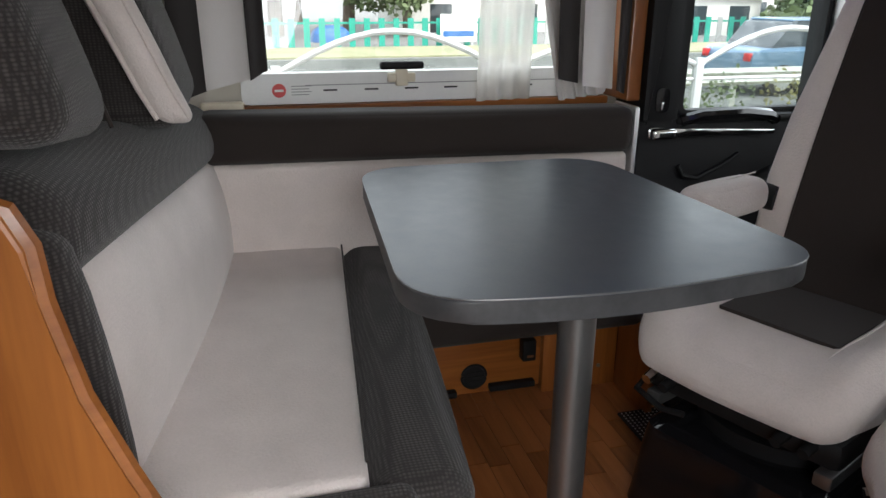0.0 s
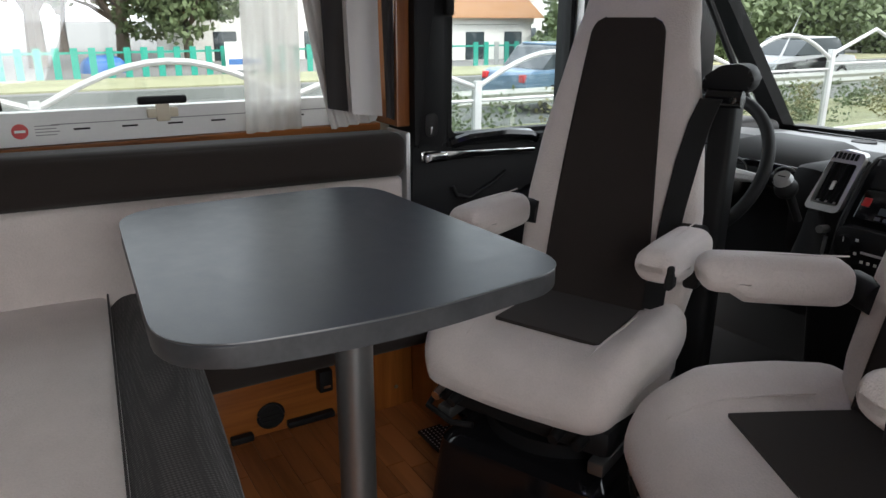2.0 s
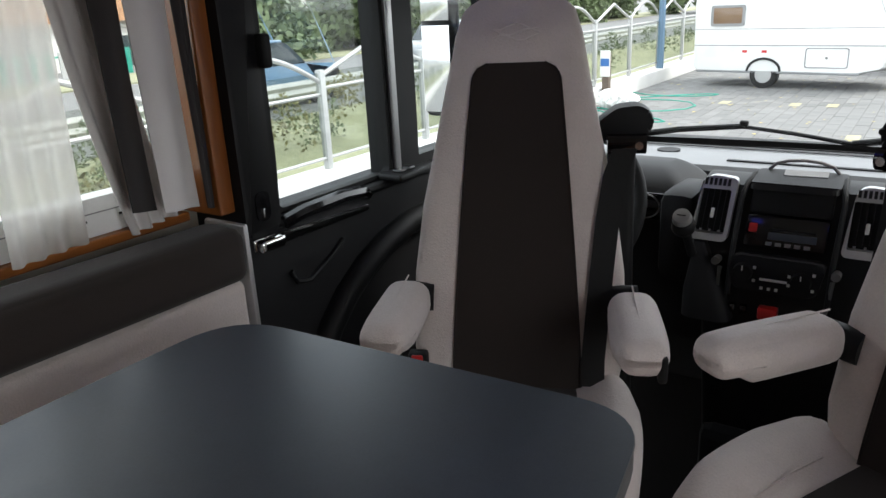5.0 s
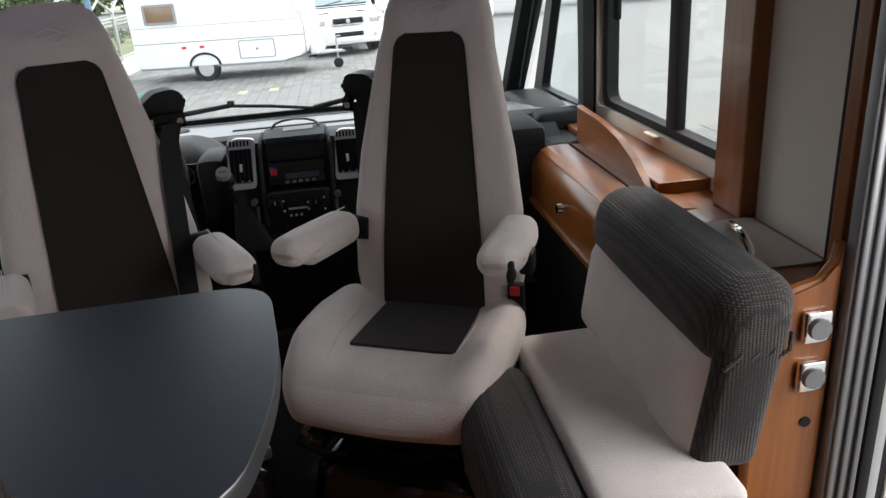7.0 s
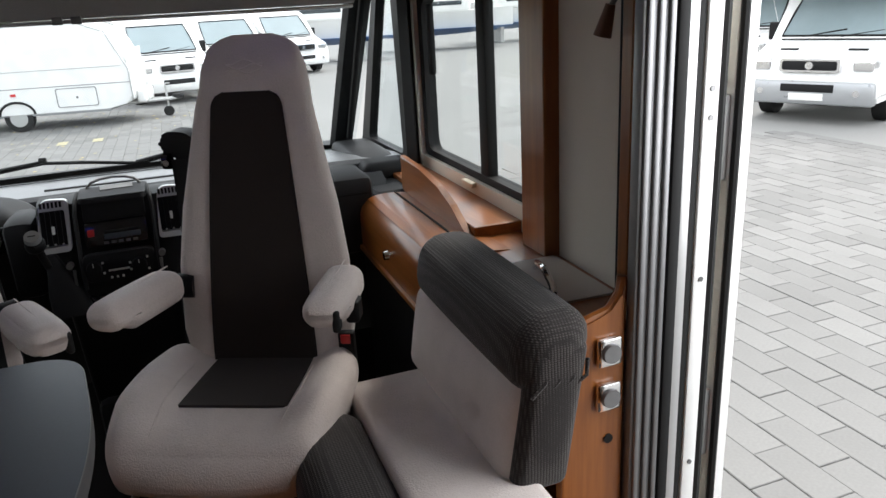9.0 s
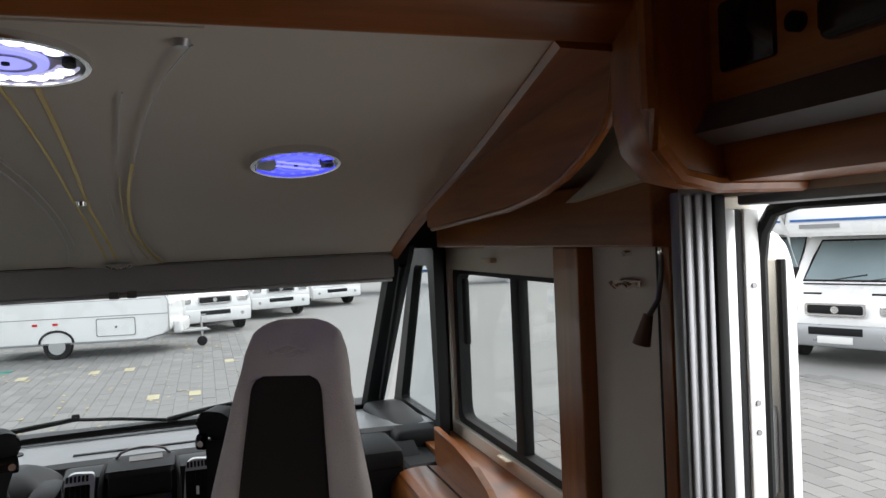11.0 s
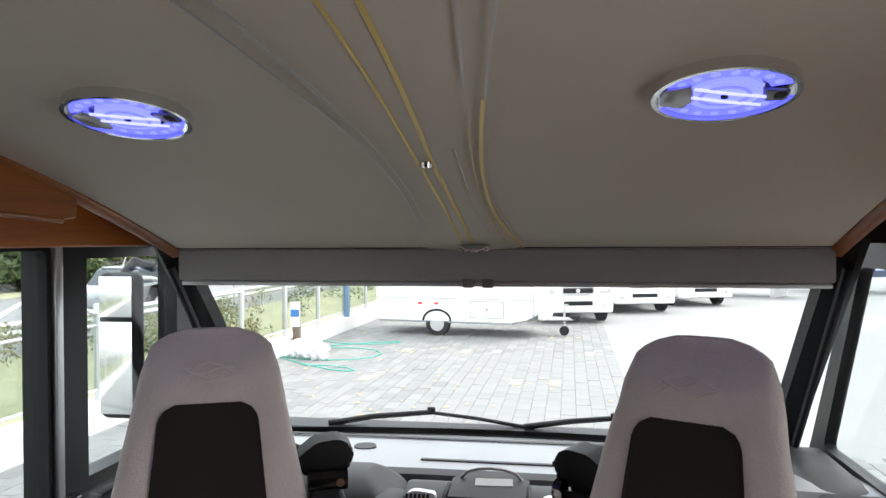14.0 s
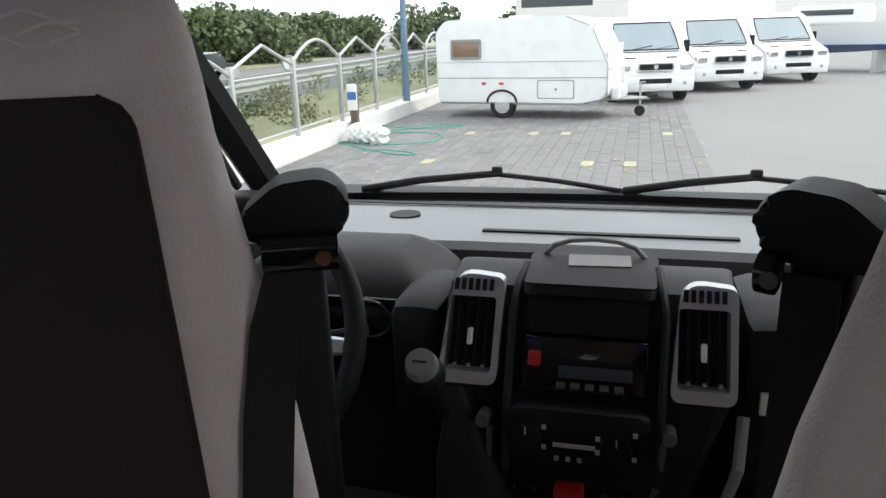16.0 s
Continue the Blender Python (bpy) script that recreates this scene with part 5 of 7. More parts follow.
def edge_r(y):
    return along([(0.17, 0.256), (0.374, 0.196), (0.53, 0.164), (0.755, 0.127), (0.97, 0.095), (1.10, 0.079), (1.21, 0.071), (1.31, 0.068), (1.41, 0.070), (1.55, 0.093), (1.67, 0.125)], y)


def edge_l(y):
    return -along([(0.17, 0.226), (0.40, 0.197), (0.74, 0.163), (0.98, 0.131), (1.15, 0.120), (1.28, 0.117), (1.45, 0.122), (1.58, 0.138), (1.67, 0.158)], y)


rows = []
for j in range(25):
    y = 0.20 + (1.66 - 0.20) * j / 24
    rows.append([on_lining(edge_l(y) + (edge_r(y) - edge_l(y)) * i / 8, y, 0.002 + 0.008 * (1 - ((i - 4) / 4) ** 2) * min(1.0, 0.15 + (y - 0.2) / 0.12)) for i in range(9)])
part("panel_skin", sheet(rows, thick=0.003, vec=(0, 0, 1)), LINER, dc, "raised beige skin")


def line(f, y0, y1, w, m, label):
    pts = [on_lining(f(y0 + (y1 - y0) * j / 16), y0 + (y1 - y0) * j / 16, 0.0115) for j in range(17)]
    part("inlay_line", sheet([[p + Vector((-w, 0, 0)), p + Vector((w, 0, 0))] for p in pts], thick=0.002, vec=(0, 0, 1)), m, dc, label)


line(lambda y: along([(0.4, 0.022), (1.14, -0.018), (1.7, -0.008)], y), 0.43, 1.60, 0.0035, GOLD, "gold line")
line(lambda y: along([(0.4, -0.026), (1.1, -0.043), (1.7, -0.034)], y), 0.43, 1.60, 0.0025, GOLD, "gold line")
line(lambda y: edge_r(y) - 0.006, 0.85, 1.64, 0.003, GOLD, "gold edge line")
line(lambda y: edge_l(y) + 0.006, 0.40, 1.62, 0.0015, SILVER, "silver edge line")
line(lambda y: edge_r(y) * 0.72, 0.95, 1.60, 0.0008, GOLD, "thin gold line")
line(lambda y: edge_r(y) * 0.40, 1.05, 1.62, 0.0008, SILVER, "silver line")
line(lambda y: edge_l(y) * 0.80, 0.60, 1.45, 0.0008, SILVER, "silver line")
line(lambda y: edge_r(y) - 0.003, 0.24, 0.85, 0.0012, SILVER, "silver edge line")
line(lambda y: edge_l(y) * 0.75, 0.45, 0.85, 0.001, SILVER, "silver line")
line(lambda y: edge_r(y) * 0.72, 0.45, 0.80, 0.001, SILVER, "silver line")
for x, y in ((-0.214, 0.262), (0.219, 0.248)):
    b = tagged(part("press_stud", cyl(on_lining(x, y, 0.0), on_lining(x, y, 0.011), 0.013, 0.010, n=18), SILVER), "small chrome press stud on the bed's underside", "stud", "studs")
tagged(part("press_stud", cyl(on_lining(-0.028, 1.12, 0.008), on_lining(-0.028, 1.12, 0.018), 0.014, 0.012, n=18), CHROME), "small chrome stud on the decor panel", "stud", "studs")
bl = thing("bed_catch", (0.017, 1.60, 1.47), "small silver pull catch at the front of the bed", "catch")
part("catch_plate", box(-0.045, 0.03, 1.605, 1.635, under(1.62) - 0.026, under(1.62) - 0.012, 0.004), SILVER, bl)
part("catch_bar", tube([on_lining(-0.04, 1.60, 0.024), on_lining(-0.025, 1.595, 0.034), on_lining(0.01, 1.595, 0.034), on_lining(0.025, 1.60, 0.024)], 0.004), CHROME, bl)
vt = thing("fascia_vent", (0.23, 0.155, 1.92), "white slatted vent on the wooden fascia", "vent")
part("vent_frame", box(0.172, 0.258, 0.080, 0.118, 1.860, 1.925, 0.004), WHITE, vt)
for k in range(5):
    part("slat", box(0.178, 0.252, 0.074, 0.081, 1.866 + 0.012 * k, 1.871 + 0.012 * k), WHITE, vt)
for x in (0.108, 0.318):
    sp = thing("spot_lamp", (x, 0.14, 1.92), "small grey swivel spot on the wooden fascia", "lamp", "spots")
    part("spot_body", cushion((x, 0.092, 1.872), (0.06, 0.05, 0.026), 0.012), SILVER, sp)
    part("spot_lens", box(x - 0.018, x + 0.018, 0.064, 0.070, 1.865, 1.879, 0.003), LENS, sp)

# ---- dashboard ----
da = thing("dashboard", (0, 1.75, 0.3), "grey and black plastic dashboard with centre console", "dashboard")
top = []
for y, z in ((1.80, 0.835), (1.815, 0.848), (1.90, 0.846), (2.05, 0.832), (2.20, 0.815), (2.34, 0.80)):
    top.append([Vector((-1.0 + 0.2 * i, y - 0.06 * (abs(-1.0 + 0.2 * i)) ** 2, z)) for i in range(11)])
part("top_shelf", sheet(top, thick=0.03, vec=(0, 0, -1)), DASH, da, "pale grey top shelf")
part("recess_band", sheet([[Vector((x, 1.80 - 0.06 * x * x + dy, z)) for x in [-0.98 + 0.196 * i for i in range(11)]] for dy, z in ((0.012, 0.835), (0.02, 0.79), (-0.02, 0.76))], thick=0.02, vec=(0, 1, 0)), BLACK, da, "black recess")
part("lower_body", loft([[(x, y, z) for x, y in ((-0.99, 1.66), (-0.3, 1.60), (0.3, 1.60), (0.99, 1.66), (1.0, 2.1), (-1.0, 2.1))] for z in (0.42, 0.60, 0.77)]), BLACK_SOFT, da, "black lower dashboard")
part("glovebox", box(0.236, 0.80, 1.455, 1.70, 0.60, 0.858, 0.03), BLACK_SOFT, da, "black glovebox lid")
part("glovebox_top", loft([[(0.28 + 0.01 * k, 1.53 + 0.1 * k, 0.775 + 0.045 * k), (0.88, 1.55 + 0.1 * k, 0.775 + 0.045 * k), (0.88, 1.80, 0.76 + 0.05 * k), (0.28, 1.80, 0.76 + 0.05 * k)] for k in (0, 1)]), BLACK_SOFT, da)
part("glovebox_gap", box(0.262, 0.78, 1.4535, 1.4555, 0.800, 0.804), RUBBER, da)
part("vent_surround", box(-0.262, -0.172, 1.47, 1.66, 0.62, 0.852, 0.03), BLACK_SOFT, da, "black panel beside the vent")
part("label", box(0.262, 0.292, 1.447, 1.4548, 0.735, 0.765), WHITE, da, "small white label")


def on_face(bm):
    for v in bm.verts:
        v.co.y += 0.62 * (v.co.z - 0.775)
    return bm


part("console", loft([[(x, y, z) for x, y in rounded([(-w, f), (w2, f), (w2 + 0.01, k), (-w - 0.01, k)], 0.02)] for z, f, w, w2, k in ((0.25, 1.42, 0.11, 0.16, 1.75), (0.50, 1.395, 0.12, 0.17, 1.75), (0.62, 1.385, 0.125, 0.175, 1.75), (0.76, 1.415, 0.165, 0.225, 1.75), (0.86, 1.478, 0.168, 0.228, 1.66), (0.88, 1.495, 0.165, 0.225, 1.62), (0.886, 1.53, 0.16, 0.22, 1.60))]), BLACK, da, "black centre console")
for x in (-0.064, 0.136):
    part("console_ridge", tube([(x, 1.368, 0.66), (x, 1.385, 0.75), (x * 1.02, 1.452, 0.86), (x * 0.98, 1.485, 0.888), (x * 0.95, 1.55, 0.896)], 0.006), BLACK_SOFT, da, "raised console edge")
part("hood_line", box(-0.05, 0.122, 1.468, 1.471, 0.893, 0.8955), RUBBER, da)
part("folded_paper", turned(box(-0.03, 0.06, -0.02, 0.02, 0, 0.002), pose(0.03, 1.565, 0.899, 6, 0, 4)), PRINT, da, "folded paper under the clip")
part("hood", loft([[(x, y, z) for x, y in rounded([(-0.055, f), (0.125, f), (0.13, 1.61), (-0.06, 1.61)], 0.02)] for z, f in ((0.880, 1.462), (0.892, 1.472), (0.897, 1.52))]), BLACK_SOFT, da, "rounded console hood")
part("paper_clip", tube([(-0.04, 1.60, 0.896), (-0.025, 1.60, 0.912), (0.0, 1.60, 0.920), (0.035, 1.60, 0.923), (0.07, 1.60, 0.920), (0.095, 1.60, 0.912), (0.11, 1.60, 0.896)], 0.004), GREY, da, "grey clip on the hood")
for x0, x1 in ((-0.163, -0.083), (0.147, 0.225)):
    v = part("air_vent", on_face(frame_ring("y", 1.398, 1.416, rounded([(x0 - 0.002, 0.770), (x1 + 0.002, 0.770), (x1 + 0.003, 0.898), (x0 + 0.010, 0.904)], [0.014, 0.014, 0.012, 0.03]), rect(x0 + 0.007, x1 - 0.007, 0.784, 0.874, 0.006))), SILVER, da, "silver framed air vent")
    part("vent_back", on_face(box(x0 + 0.010, x1 - 0.010, 1.412, 1.416, 0.786, 0.872)), RUBBER, v)
    for k in range(4):
        xx = x0 + 0.02 + k * (x1 - x0 - 0.04) / 3
        part("vane", on_face(box(xx - 0.0015, xx + 0.0015, 1.404, 1.413, 0.788, 0.870)), BLACK, v)
    part("thumb_tab", on_face(box((x0 + x1) / 2 - 0.004, (x0 + x1) / 2 + 0.004, 1.398, 1.404, 0.815, 0.835, 0.002)), WHITE, v)
    for k in range(3):
        part("slide_dot", on_face(box(x0 + 0.018 + 0.02 * k, x0 + 0.023 + 0.02 * k, 1.4035, 1.4065, 0.787, 0.791)), SILVER, v)
    for k in range(6):
        xx = x0 + 0.015 + k * (x1 - x0 - 0.03) / 5
        part("top_slot", on_face(box(xx - 0.003, xx + 0.003, 1.3955, 1.3985, 0.882, 0.896)), RUBBER, v)
rad = part("radio", on_face(box(-0.047, 0.118, 1.400, 1.425, 0.770, 0.83, 0.004)), GLOSS_BLACK, da, "black car radio")
part("radio_button", on_face(box(-0.040, -0.022, 1.396, 1.401, 0.797, 0.815, 0.003)), RED, rad, "red lit radio button")
part("cd_slot", on_face(box(0.005, 0.095, 1.3975, 1.4005, 0.803, 0.808)), RUBBER, rad)
part("display", on_face(box(0.002, 0.098, 1.3978, 1.4004, 0.786, 0.800, 0.002)), TABLE, rad, "grey radio display")
for k in range(5):
    part("radio_key", on_face(box(0.0 + 0.019 * k, 0.012 + 0.019 * k, 1.3975, 1.4005, 0.775, 0.781)), STEEL, rad)
part("open_tray", on_face(box(-0.047, 0.118, 1.404, 1.43, 0.832, 0.893, 0.006)), RUBBER, da, "dark open tray")
cl = part("climate_panel", prism(rounded([(-0.062, 0.675), (0.112, 0.675), (0.128, 0.755), (-0.062, 0.755)], 0.02), "y", 1.372, 1.40, 0.005), BLACK_SOFT, da, "climate control panel")
for x, z in ((-0.035, 0.718), (0.082, 0.712)):
    d = part("dial", cyl((x, 1.373, z), (x, 1.358, z), 0.021, 0.019, n=24), BLACK, cl, "round climate dial")
    part("dial_mark", box(x - 0.001, x + 0.001, 1.3565, 1.3585, z + 0.006, z + 0.017), WHITE, d)
part("slider", box(0.0, 0.055, 1.369, 1.373, 0.703, 0.708), WHITE, cl)
for x, z in ((-0.012, 0.73), (-0.012, 0.70), (0.005, 0.685), (0.02, 0.685), (0.035, 0.685), (0.058, 0.72), (0.058, 0.70), (0.105, 0.73), (0.105, 0.695)):
    part("mark", box(x - 0.003, x + 0.003, 1.3695, 1.3722, z - 0.003, z + 0.003), WHITE, cl)
part("hazard_switch", box(0.002, 0.042, 1.366, 1.39, 0.612, 0.640, 0.004), RED, da, "red hazard switch")
for x in (-0.055, -0.03, 0.07, 0.095):
    part("small_switch", box(x - 0.008, x + 0.008, 1.374, 1.39, 0.615, 0.635, 0.003), GLOSS_BLACK, da)
for x in (-0.092, 0.146):
    part("bright_knob", cyl((x, 1.385, 0.735), (x, 1.355, 0.738), 0.009, n=16), STEEL, da, "grey knob")
part("console_rail", tube([(-0.085, 1.375, 0.72), (-0.088, 1.37, 0.66), (-0.07, 1.37, 0.60)], 0.005), STEEL, da, "grey console edge")
part("console_rail", tube([(0.14, 1.375, 0.72), (0.135, 1.37, 0.66), (0.115, 1.37, 0.58)], 0.005), STEEL, da)
part("grab_loop", tube([(0.24, 1.43, 0.74), (0.235, 1.40, 0.68), (0.22, 1.395, 0.62), (0.20, 1.40, 0.58)], 0.008), GREY, da, "grey grab loop")
for sx in (-1, 1):
    part("end_cheek", cushion((sx * 0.905, 1.95, 0.800), (0.17, 0.56, 0.088), 0.03, (0, 0, 0.008)), BLACK_SOFT, da, "black padded dashboard end")
part("speaker_disc", cyl((-0.41, 2.04, 0.828), (-0.41, 2.04, 0.838), 0.035, n=24), BLACK, da, "round black top vent")
part("speaker_disc", cyl((0.46, 1.95, 0.838), (0.46, 1.95, 0.846), 0.035, n=24), BLACK, da, "round black top vent")
part("demister_slot", box(-0.20, 0.28, 1.885, 1.900, 0.846, 0.850), BLACK, da, "long demister slot")
part("demister_slot", box(-0.75, 0.75, 2.22, 2.24, 0.815, 0.8175), BLACK, da)
part("binnacle", loft([[(-0.40 + x * k, y, z) for x, y in rounded([(-0.20, f), (0.185, f), (0.21, 1.76), (-0.21, 1.76)], 0.03)] for z, f, k in [(0.74, 1.585, 1.0)] + [(0.79 + 0.085 * math.sin(a), 1.545 + 0.15 * (1 - math.cos(a)), 0.35 + 0.65 * math.cos(a)) for a in [radians(11 * j) for j in range(8)]]]), BLACK, da, "instrument binnacle hood")
part("instrument_glass", box(-0.56, -0.24, 1.548, 1.556, 0.755, 0.825, 0.004), GLOSS_BLACK, da, "dark instrument glass")
for x in (-0.48, -0.32):
    part("gauge_ring", tube([(x + 0.04 * math.cos(a * math.pi / 12), 1.547, 0.790 + 0.032 * math.sin(a * math.pi / 12)) for a in range(24)], 0.002, closed=True), STEEL, da)
for k in range(3):
    part("dash_button", cyl((-0.225 + 0.02 * k, 1.515, 0.755), (-0.225 + 0.02 * k, 1.502, 0.753), 0.009 if k == 0 else 0.005, n=14), SILVER if k == 0 else STEEL, da, "small round button")
part("left_vent", box(-0.80, -0.70, 1.58, 1.62, 0.78, 0.88, 0.01), BLACK, da)
sw = thing("steering_wheel", (0, 0, 0), "black steering wheel with grey spokes", "steering wheel")
part("rim", tube([(0.198 * math.cos(a * math.pi / 24), 0.198 * math.sin(a * math.pi / 24), 0) for a in range(48)], 0.016, n=12, closed=True), BLACK_SOFT, sw, "black padded rim")
part("hub", cushion((0, -0.01, -0.02), (0.17, 0.15, 0.05), 0.02), BLACK, sw, "black airbag hub")
for a in (0, 180, 250, 290):
    c_, s_ = math.cos(radians(a)), math.sin(radians(a))
    part("spoke", tube([(0.07 * c_, 0.07 * s_, -0.012), (0.185 * c_, 0.185 * s_, 0)], [0.020, 0.012]), SILVER, sw, "grey spoke")
part("column", cyl((0, 0, -0.04), (0, 0, -0.22), 0.04, 0.05, n=20), BLACK, sw, "black column shroud")
part("stalk", tube([(0.03, 0.0, -0.06), (0.15, 0.02, -0.06), (0.19, 0.03, -0.06)], [0.008, 0.008, 0.012]), BLACK, sw, "black stalk")
sw.matrix_basis = pose(-0.475, 1.385, 0.815, 62, 0, 0)
gl = thing("gear_lever", (-0.14, 1.36, 0.62), "gear lever with a silver topped knob and leather boot", "gear lever")
part("boot", loft([[(-0.105 + dx * k + o, 1.385 + dy * k - o * 0.6, z) for dx, dy in rect(-0.05, 0.05, -0.045, 0.045, 0.03)] for z, k, o in ((0.60, 1.1, 0.0), (0.66, 0.9, -0.012), (0.72, 0.5, -0.025), (0.765, 0.28, -0.035))]), BLACK_SOFT, gl, "folded leather boot")
part("stick", cyl((-0.14, 1.345, 0.75), (-0.148, 1.31, 0.815), 0.010, n=14), BLACK, gl)
kn = part("knob", cushion((-0.149, 1.297, 0.828), (0.05, 0.05, 0.05), 0.024), BLACK, gl, "rounded black knob")
part("knob_cap", cyl((-0.149, 1.285, 0.846), (-0.149, 1.276, 0.857), 0.021, 0.018, n=24), SILVER, kn, "silver shift diagram cap")
part("shift_mark", box(-0.158, -0.140, 1.2745, 1.2765, 0.8565, 0.8585), BLACK, kn)
setting("centre_tunnel", box(-0.11, 0.17, 1.38, 1.75, 0.0, 0.30, 0.03), BLACK_SOFT, "black console base on the floor", "trim")

# wipers outside the screen
for pts in (((-0.66, 2.42, 0.805), (-0.50, 2.45, 0.83), (-0.28, 2.47, 0.85), (-0.12, 2.48, 0.833), (0.06, 2.48, 0.808)), ((0.06, 2.47, 0.806), (0.22, 2.46, 0.835), (0.38, 2.44, 0.858), (0.55, 2.43, 0.845), (0.76, 2.40, 0.825))):
    w = thing("windscreen_wiper", (pts[0][0], pts[0][1], 0.80), "black windscreen wiper resting at the bottom of the glass", "wiper", "wipers")
    part("arm", tube(pts[:3], [0.010, 0.008, 0.006]), RUBBER, w, "black wiper arm")
    part("blade", tube([Vector(p) + Vector((0, 0.01, -0.008)) for p in (pts[0], pts[1], pts[2], pts[3], pts[4])], 0.007), RUBBER, w, "rubber blade")
    part("joint", cushion(Vector(pts[2]) + Vector((0, 0, 0.006)), (0.03, 0.015, 0.02), 0.006), RUBBER, w)
setting("cowl", box(-0.95, 0.95, 2.385, 2.53, 0.70, 0.797, 0.01), BLACK, "black scuttle panel under the wipers", "trim")
setting("bonnet", box(-0.98, 0.98, 2.36, 2.62, 0.50, 0.70, 0.05), BODY, "white nose below the windscreen", "bonnet")


def stud_field(x0, x1, y0, y1, step):
    bm = bmesh.new()
    y = y0
    while y < y1:
        x = x0
        while x < x1:
            vs = [bm.verts.new((x + dx, y + dy, FZ + 0.0088)) for dx, dy in ((-0.003, -0.002), (0.003, -0.002), (0.003, 0.002), (-0.003, 0.002))]
            bm.faces.new(vs)
            x += step
        y += step
    return bm


mt = tagged(part("grip_mat", box(-0.74, -0.25, 0.672, 0.80, FZ, FZ + 0.008, 0.002), CARPET), "dark perforated floor grille beside the driver's seat", "grille")
part("grille_hole_rows", stud_field(-0.73, -0.26, 0.68, 0.795, 0.0125), SILVER, mt, "rows of small light dots")["kind"] = "stuff"

# ---- outside ----
GZ = -0.80


def ground_sheet():
    setting("ground", box(-400, 400, -300, 500, GZ - 0.3, GZ - 0.005), GROUND, "pale concrete yard reaching to the distance", "ground")


ground_sheet()
setting("road", box(-22, -10.5, -250, 300, GZ - 0.012, GZ + 0.01), ASPHALT, "grey asphalt road beyond the fence", "road")
setting("verge", box(-10.5, -5.9, -60, 80, GZ - 0.012, GZ + 0.05), SCRUB, "dry grassy verge behind the low wall", "verge")
setting("verge_far", box(-26, -22, -120, 160, GZ - 0.012, GZ + 0.06), SCRUB, "grassy verge across the road", "verge")
setting("low_wall", box(-5.75, -5.35, -30, 34, GZ - 0.02, GZ + 0.32, 0.03), KERB, "low whitewashed wall under the fence", "wall")

# fence: posts with arched and gabled tops
fn = thing("yard_fence", (-5.55, 8, GZ + 0.32), "galvanised fence with arched and pointed top rails", "fence")
y = -8.0
k = 0
while y < 30:
    dip = 0.24 * max(0.0, min(1.0, (11 - y) / 7))
    part("post", box(-5.59, -5.51, y - 0.04, y + 0.04, GZ + 0.30 - dip, GZ + 1.62 - dip, 0.006), FENCE, fn)
    z1 = GZ + 1.55 - dip
    if k % 2 == 0:
        arc = [(-5.55, y + 2.0 * i / 12, z1 + 0.34 * math.sin(math.pi * i / 12)) for i in range(13)]
    else:
        arc = [(-5.55, y, z1), (-5.55, y + 1.0, z1 + 0.34), (-5.55, y + 2.0, z1)]
    part("top_rail", tube(arc, 0.028, n=8), FENCE, fn)
    part("mid_rail", tube([(-5.55, y, GZ + 1.42 - dip), (-5.55, y + 2.0, GZ + 1.42 - dip)], 0.02, n=6), FENCE, fn)
    part("low_rail", tube([(-5.55, y, GZ + 0.45), (-5.55, y + 2.0, GZ + 0.45)], 0.02, n=6), FENCE, fn)
    y += 2.0
    k += 1
fm = glass("fence_mesh", (0.80, 0.82, 0.80), 0.03)
part("mesh_panel", box(-5.552, -5.548, -8, 30, GZ + 0.45, GZ + 1.42), fm, fn, "fine see-through mesh")

# crash barrier by the road
gr = thing("crash_barrier", (-10.4, 8, GZ), "grey steel crash barrier along the road", "barrier")
part("beam", prism([(-10.40, GZ + 0.45), (-10.36, GZ + 0.5), (-10.40, GZ + 0.58), (-10.36, GZ + 0.66), (-10.40, GZ + 0.74), (-10.42, GZ + 0.74), (-10.42, GZ + 0.45)], "y", -40, 70), FENCE, gr)
for i in range(28):
    part("post", box(-10.48, -10.42, -40 + i * 4 - 0.05, -40 + i * 4 + 0.05, GZ, GZ + 0.7), FENCE, gr)


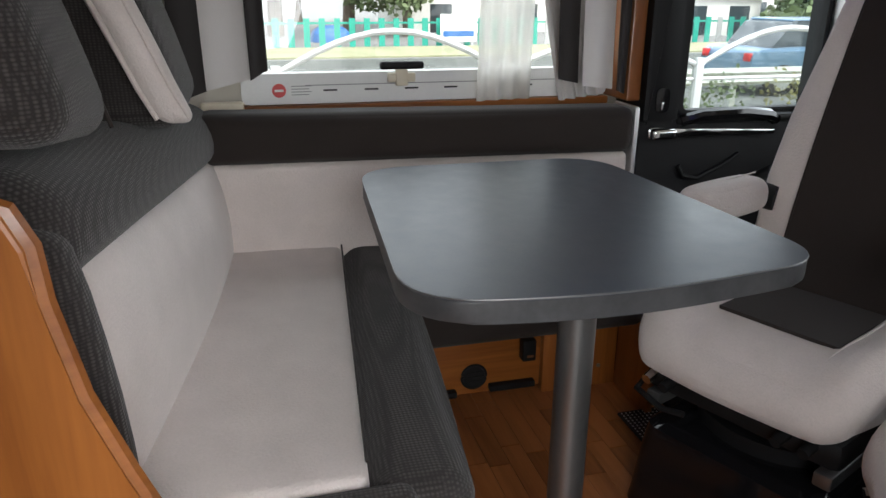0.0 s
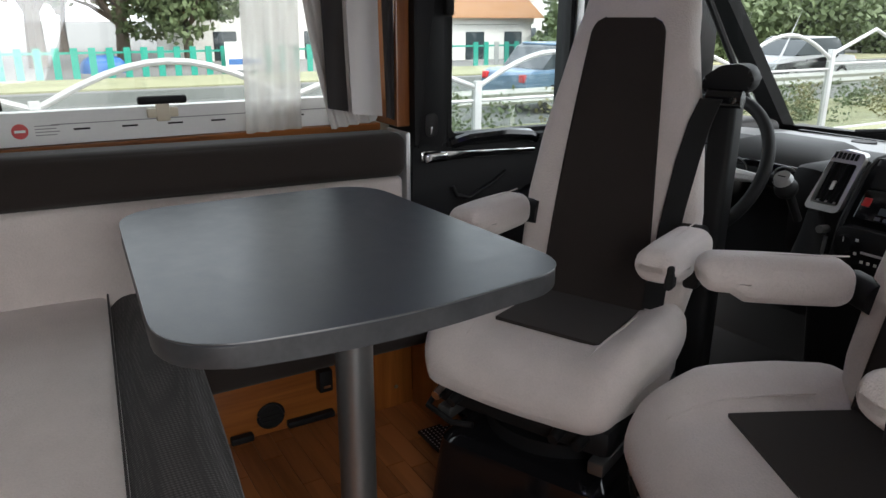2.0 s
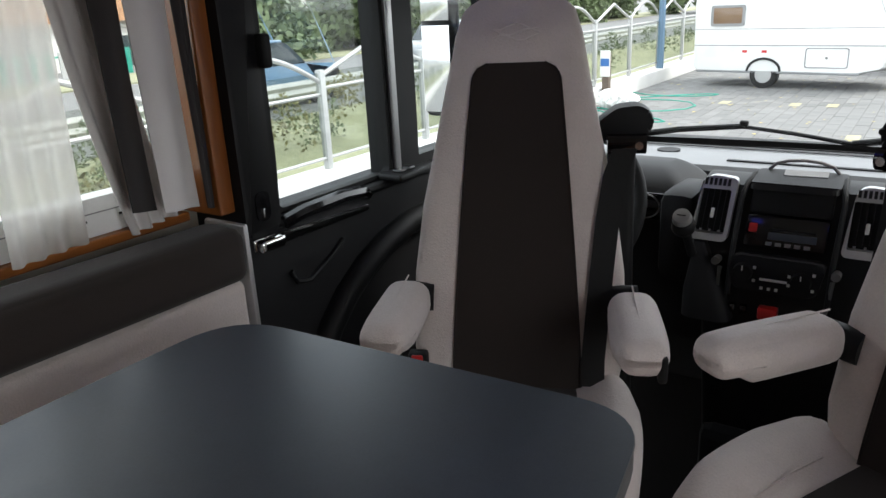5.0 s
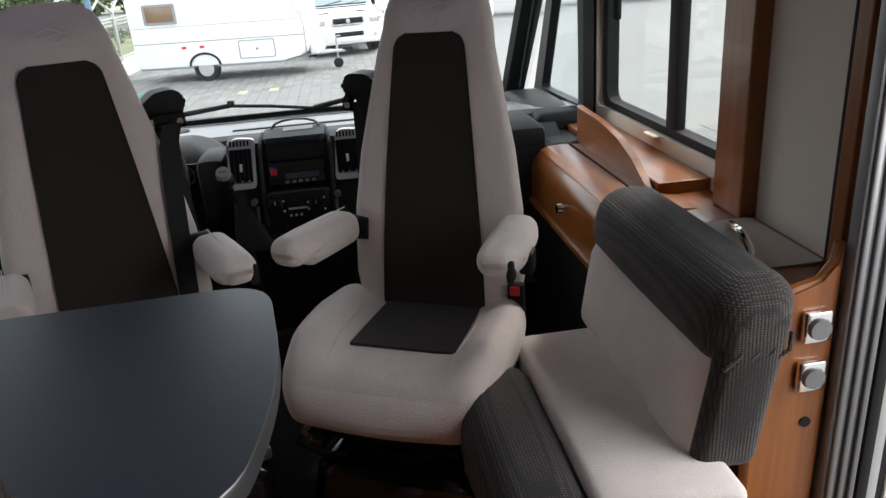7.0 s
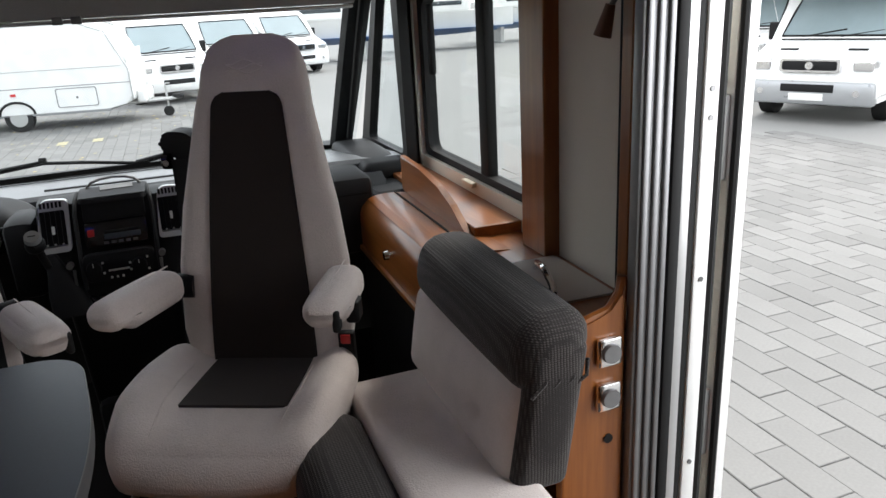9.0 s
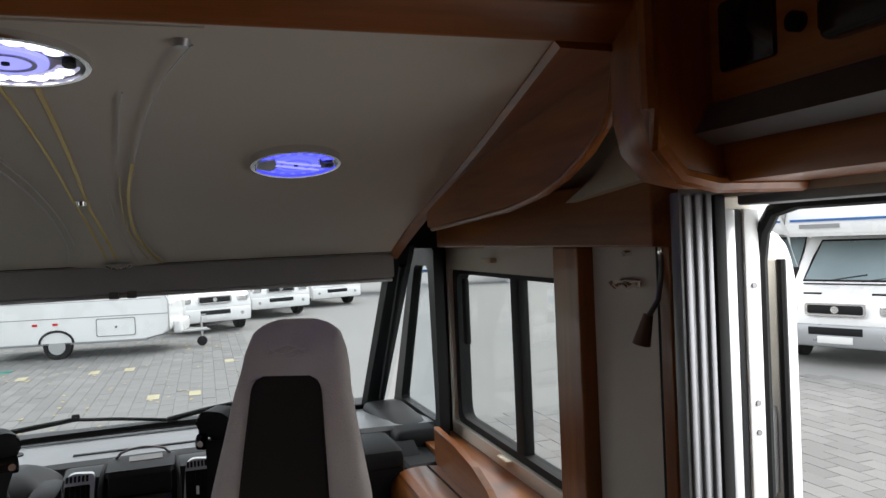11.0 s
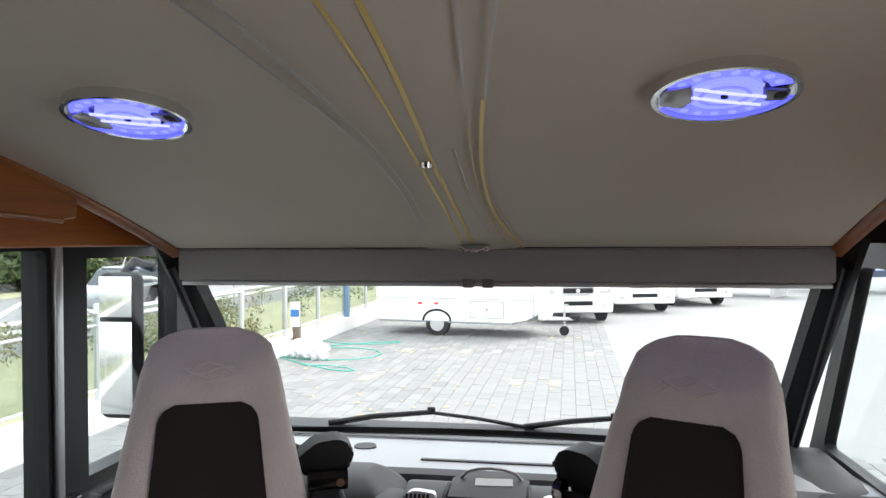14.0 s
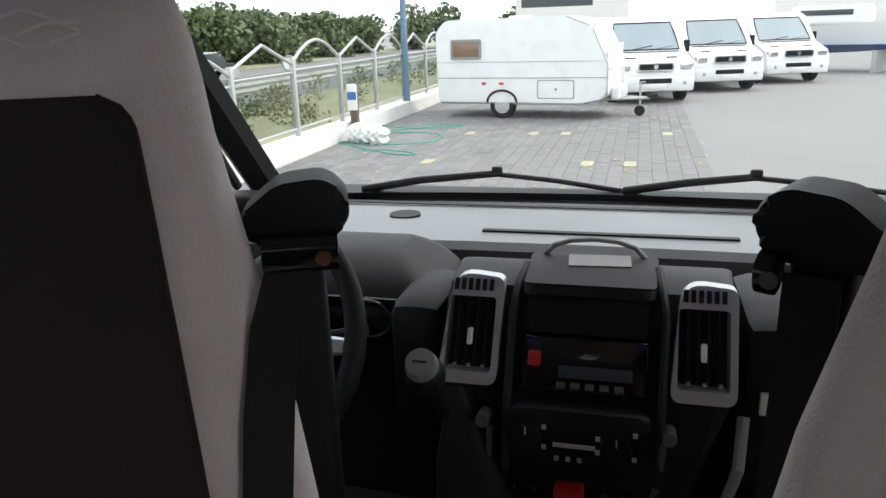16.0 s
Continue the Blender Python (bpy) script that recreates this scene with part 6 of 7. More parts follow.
def blob_plant(name, at, r, h, label, cat, leafm, seed, trunk=True, n=2600, group=""):
    """A tree or bush: trunk with limbs and many small leaf clumps."""
    rg = random.Random(seed)
    t = thing(name, at, label, cat, group)
    X, Y, Z = at
    crown = h * (0.42 if trunk else 0.0)
    tips = []
    if trunk:
        bm = tube([(X, Y, Z), (X + 0.05 * h * rg.uniform(-1, 1), Y + 0.05 * h * rg.uniform(-1, 1), Z + crown), (X, Y, Z + h * 0.75)], [0.045 * h, 0.03 * h, 0.01 * h])
        for i in range(7):
            a = rg.uniform(0, 6.28)
            z0 = Z + crown * rg.uniform(0.7, 1.2)
            e = (X + r * 0.7 * math.cos(a), Y + r * 0.7 * math.sin(a), z0 + h * rg.uniform(0.15, 0.4))
            tube([(X, Y, z0), ((X + e[0]) / 2, (Y + e[1]) / 2, z0 + (e[2] - z0) * 0.65), e], [0.018 * h, 0.011 * h, 0.004 * h], n=6, bm=bm)
        part("trunk", bm, BARK, t, "forking grey trunk")
    for i in range(16 if trunk else 12):
        a, rr = rg.uniform(0, 6.28), r * math.sqrt(rg.uniform(0, 1)) * 0.8
        tips.append((X + rr * math.cos(a), Y + rr * math.sin(a), Z + crown + (h - crown) * rg.uniform(0.15, 0.85), r * rg.uniform(0.28, 0.5)))
    verts, faces = [], []
    for i in range(n):
        cx, cy, cz, cr = tips[i % len(tips)]
        d = Vector((rg.gauss(0, 1), rg.gauss(0, 1), rg.gauss(0, 1))).normalized() * cr * rg.uniform(0.5, 1.05)
        p = Vector((cx + d.x, cy + d.y, max(Z + 0.02, cz + d.z * 0.8)))
        s = 0.055 * r * rg.uniform(0.6, 1.5)
        u = Vector((rg.gauss(0, 1), rg.gauss(0, 1), rg.gauss(0, 1))).normalized()
        w = u.cross(Vector((rg.gauss(0, 1), rg.gauss(0, 1), rg.gauss(0, 1)))).normalized()
        b = len(verts)
        verts += [p - u * s, p + w * s * 0.6, p + u * s, p - w * s * 0.6]
        faces.append((b, b + 1, b + 2, b + 3))
    me = bpy.data.meshes.new("crown")
    me.from_pydata([tuple(v - Vector(at)) for v in verts], [], faces)
    me.materials.append(leafm)
    o = new("crown", me)
    o.parent = t
    o["kind"] = "stuff"
    return t


def wheel(parent, x, y, r, w, axis="x"):
    p, q = ((x - w / 2, y, GZ + r), (x + w / 2, y, GZ + r)) if axis == "x" else ((x, y - w / 2, GZ + r), (x, y + w / 2, GZ + r))
    t = part("wheel", cyl(p, q, r, n=28), RUBBER, parent, "black tyre")
    p2 = Vector(p) + (Vector(p) - Vector(q)).normalized() * 0.006
    q2 = Vector(q) + (Vector(q) - Vector(p)).normalized() * 0.006
    part("rim", cyl(p2, q2, r * 0.62, n=24), SILVER, t, "grey rim")


# caravan, standing across the yard
cv = thing("caravan", (0, 0, 0), "old white touring caravan with a small tinted window", "caravan")
prof = rounded([(-2.35, 0.42), (1.55, 0.42), (2.15, 0.55), (2.15, 1.35), (1.75, 2.25), (1.1, 2.5), (-2.1, 2.48), (-2.38, 2.2)], [0.08, 0.15, 0.15, 0.15, 0.25, 0.3, 0.15, 0.15])
part("body", prism(prof, "y", -1.05, 1.05, 0.06, seg=3), BODY, cv, "white caravan body")
part("side_window", box(-1.90, -1.15, -1.075, -1.045, 1.55, 1.95, 0.02), mat("amber_window", (0.20, 0.13, 0.08), 0.15, var=0.1, bump=0), cv, "tinted brown window")
part("locker_door", frame_ring("y", -1.062, -1.045, rect(0.40, 1.35, 0.52, 0.98, 0.06), rect(0.42, 1.33, 0.54, 0.96, 0.06)), PRINT, cv, "locker door outline")
part("locker_lock", cyl((0.88, -1.065, 0.75), (0.88, -1.05, 0.75), 0.03, n=12), STEEL, cv)
part("front_window", turned(box(2.13, 2.165, -0.85, 0.85, 1.15, 1.80, 0.03), Matrix.Translation((-0.03, 0, 0))), WHITE, cv, "blinded front window")
part("body_line", box(-2.36, 2.15, -1.056, -1.05, 1.02, 1.04), PRINT, cv, "body moulding line")
part("skirt", box(-2.3, 1.6, -1.03, 1.03, 0.36, 0.44, 0.02), SILVER_PAINT, cv)
part("arch_trim", tube([(-0.55 + 0.40 * math.cos(a * math.pi / 10), -1.06, 0.42 + 0.30 * math.sin(a * math.pi / 10)) for a in range(11)], 0.03), RUBBER, cv, "black wheel arch")
part("drawbar", tube([(1.6, -0.5, 0.45), (3.0, 0, 0.46)], 0.04), FENCE, cv, "steel drawbar")
part("drawbar", tube([(1.6, 0.5, 0.45), (3.0, 0, 0.46)], 0.04), FENCE, cv)
part("coupling", cushion((3.05, 0, 0.50), (0.3, 0.1, 0.12), 0.04), RUBBER, cv)
part("jockey_post", cyl((2.75, 0.1, 0.14), (2.75, 0.1, 0.78), 0.03, n=10), FENCE, cv)
jw = part("jockey_wheel", cyl((2.75, 0.06, 0.13), (2.75, 0.14, 0.13), 0.13, n=20), RUBBER, cv, "small jockey wheel")
tw = part("tyre", cyl((-0.55, -1.03, 0.33), (-0.55, -0.84, 0.33), 0.33, n=28), RUBBER, cv, "black tyre")
part("rim", cyl((-0.55, -1.04, 0.33), (-0.55, -0.9, 0.33), 0.20, n=24), SILVER, tw, "grey rim")
part("roof_hatch", cushion((-0.4, 0, 2.50), (0.5, 0.5, 0.10), 0.04), WHITE, cv, "white roof hatch")
part("window_frame", frame_ring("y", -1.082, -1.046, rect(-1.95, -1.10, 1.50, 2.0, 0.05), rect(-1.89, -1.16, 1.56, 1.94, 0.04)), PRINT, cv, "grey rubber window frame")
part("corner_trim", tube([(2.16, -1.04, 0.6), (2.16, -1.04, 1.35), (1.76, -1.04, 2.24), (1.12, -1.04, 2.49)], 0.022, n=6), SILVER, cv, "metal corner moulding")
part("body_line", box(-2.36, 2.0, -1.056, -1.05, 1.42, 1.432), PRINT, cv)
part("jockey_handle", tube([(2.75, 0.1, 0.78), (2.75, 0.1, 0.84), (2.87, 0.1, 0.84)], 0.018, n=6), FENCE, cv)
part("gas_cover", cushion((2.25, 0, 0.62), (0.22, 1.1, 0.34), 0.06), BODY, cv, "white gas locker")
for x in (-0.62, -1.1):
    part("reflector", box(x, x + 0.12, -1.064, -1.05, 0.86, 0.92), RED, cv)
cv.matrix_basis = pose(-2.28, 17.75, GZ, 0, 0, -10) @ Matrix.Scale(0.87, 4)


def van(name, at, yaw, paint, label, over=False, height=2.45):
    """A van or motorhome with its nose towards -y."""
    v = thing(name, (0, 0, 0), label, "van", "parked vans")
    nose = [(-2.6, 0.35), (-2.62, 0.75), (-2.5, 0.98), (-1.75, 1.22), (-0.95, 2.0), (-0.6, 2.1), (0.2, 2.12), (3.0, 2.12), (3.0, 0.35)]
    part("cab_body", prism(rounded(nose, 0.08), "x", -0.98, 0.98, 0.10, seg=3), paint, v, "painted body")
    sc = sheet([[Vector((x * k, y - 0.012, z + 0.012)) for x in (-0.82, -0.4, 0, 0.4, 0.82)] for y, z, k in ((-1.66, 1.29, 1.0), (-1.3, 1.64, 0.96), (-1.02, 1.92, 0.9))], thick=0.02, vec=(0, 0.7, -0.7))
    part("windscreen", sc, SKY_GLASS, v, "greenish windscreen, the sky's reflection put into its colour")
    part("windscreen_seal", tube([Vector((x * k, y - 0.02, z + 0.016)) for x, y, z, k in ((-0.83, -1.68, 1.27, 1), (0.83, -1.68, 1.27, 1), (0.83, -1.3, 1.645, 0.96), (0.83, -1.0, 1.935, 0.9), (-0.83, -1.0, 1.935, 0.9), (-0.83, -1.3, 1.645, 0.96))], 0.018, n=6, closed=True), RUBBER, v, "black windscreen seal")
    part("dash_shadow", cushion((0, -1.30, 1.30), (1.5, 0.3, 0.08), 0.03), BLACK, v)
    for sg in (-1, 1):
        part("side_glass", prism(rounded([(-1.45, 1.28), (-0.95, 1.80), (-0.35, 1.85), (-0.35, 1.28)], 0.05), "x", sg * 0.975, sg * 0.99), DARK_GLASS, v, "dark side glass")
        part("headlight", cushion((sg * 0.76, -2.56, 0.90), (0.30, 0.12, 0.20), 0.05), CHROME, v, "clear headlight")
        part("mirror", cushion((sg * 1.12, -1.35, 1.35), (0.16, 0.08, 0.30), 0.03), BLACK, v, "black mirror")
        for y in (-1.75, 2.0):
            t = part("wheel", cyl((sg * 0.99, y, 0.34), (sg * 0.78, y, 0.34), 0.34, n=26), RUBBER, v, "black tyre")
            part("rim", cyl((sg * 1.0, y, 0.34), (sg * 0.9, y, 0.34), 0.20, n=20), SILVER, t)
    gl_ = part("grille", box(-0.42, 0.42, -2.655, -2.58, 0.82, 0.98, 0.02), BLACK, v, "black grille")
    part("grille_badge", cyl((0, -2.67, 0.90), (0, -2.65, 0.90), 0.06, n=16), CHROME, gl_)
    part("lower_grille", box(-0.45, 0.45, -2.65, -2.58, 0.48, 0.62, 0.02), BLACK, v, "lower grille")
    bmp = part("bumper", box(-0.97, 0.97, -2.68, -2.45, 0.30, 0.66, 0.06), SILVER_PAINT if over else paint, v, "front bumper")
    part("lower_grille", box(-0.40, 0.40, -2.690, -2.66, 0.50, 0.62, 0.01), BLACK, bmp)
    part("number_plate", box(-0.26, 0.26, -2.70, -2.68, 0.37, 0.48, 0.004), WHITE, bmp, "white number plate")
    part("bonnet_line", cyl((-0.8, -1.78, 1.235), (0.8, -1.78, 1.235), 0.012, n=8), RUBBER, v, "bonnet gap")
    for sg in (-1, 1):
        part("bonnet_vent", box(sg * 0.52 - 0.14, sg * 0.52 + 0.14, -2.16, -2.10, 1.085, 1.12, 0.006), BLACK, v, "black bonnet slot")
        part("indicator", cushion((sg * 0.93, -2.50, 0.90), (0.07, 0.12, 0.18), 0.025), SILVER, v, "clear indicator")
        part("fog_lamp", cyl((sg * 0.72, -2.675, 0.50), (sg * 0.72, -2.69, 0.50), 0.05, n=16), CHROME, bmp, "round fog lamp")
        part("door_gap", box(sg * 0.981 - 0.004, sg * 0.981 + 0.004, -0.34, -0.325, 0.5, 1.9), RUBBER, v)
    part("grille_frame", frame_ring("y", -2.665, -2.64, rect(-0.45, 0.45, 0.80, 1.0, 0.05), rect(-0.41, 0.41, 0.83, 0.97, 0.04)), CHROME, v, "bright grille frame")
    part("wiper", tube([(-0.5, -1.70, 1.27), (0.15, -1.60, 1.38)], 0.012), RUBBER, v)
    part("wiper", tube([(0.1, -1.70, 1.27), (0.7, -1.60, 1.36)], 0.012), RUBBER, v)
    if over:
        oc_ = rounded([(-1.75, 2.12), (-1.70, 2.05), (3.1, 2.0), (3.1, 2.95), (-0.9, 2.95), (-1.75, 2.45)], [0.1, 0.05, 0.05, 0.1, 0.3, 0.2])
        part("overcab", prism(oc_, "x", -1.12, 1.12, 0.08, seg=3), paint, v, "overcab bed body")
        part("living_body", box(-1.12, 1.12, -0.2, 3.1, 0.4, 2.1, 0.04), paint, v, "living body")
        part("stripe", box(-1.0, 1.0, -1.778, -1.74, 2.30, 2.34), BLUE, v, "blue stripe")
        part("lettering_bar", box(-0.85, -0.2, -1.772, -1.74, 2.18, 2.25), PRINT, v, "unreadable grey lettering")
    v.matrix_basis = pose(at[0], at[1], GZ, 0, 0, yaw)
    return v


van("parked_van", (-0.2, 22.4), 14, BODY, "white delivery van with a black grille")
van("parked_van", (1.75, 25.4), 16, BODY, "white van with a silver bumper")
van("parked_van", (3.9, 28.0), 18, BODY, "older white camper van")
van("parked_motorhome", (12.0, 9.3), -66, BODY, "white overcab motorhome with a silver bumper", over=True)
van("parked_motorhome", (13.6, 13.2), -68, BODY, "white motorhome standing behind another", over=True)
van("parked_van", (16.0, 17.0), -70, CAR_BLUE, "dark blue estate van")


def boat(at, yaw, label):
    b = thing("boat", (0, 0, 0), label, "boat", "boats ashore")
    rings = []
    for i in range(9):
        s = i / 8
        y = -3 + 6 * s
        w = 1.1 * math.sin(min(1, 0.25 + s * 1.1) * math.pi / 2) if s > 0 else 0.05
        rings.append([(-w, y, 1.5 + 0.3 * (1 - s)), (-w * 0.75, y, 0.9), (0, y, 0.6 + 0.3 * (1 - s) ** 3), (w * 0.75, y, 0.9), (w, y, 1.5 + 0.3 * (1 - s))])
    part("hull", loft(rings), HULL, b, "white hull")
    part("bottom", loft([[(x * 1.01, y, min(z, 0.95)) for x, y, z in r] for r in rings]), BLUE, b, "blue antifouling")
    part("cabin", cushion((0, 0.3, 1.95), (1.3, 2.6, 0.7), 0.2), HULL, b, "white cabin")
    part("cabin_window", box(-0.67, 0.67, -0.6, 1.2, 1.95, 2.15, 0.03), DARK_GLASS, b)
    for y in (-1.5, 1.5):
        part("cradle", box(-0.9, 0.9, y - 0.08, y + 0.08, 0.0, 0.75), FENCE, b, "steel cradle")
    b.matrix_basis = pose(at[0], at[1], GZ, 0, 0, yaw)


boat((7.0, 31), 60, "white boat with blue bottom standing ashore")
boat((13, 33), 70, "white boat with blue bottom standing ashore")
boat((18, 35), 80, "white boat with blue bottom standing ashore")

pl = thing("lamp_pole", (-5.45, 17.9, GZ), "dark steel lamp pole by the low wall", "street lamp")
part("pole", tube([(-5.45, 17.9, GZ), (-5.45, 17.9, GZ + 3), (-5.45, 17.9, GZ + 7)], [0.09, 0.075, 0.06]), CAR_BLUE, pl, "tapered dark pole")
part("arm", tube([(-5.45, 17.9, GZ + 7), (-4.9, 17.9, GZ + 7.25), (-4.3, 17.9, GZ + 7.3)], 0.04), CAR_BLUE, pl)
part("lamp_head", cushion((-4.1, 17.9, GZ + 7.3), (0.6, 0.25, 0.12), 0.05), SILVER, pl)
ct = thing("water_post", (-5.25, 13.9, GZ), "small service post with a blue and white sign", "post")
part("post", box(-5.32, -5.18, 13.83, 13.97, GZ, GZ + 1.0, 0.01), BARK, ct)
part("sign", box(-5.35, -5.15, 13.80, 13.83, GZ + 0.55, GZ + 1.05, 0.01), WHITE, ct)
part("sign_top", box(-5.34, -5.16, 13.793, 13.80, GZ + 0.75, GZ + 0.90), BLUE, ct)
bg = thing("rubbish_bag", (-4.95, 13.4, GZ), "crumpled white plastic bags by the wall", "bag")
for i in range(3):
    part("bag", cushion((-5.0 + 0.22 * i, 13.4 - 0.1 * i, GZ + 0.16), (0.34, 0.3, 0.34), 0.12, (0.05, 0.03, 0.02), lambda p: p + Vector((0.03 * math.sin(p.z * 40), 0.03 * math.sin(p.x * 37), 0.02 * math.sin(p.y * 31)))), WHITE, bg)
hs = tagged(part("garden_hose", tube([(-4.6 + 1.1 * math.sin(i * 0.5), 12.0 + 0.12 * i + 0.5 * math.cos(i * 0.7), GZ + 0.012) for i in range(34)], 0.012), GREEN), "thin green hose lying on the yard", "hose")

# across the road: buildings, gate, trees


def building(name, at, w, d, h, floors, cols, label, roof=None, face="x"):
    b = thing(name, at, label, "building")
    X, Y, Z = at
    part("wall", box(X - d / 2, X + d / 2, Y - w / 2, Y + w / 2, Z, Z + h, 0.03), PLASTER, b, "white plastered wall")
    part("parapet", box(X - d / 2 - 0.1, X + d / 2 + 0.1, Y - w / 2 - 0.1, Y + w / 2 + 0.1, Z + h, Z + h + 0.35, 0.03), PLASTER, b)
    for f in range(floors):
        for c_ in range(cols):
            yy = Y - w / 2 + w * (c_ + 0.5) / cols
            zz = Z + 1.0 + f * (h - 0.6) / floors
            wn_ = part("window", box(X + d / 2 - 0.06, X + d / 2 + 0.03, yy - 0.55, yy + 0.55, zz, zz + 1.35, 0.02), DARK_GLASS, b, "dark window")
            part("sill", box(X + d / 2, X + d / 2 + 0.12, yy - 0.65, yy + 0.65, zz - 0.09, zz), PLASTER, wn_)
    if roof:
        part("roof", prism([(Y - w / 2 - 0.5, Z + h + 0.3), (Y + w / 2 + 0.5, Z + h + 0.3), (Y + w / 2 - 1.5, Z + h + 1.9), (Y - w / 2 + 1.5, Z + h + 1.9)], "x", X - d / 2 - 0.5, X + d / 2 + 0.5), TERRACOTTA, b, "terracotta tiled roof")
    return b


# the next three start below the flat ground to fit the camera's view
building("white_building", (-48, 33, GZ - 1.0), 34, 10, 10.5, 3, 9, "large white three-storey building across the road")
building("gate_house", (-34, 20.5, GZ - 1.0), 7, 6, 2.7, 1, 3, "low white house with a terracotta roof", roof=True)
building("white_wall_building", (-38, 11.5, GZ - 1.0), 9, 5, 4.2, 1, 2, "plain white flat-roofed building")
building("grey_block", (-70, 70, GZ), 14, 10, 9, 2, 4, "distant white block beyond the trees")
SUNK_Z = GZ - 0.75  # base height across the road, sunk to fit the camera's view
gf = thing("green_fence", (-27, 12, SUNK_Z), "green railing fence across the road", "fence")
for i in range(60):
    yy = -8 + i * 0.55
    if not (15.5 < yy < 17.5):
        part("picket", box(-27.03, -26.97, yy, yy + 0.22, SUNK_Z, SUNK_Z + 1.75), GREEN if i % 7 or i < 25 else FENCE, gf)
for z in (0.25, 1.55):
    part("rail", box(-27.06, -27.0, -8, 25, SUNK_Z + z, SUNK_Z + z + 0.07), GREEN, gf)
bn = thing("notice_board", (-26.6, 7.6, SUNK_Z), "white roadside notice board", "sign")
part("board", box(-26.62, -26.56, 6.9, 8.3, SUNK_Z + 0.9, SUNK_Z + 1.9, 0.01), WHITE, bn)
part("text_bar", box(-26.56, -26.55, 7.0, 8.2, SUNK_Z + 1.1, SUNK_Z + 1.3), BLUE, bn)
part("leg", box(-26.63, -26.57, 7.0, 7.08, SUNK_Z, SUNK_Z + 0.9), FENCE, bn)
part("leg", box(-26.63, -26.57, 8.1, 8.18, SUNK_Z, SUNK_Z + 0.9), FENCE, bn)
tp = tagged(part("blue_tarpaulin", cushion((-30, 3.2, SUNK_Z + 0.62), (1.2, 1.4, 1.24), 0.2, (0.15, 0.15, 0.15)), BLUE), "blue tarpaulin over a stack behind the fence", "tarpaulin")


sd = thing("boat_shed", (-6, 60, GZ), "white shed with a dark opening behind the caravan", "building")
part("wall", wall_with_holes("y", 60.0, 60.4, -9.6, -1.0, GZ, 5.9, [(-9.2, -3.7, 2.4, 5.3)]), PLASTER, sd, "white plastered wall")
part("opening", box(-9.2, -3.7, 60.3, 60.38, 2.4, 5.3), DARK_GLASS, sd, "dark opening")
part("gutter", box(-9.7, -0.9, 59.85, 60.0, 5.7, 5.9, 0.03), FENCE, sd)
hl = thing("boat_hall", (17, 66, GZ), "low pale hall beyond the boats", "building")
part("wall", box(11.6, 24, 66, 76, GZ, 3.2, 0.03), PLASTER, hl, "pale plastered wall")
part("roof_edge", box(11.4, 24.2, 65.8, 76.2, 3.2, 3.5, 0.03), FENCE, hl, "grey roof edge")
rs = thing("road_sign", (-10.2, 21.3, GZ), "round road sign on a thin grey post", "sign")
part("post", cyl((-10.2, 21.3, GZ + 0.04), (-10.2, 21.3, GZ + 1.35), 0.03, n=10), FENCE, rs)
plate = part("plate", cyl((-10.2, 21.24, GZ + 1.13), (-10.2, 21.26, GZ + 1.13), 0.24, n=24), WHITE, rs, "white round plate")
part("ring", tube([(-10.2 + 0.21 * math.cos(a * math.pi / 12), 21.235, GZ + 1.13 + 0.21 * math.sin(a * math.pi / 12)) for a in range(24)], 0.03, n=6, closed=True), PRINT, plate, "faded ring")


def car(at, yaw, paint, label):
    c_ = thing("parked_car", (0, 0, 0), label, "car", "cars on the road")
    sill = rounded([(-2.0, 0.25), (2.0, 0.25), (2.05, 0.65), (1.95, 0.85), (1.05, 0.92), (-1.0, 0.95), (-1.95, 0.90), (-2.02, 0.6)], 0.12)
    part("body", prism(sill, "x", -0.85, 0.85, 0.08, seg=3), paint, c_, "painted body")
    cab_ = rounded([(-1.55, 0.88), (1.10, 0.88), (0.45, 1.42), (-1.05, 1.45)], 0.12)
    part("cabin", prism(cab_, "x", -0.74, 0.74, 0.08, seg=3), DARK_GLASS, c_, "dark windows")
    part("roof", cushion((0, -0.3, 1.44), (1.3, 1.5, 0.06), 0.03), paint, c_, "painted roof")
    for sg in (-1, 1):
        for y in (-1.25, 1.25):
            t = part("wheel", cyl((sg * 0.86, y, 0.31), (sg * 0.66, y, 0.31), 0.31, n=24), RUBBER, c_, "black tyre")
            part("rim", cyl((sg * 0.87, y, 0.31), (sg * 0.8, y, 0.31), 0.19, n=20), SILVER, t)
        part("tail_light", box(sg * 0.6, sg * 0.8, -2.03, -1.95, 0.68, 0.84, 0.02), RED, c_)
    c_.matrix_basis = pose(at[0], at[1], GZ + 0.01, 0, 0, yaw)


car((-12.6, 11.3), 0, CAR_BLUE, "blue-grey hatchback on the road")
car((-14.0, 21.5), 180, SILVER_PAINT, "silver hatchback on the road")

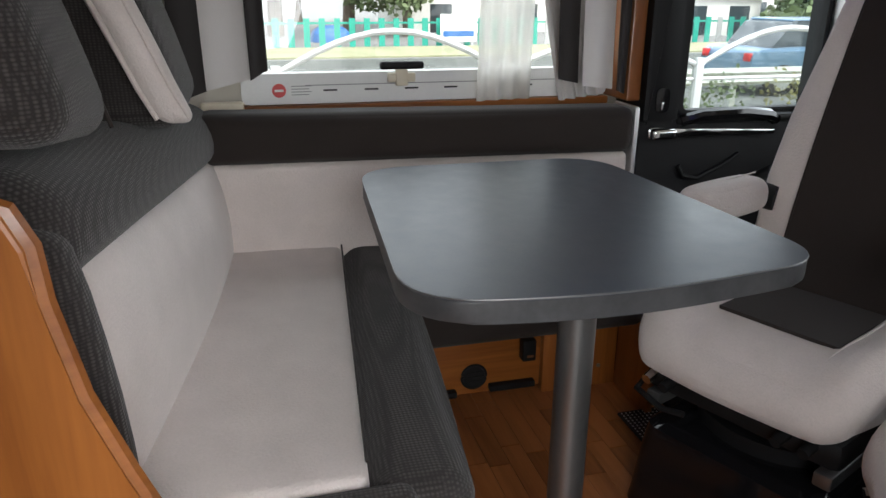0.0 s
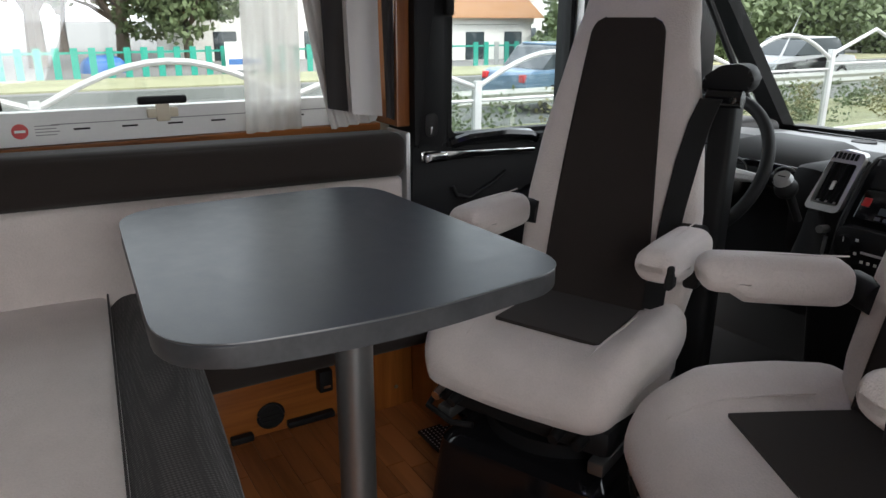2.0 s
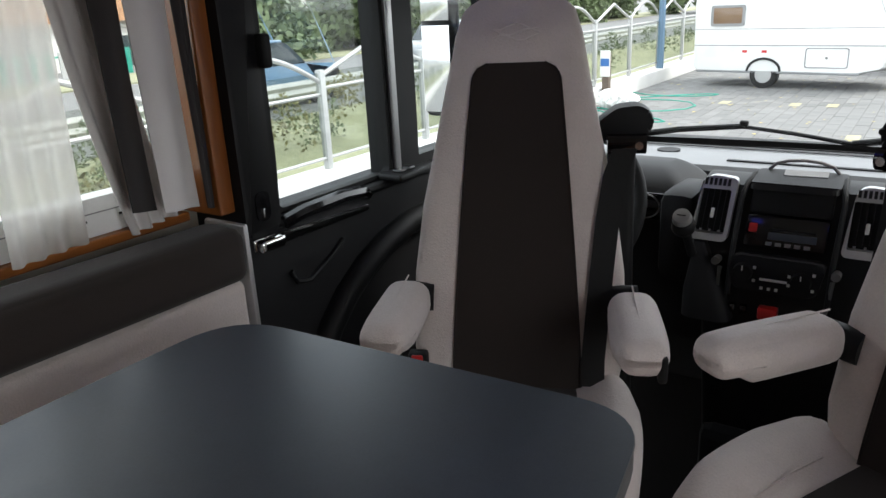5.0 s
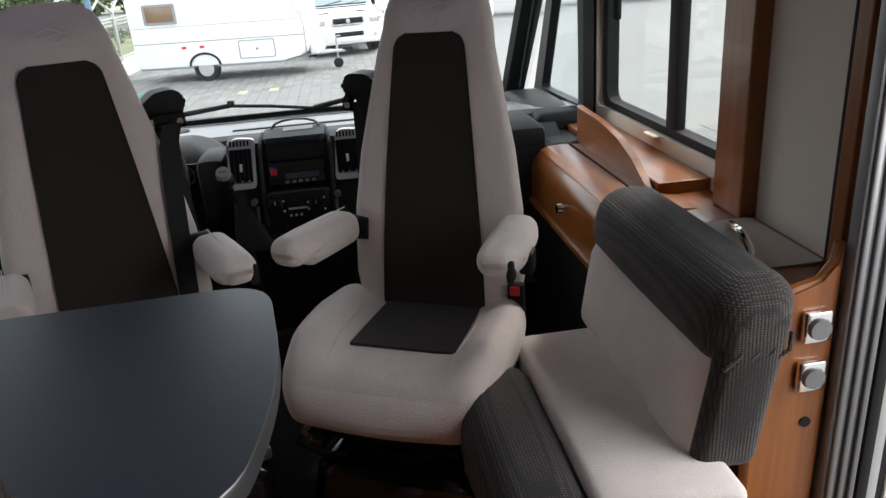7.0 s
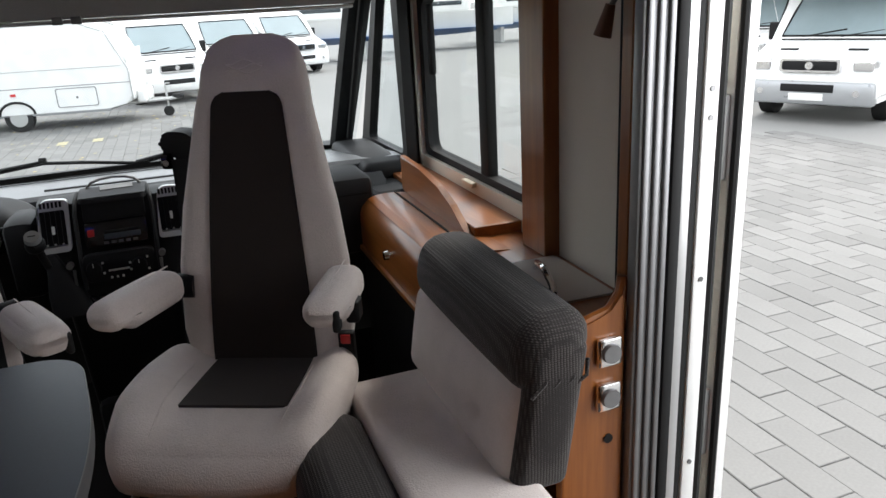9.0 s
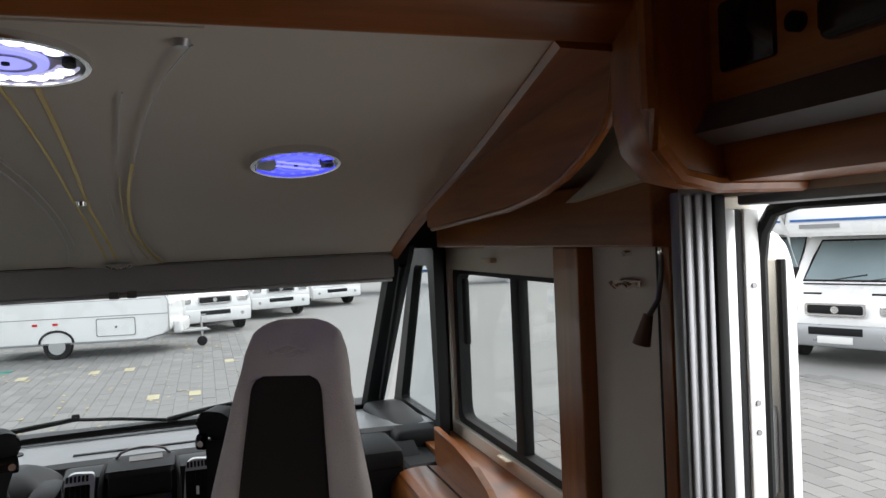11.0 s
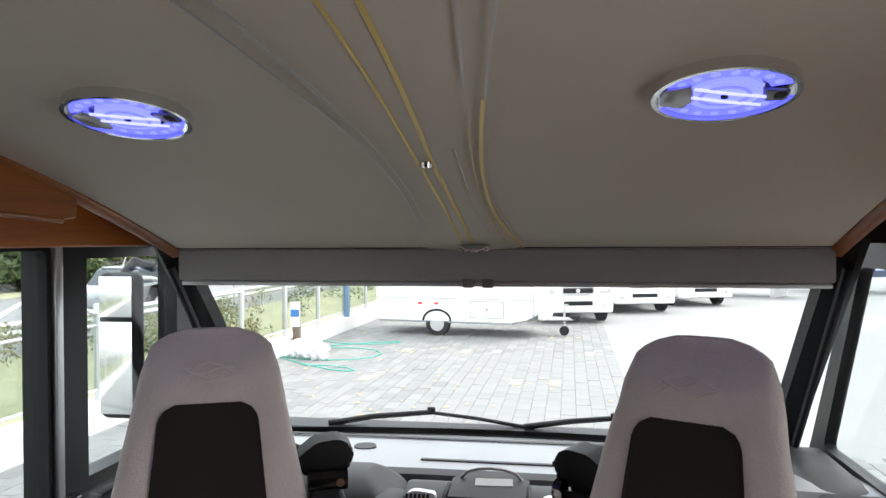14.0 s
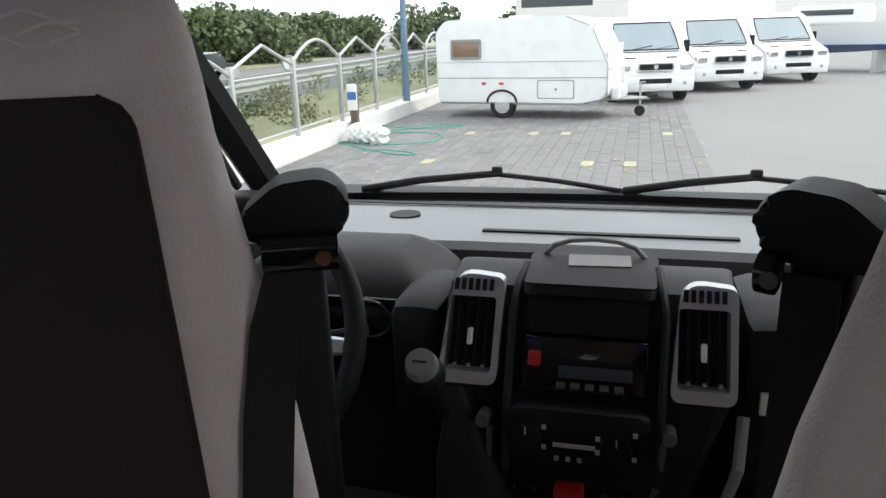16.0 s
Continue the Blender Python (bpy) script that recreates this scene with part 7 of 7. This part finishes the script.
trees = [(-32, -1.5, 3.6, 8.5, LEAF_DRY), (-34, 1.2, 3.6, 9.0, LEAF), (-35, 4.6, 3.4, 7.6, LEAF_DRY), (-39, -6.0, 4, 9, LEAF), (-44, 8.5, 3.2, 6.6, LEAF), (-31, -6, 3.4, 8, LEAF_DRY), (-33, 7.0, 2.6, 5.2, LEAF), (-46, 3.0, 5, 9.5, LEAF)]
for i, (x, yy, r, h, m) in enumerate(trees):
    blob_plant("tree", (x, yy, SUNK_Z), r, h, "broad-leaved tree with bare grey limbs behind the fence", "tree", m, 10 + i, True, 5200, "trees across the road")
for i, (x, yy, r, h) in enumerate([(-25 - 2.5 * (q % 2), 22 + 4.2 * q, 3.3, 3.1 + 0.5 * ((q * 7) % 3) / 2) for q in range(11)] + [(-28, 33, 2.6, 3.0), (-27, 40, 3.0, 3.3), (-26, 47, 2.9, 3.5), (-30, 54, 3.4, 3.7), (-34, 62, 3.5, 3.9), (-24, 60, 3.2, 3.3), (-20, 72, 4, 3.4), (-12, 90, 5, 3.5)]):
    blob_plant("tree", (x, yy, GZ), r, h, "rounded dense green bush tree across the road", "tree", LEAF, 40 + i, False, 4200, "rounded trees")
rg5 = random.Random(9)
for i in range(26):
    x, yy = rg5.uniform(-9.5, -6.3), rg5.uniform(2, 32)
    blob_plant("bush", (x, yy, GZ + 0.04), rg5.uniform(0.4, 0.8), rg5.uniform(0.5, 1.0), "low scrubby bush on the verge", "bush", LEAF if i % 3 else LEAF_DRY, 70 + i, False, 420, "verge bushes")

# ---- pieces: floor strips and pavers ----
floor_strips()


def pavers(x0, x1, y0, y1, near, parent, seed):
    """Rows of blocks in running bond; those of the nearest stretch are single parts."""
    rg = random.Random(seed)
    L, W, gap = 0.40, 0.20, 0.004
    shapes = []
    for v in range(4):
        bm = box(-W / 2 + gap / 2, W / 2 - gap / 2, -L / 2 + gap / 2, L / 2 - gap / 2, -0.03, 0.0, 0.004, seg=1)
        me = bpy.data.meshes.new("paver")
        bm.to_mesh(me)
        bm.free()
        me.materials.append(PAVER)
        shapes.append(me)
    verts, faces = [], []
    nx, ny = int((x1 - x0) / W), int((y1 - y0) / L)
    for i in range(nx):
        for j in range(ny):
            x, y = x0 + (i + 0.5) * W, y0 + (j + 0.5 + 0.5 * (i % 2)) * L
            z = GZ + 0.004 + rg.uniform(-0.003, 0.003)
            if near[0] < x < near[1] and near[2] < y < near[3]:
                o = new("paver", shapes[rg.randrange(4)])
                o.location = (x, y, z)
                o.parent = parent
                continue
            b = len(verts)
            hx, hy = W / 2 - gap / 2, L / 2 - gap / 2
            for dz, k in ((-0.03, 1.0), (-0.006, 1.0), (0, 0.975)):
                verts += [(x - hx * k, y - hy * k, z + dz), (x + hx * k, y - hy * k, z + dz), (x + hx * k, y + hy * k, z + dz), (x - hx * k, y + hy * k, z + dz)]
            for r in (0, 4):
                for a in range(4):
                    faces.append((b + r + a, b + r + (a + 1) % 4, b + r + 4 + (a + 1) % 4, b + r + 4 + a))
            faces.append((b + 8, b + 9, b + 10, b + 11))
    me = bpy.data.meshes.new("paver_field")
    me.from_pydata(verts, [], faces)
    me.materials.append(PAVER_FIELD)
    o = new("paver_field", me)
    o.parent = parent
    tagged(o, "", "", "", "stuff")


PAVER_FIELD = mat("concrete_paver_field", (0.165, 0.163, 0.157), 0.85, var=0.16, scale=1.2, fine=60, bump=0.5)
nt = PAVER_FIELD.node_tree
geo, rr_, mul_ = nt.nodes.new("ShaderNodeNewGeometry"), nt.nodes.new("ShaderNodeMapRange"), nt.nodes.new("ShaderNodeVectorMath")
rr_.inputs[3].default_value, rr_.inputs[4].default_value = 0.86, 1.14
mul_.operation = "SCALE"
old_ = nt.nodes["Principled BSDF"].inputs["Base Color"].links[0].from_socket
nt.links.new(geo.outputs["Random Per Island"], rr_.inputs[0])
nt.links.new(old_, mul_.inputs[0])
nt.links.new(rr_.outputs[0], mul_.inputs["Scale"])
nt.links.new(mul_.outputs[0], nt.nodes["Principled BSDF"].inputs["Base Color"])
ground_ob = bpy.data.objects["ground"]
pavers(-5.3, 1.3, 4.0, 26.0, (-1.6, 1.3, 7.0, 14.5), ground_ob, 1)
pavers(1.6, 9.0, -3.0, 8.0, (1.8, 4.0, 0.4, 5.2), ground_ob, 2)

# fallen leaves and faded yellow marks on the yard
rg6 = random.Random(21)
verts, faces = [], []
for i in range(260):
    x, y, s, a = rg6.uniform(-5.2, 1.2), rg6.uniform(5, 20), rg6.uniform(0.02, 0.05), rg6.uniform(0, 6.28)
    b = len(verts)
    for k in range(4):
        verts.append((x + s * math.cos(a + k * 1.57) * (1 if k % 2 else 0.6), y + s * math.sin(a + k * 1.57), GZ + 0.014 + 0.01 * rg6.random()))
    faces.append((b, b + 1, b + 2, b + 3))
me = bpy.data.meshes.new("fallen_leaf_litter")
me.from_pydata(verts, [], faces)
me.materials.append(mat("dry_leaf", (0.42, 0.33, 0.12), 0.8, var=0.3))
tagged(new("fallen_leaf_litter", me), "scattered dry yellow leaves on the paved yard", "leaves", "", "stuff")
bm = bmesh.new()
for i in range(7):
    for j in range(3):
        if rg6.random() < 0.7:
            box(-3.2 + i * 0.62, -3.2 + i * 0.62 + 0.18, 8.2 + j * 3.1, 8.2 + j * 3.1 + 0.38, GZ + 0.008, GZ + 0.0105, bm=bm)
tagged(part("yellow_mark", bm, mat("faded_yellow_paint", (0.36, 0.33, 0.21), 0.85, var=0.35, scale=12), None, "", False), "faded yellow painted marks on the pavers", "marking", "", "stuff")
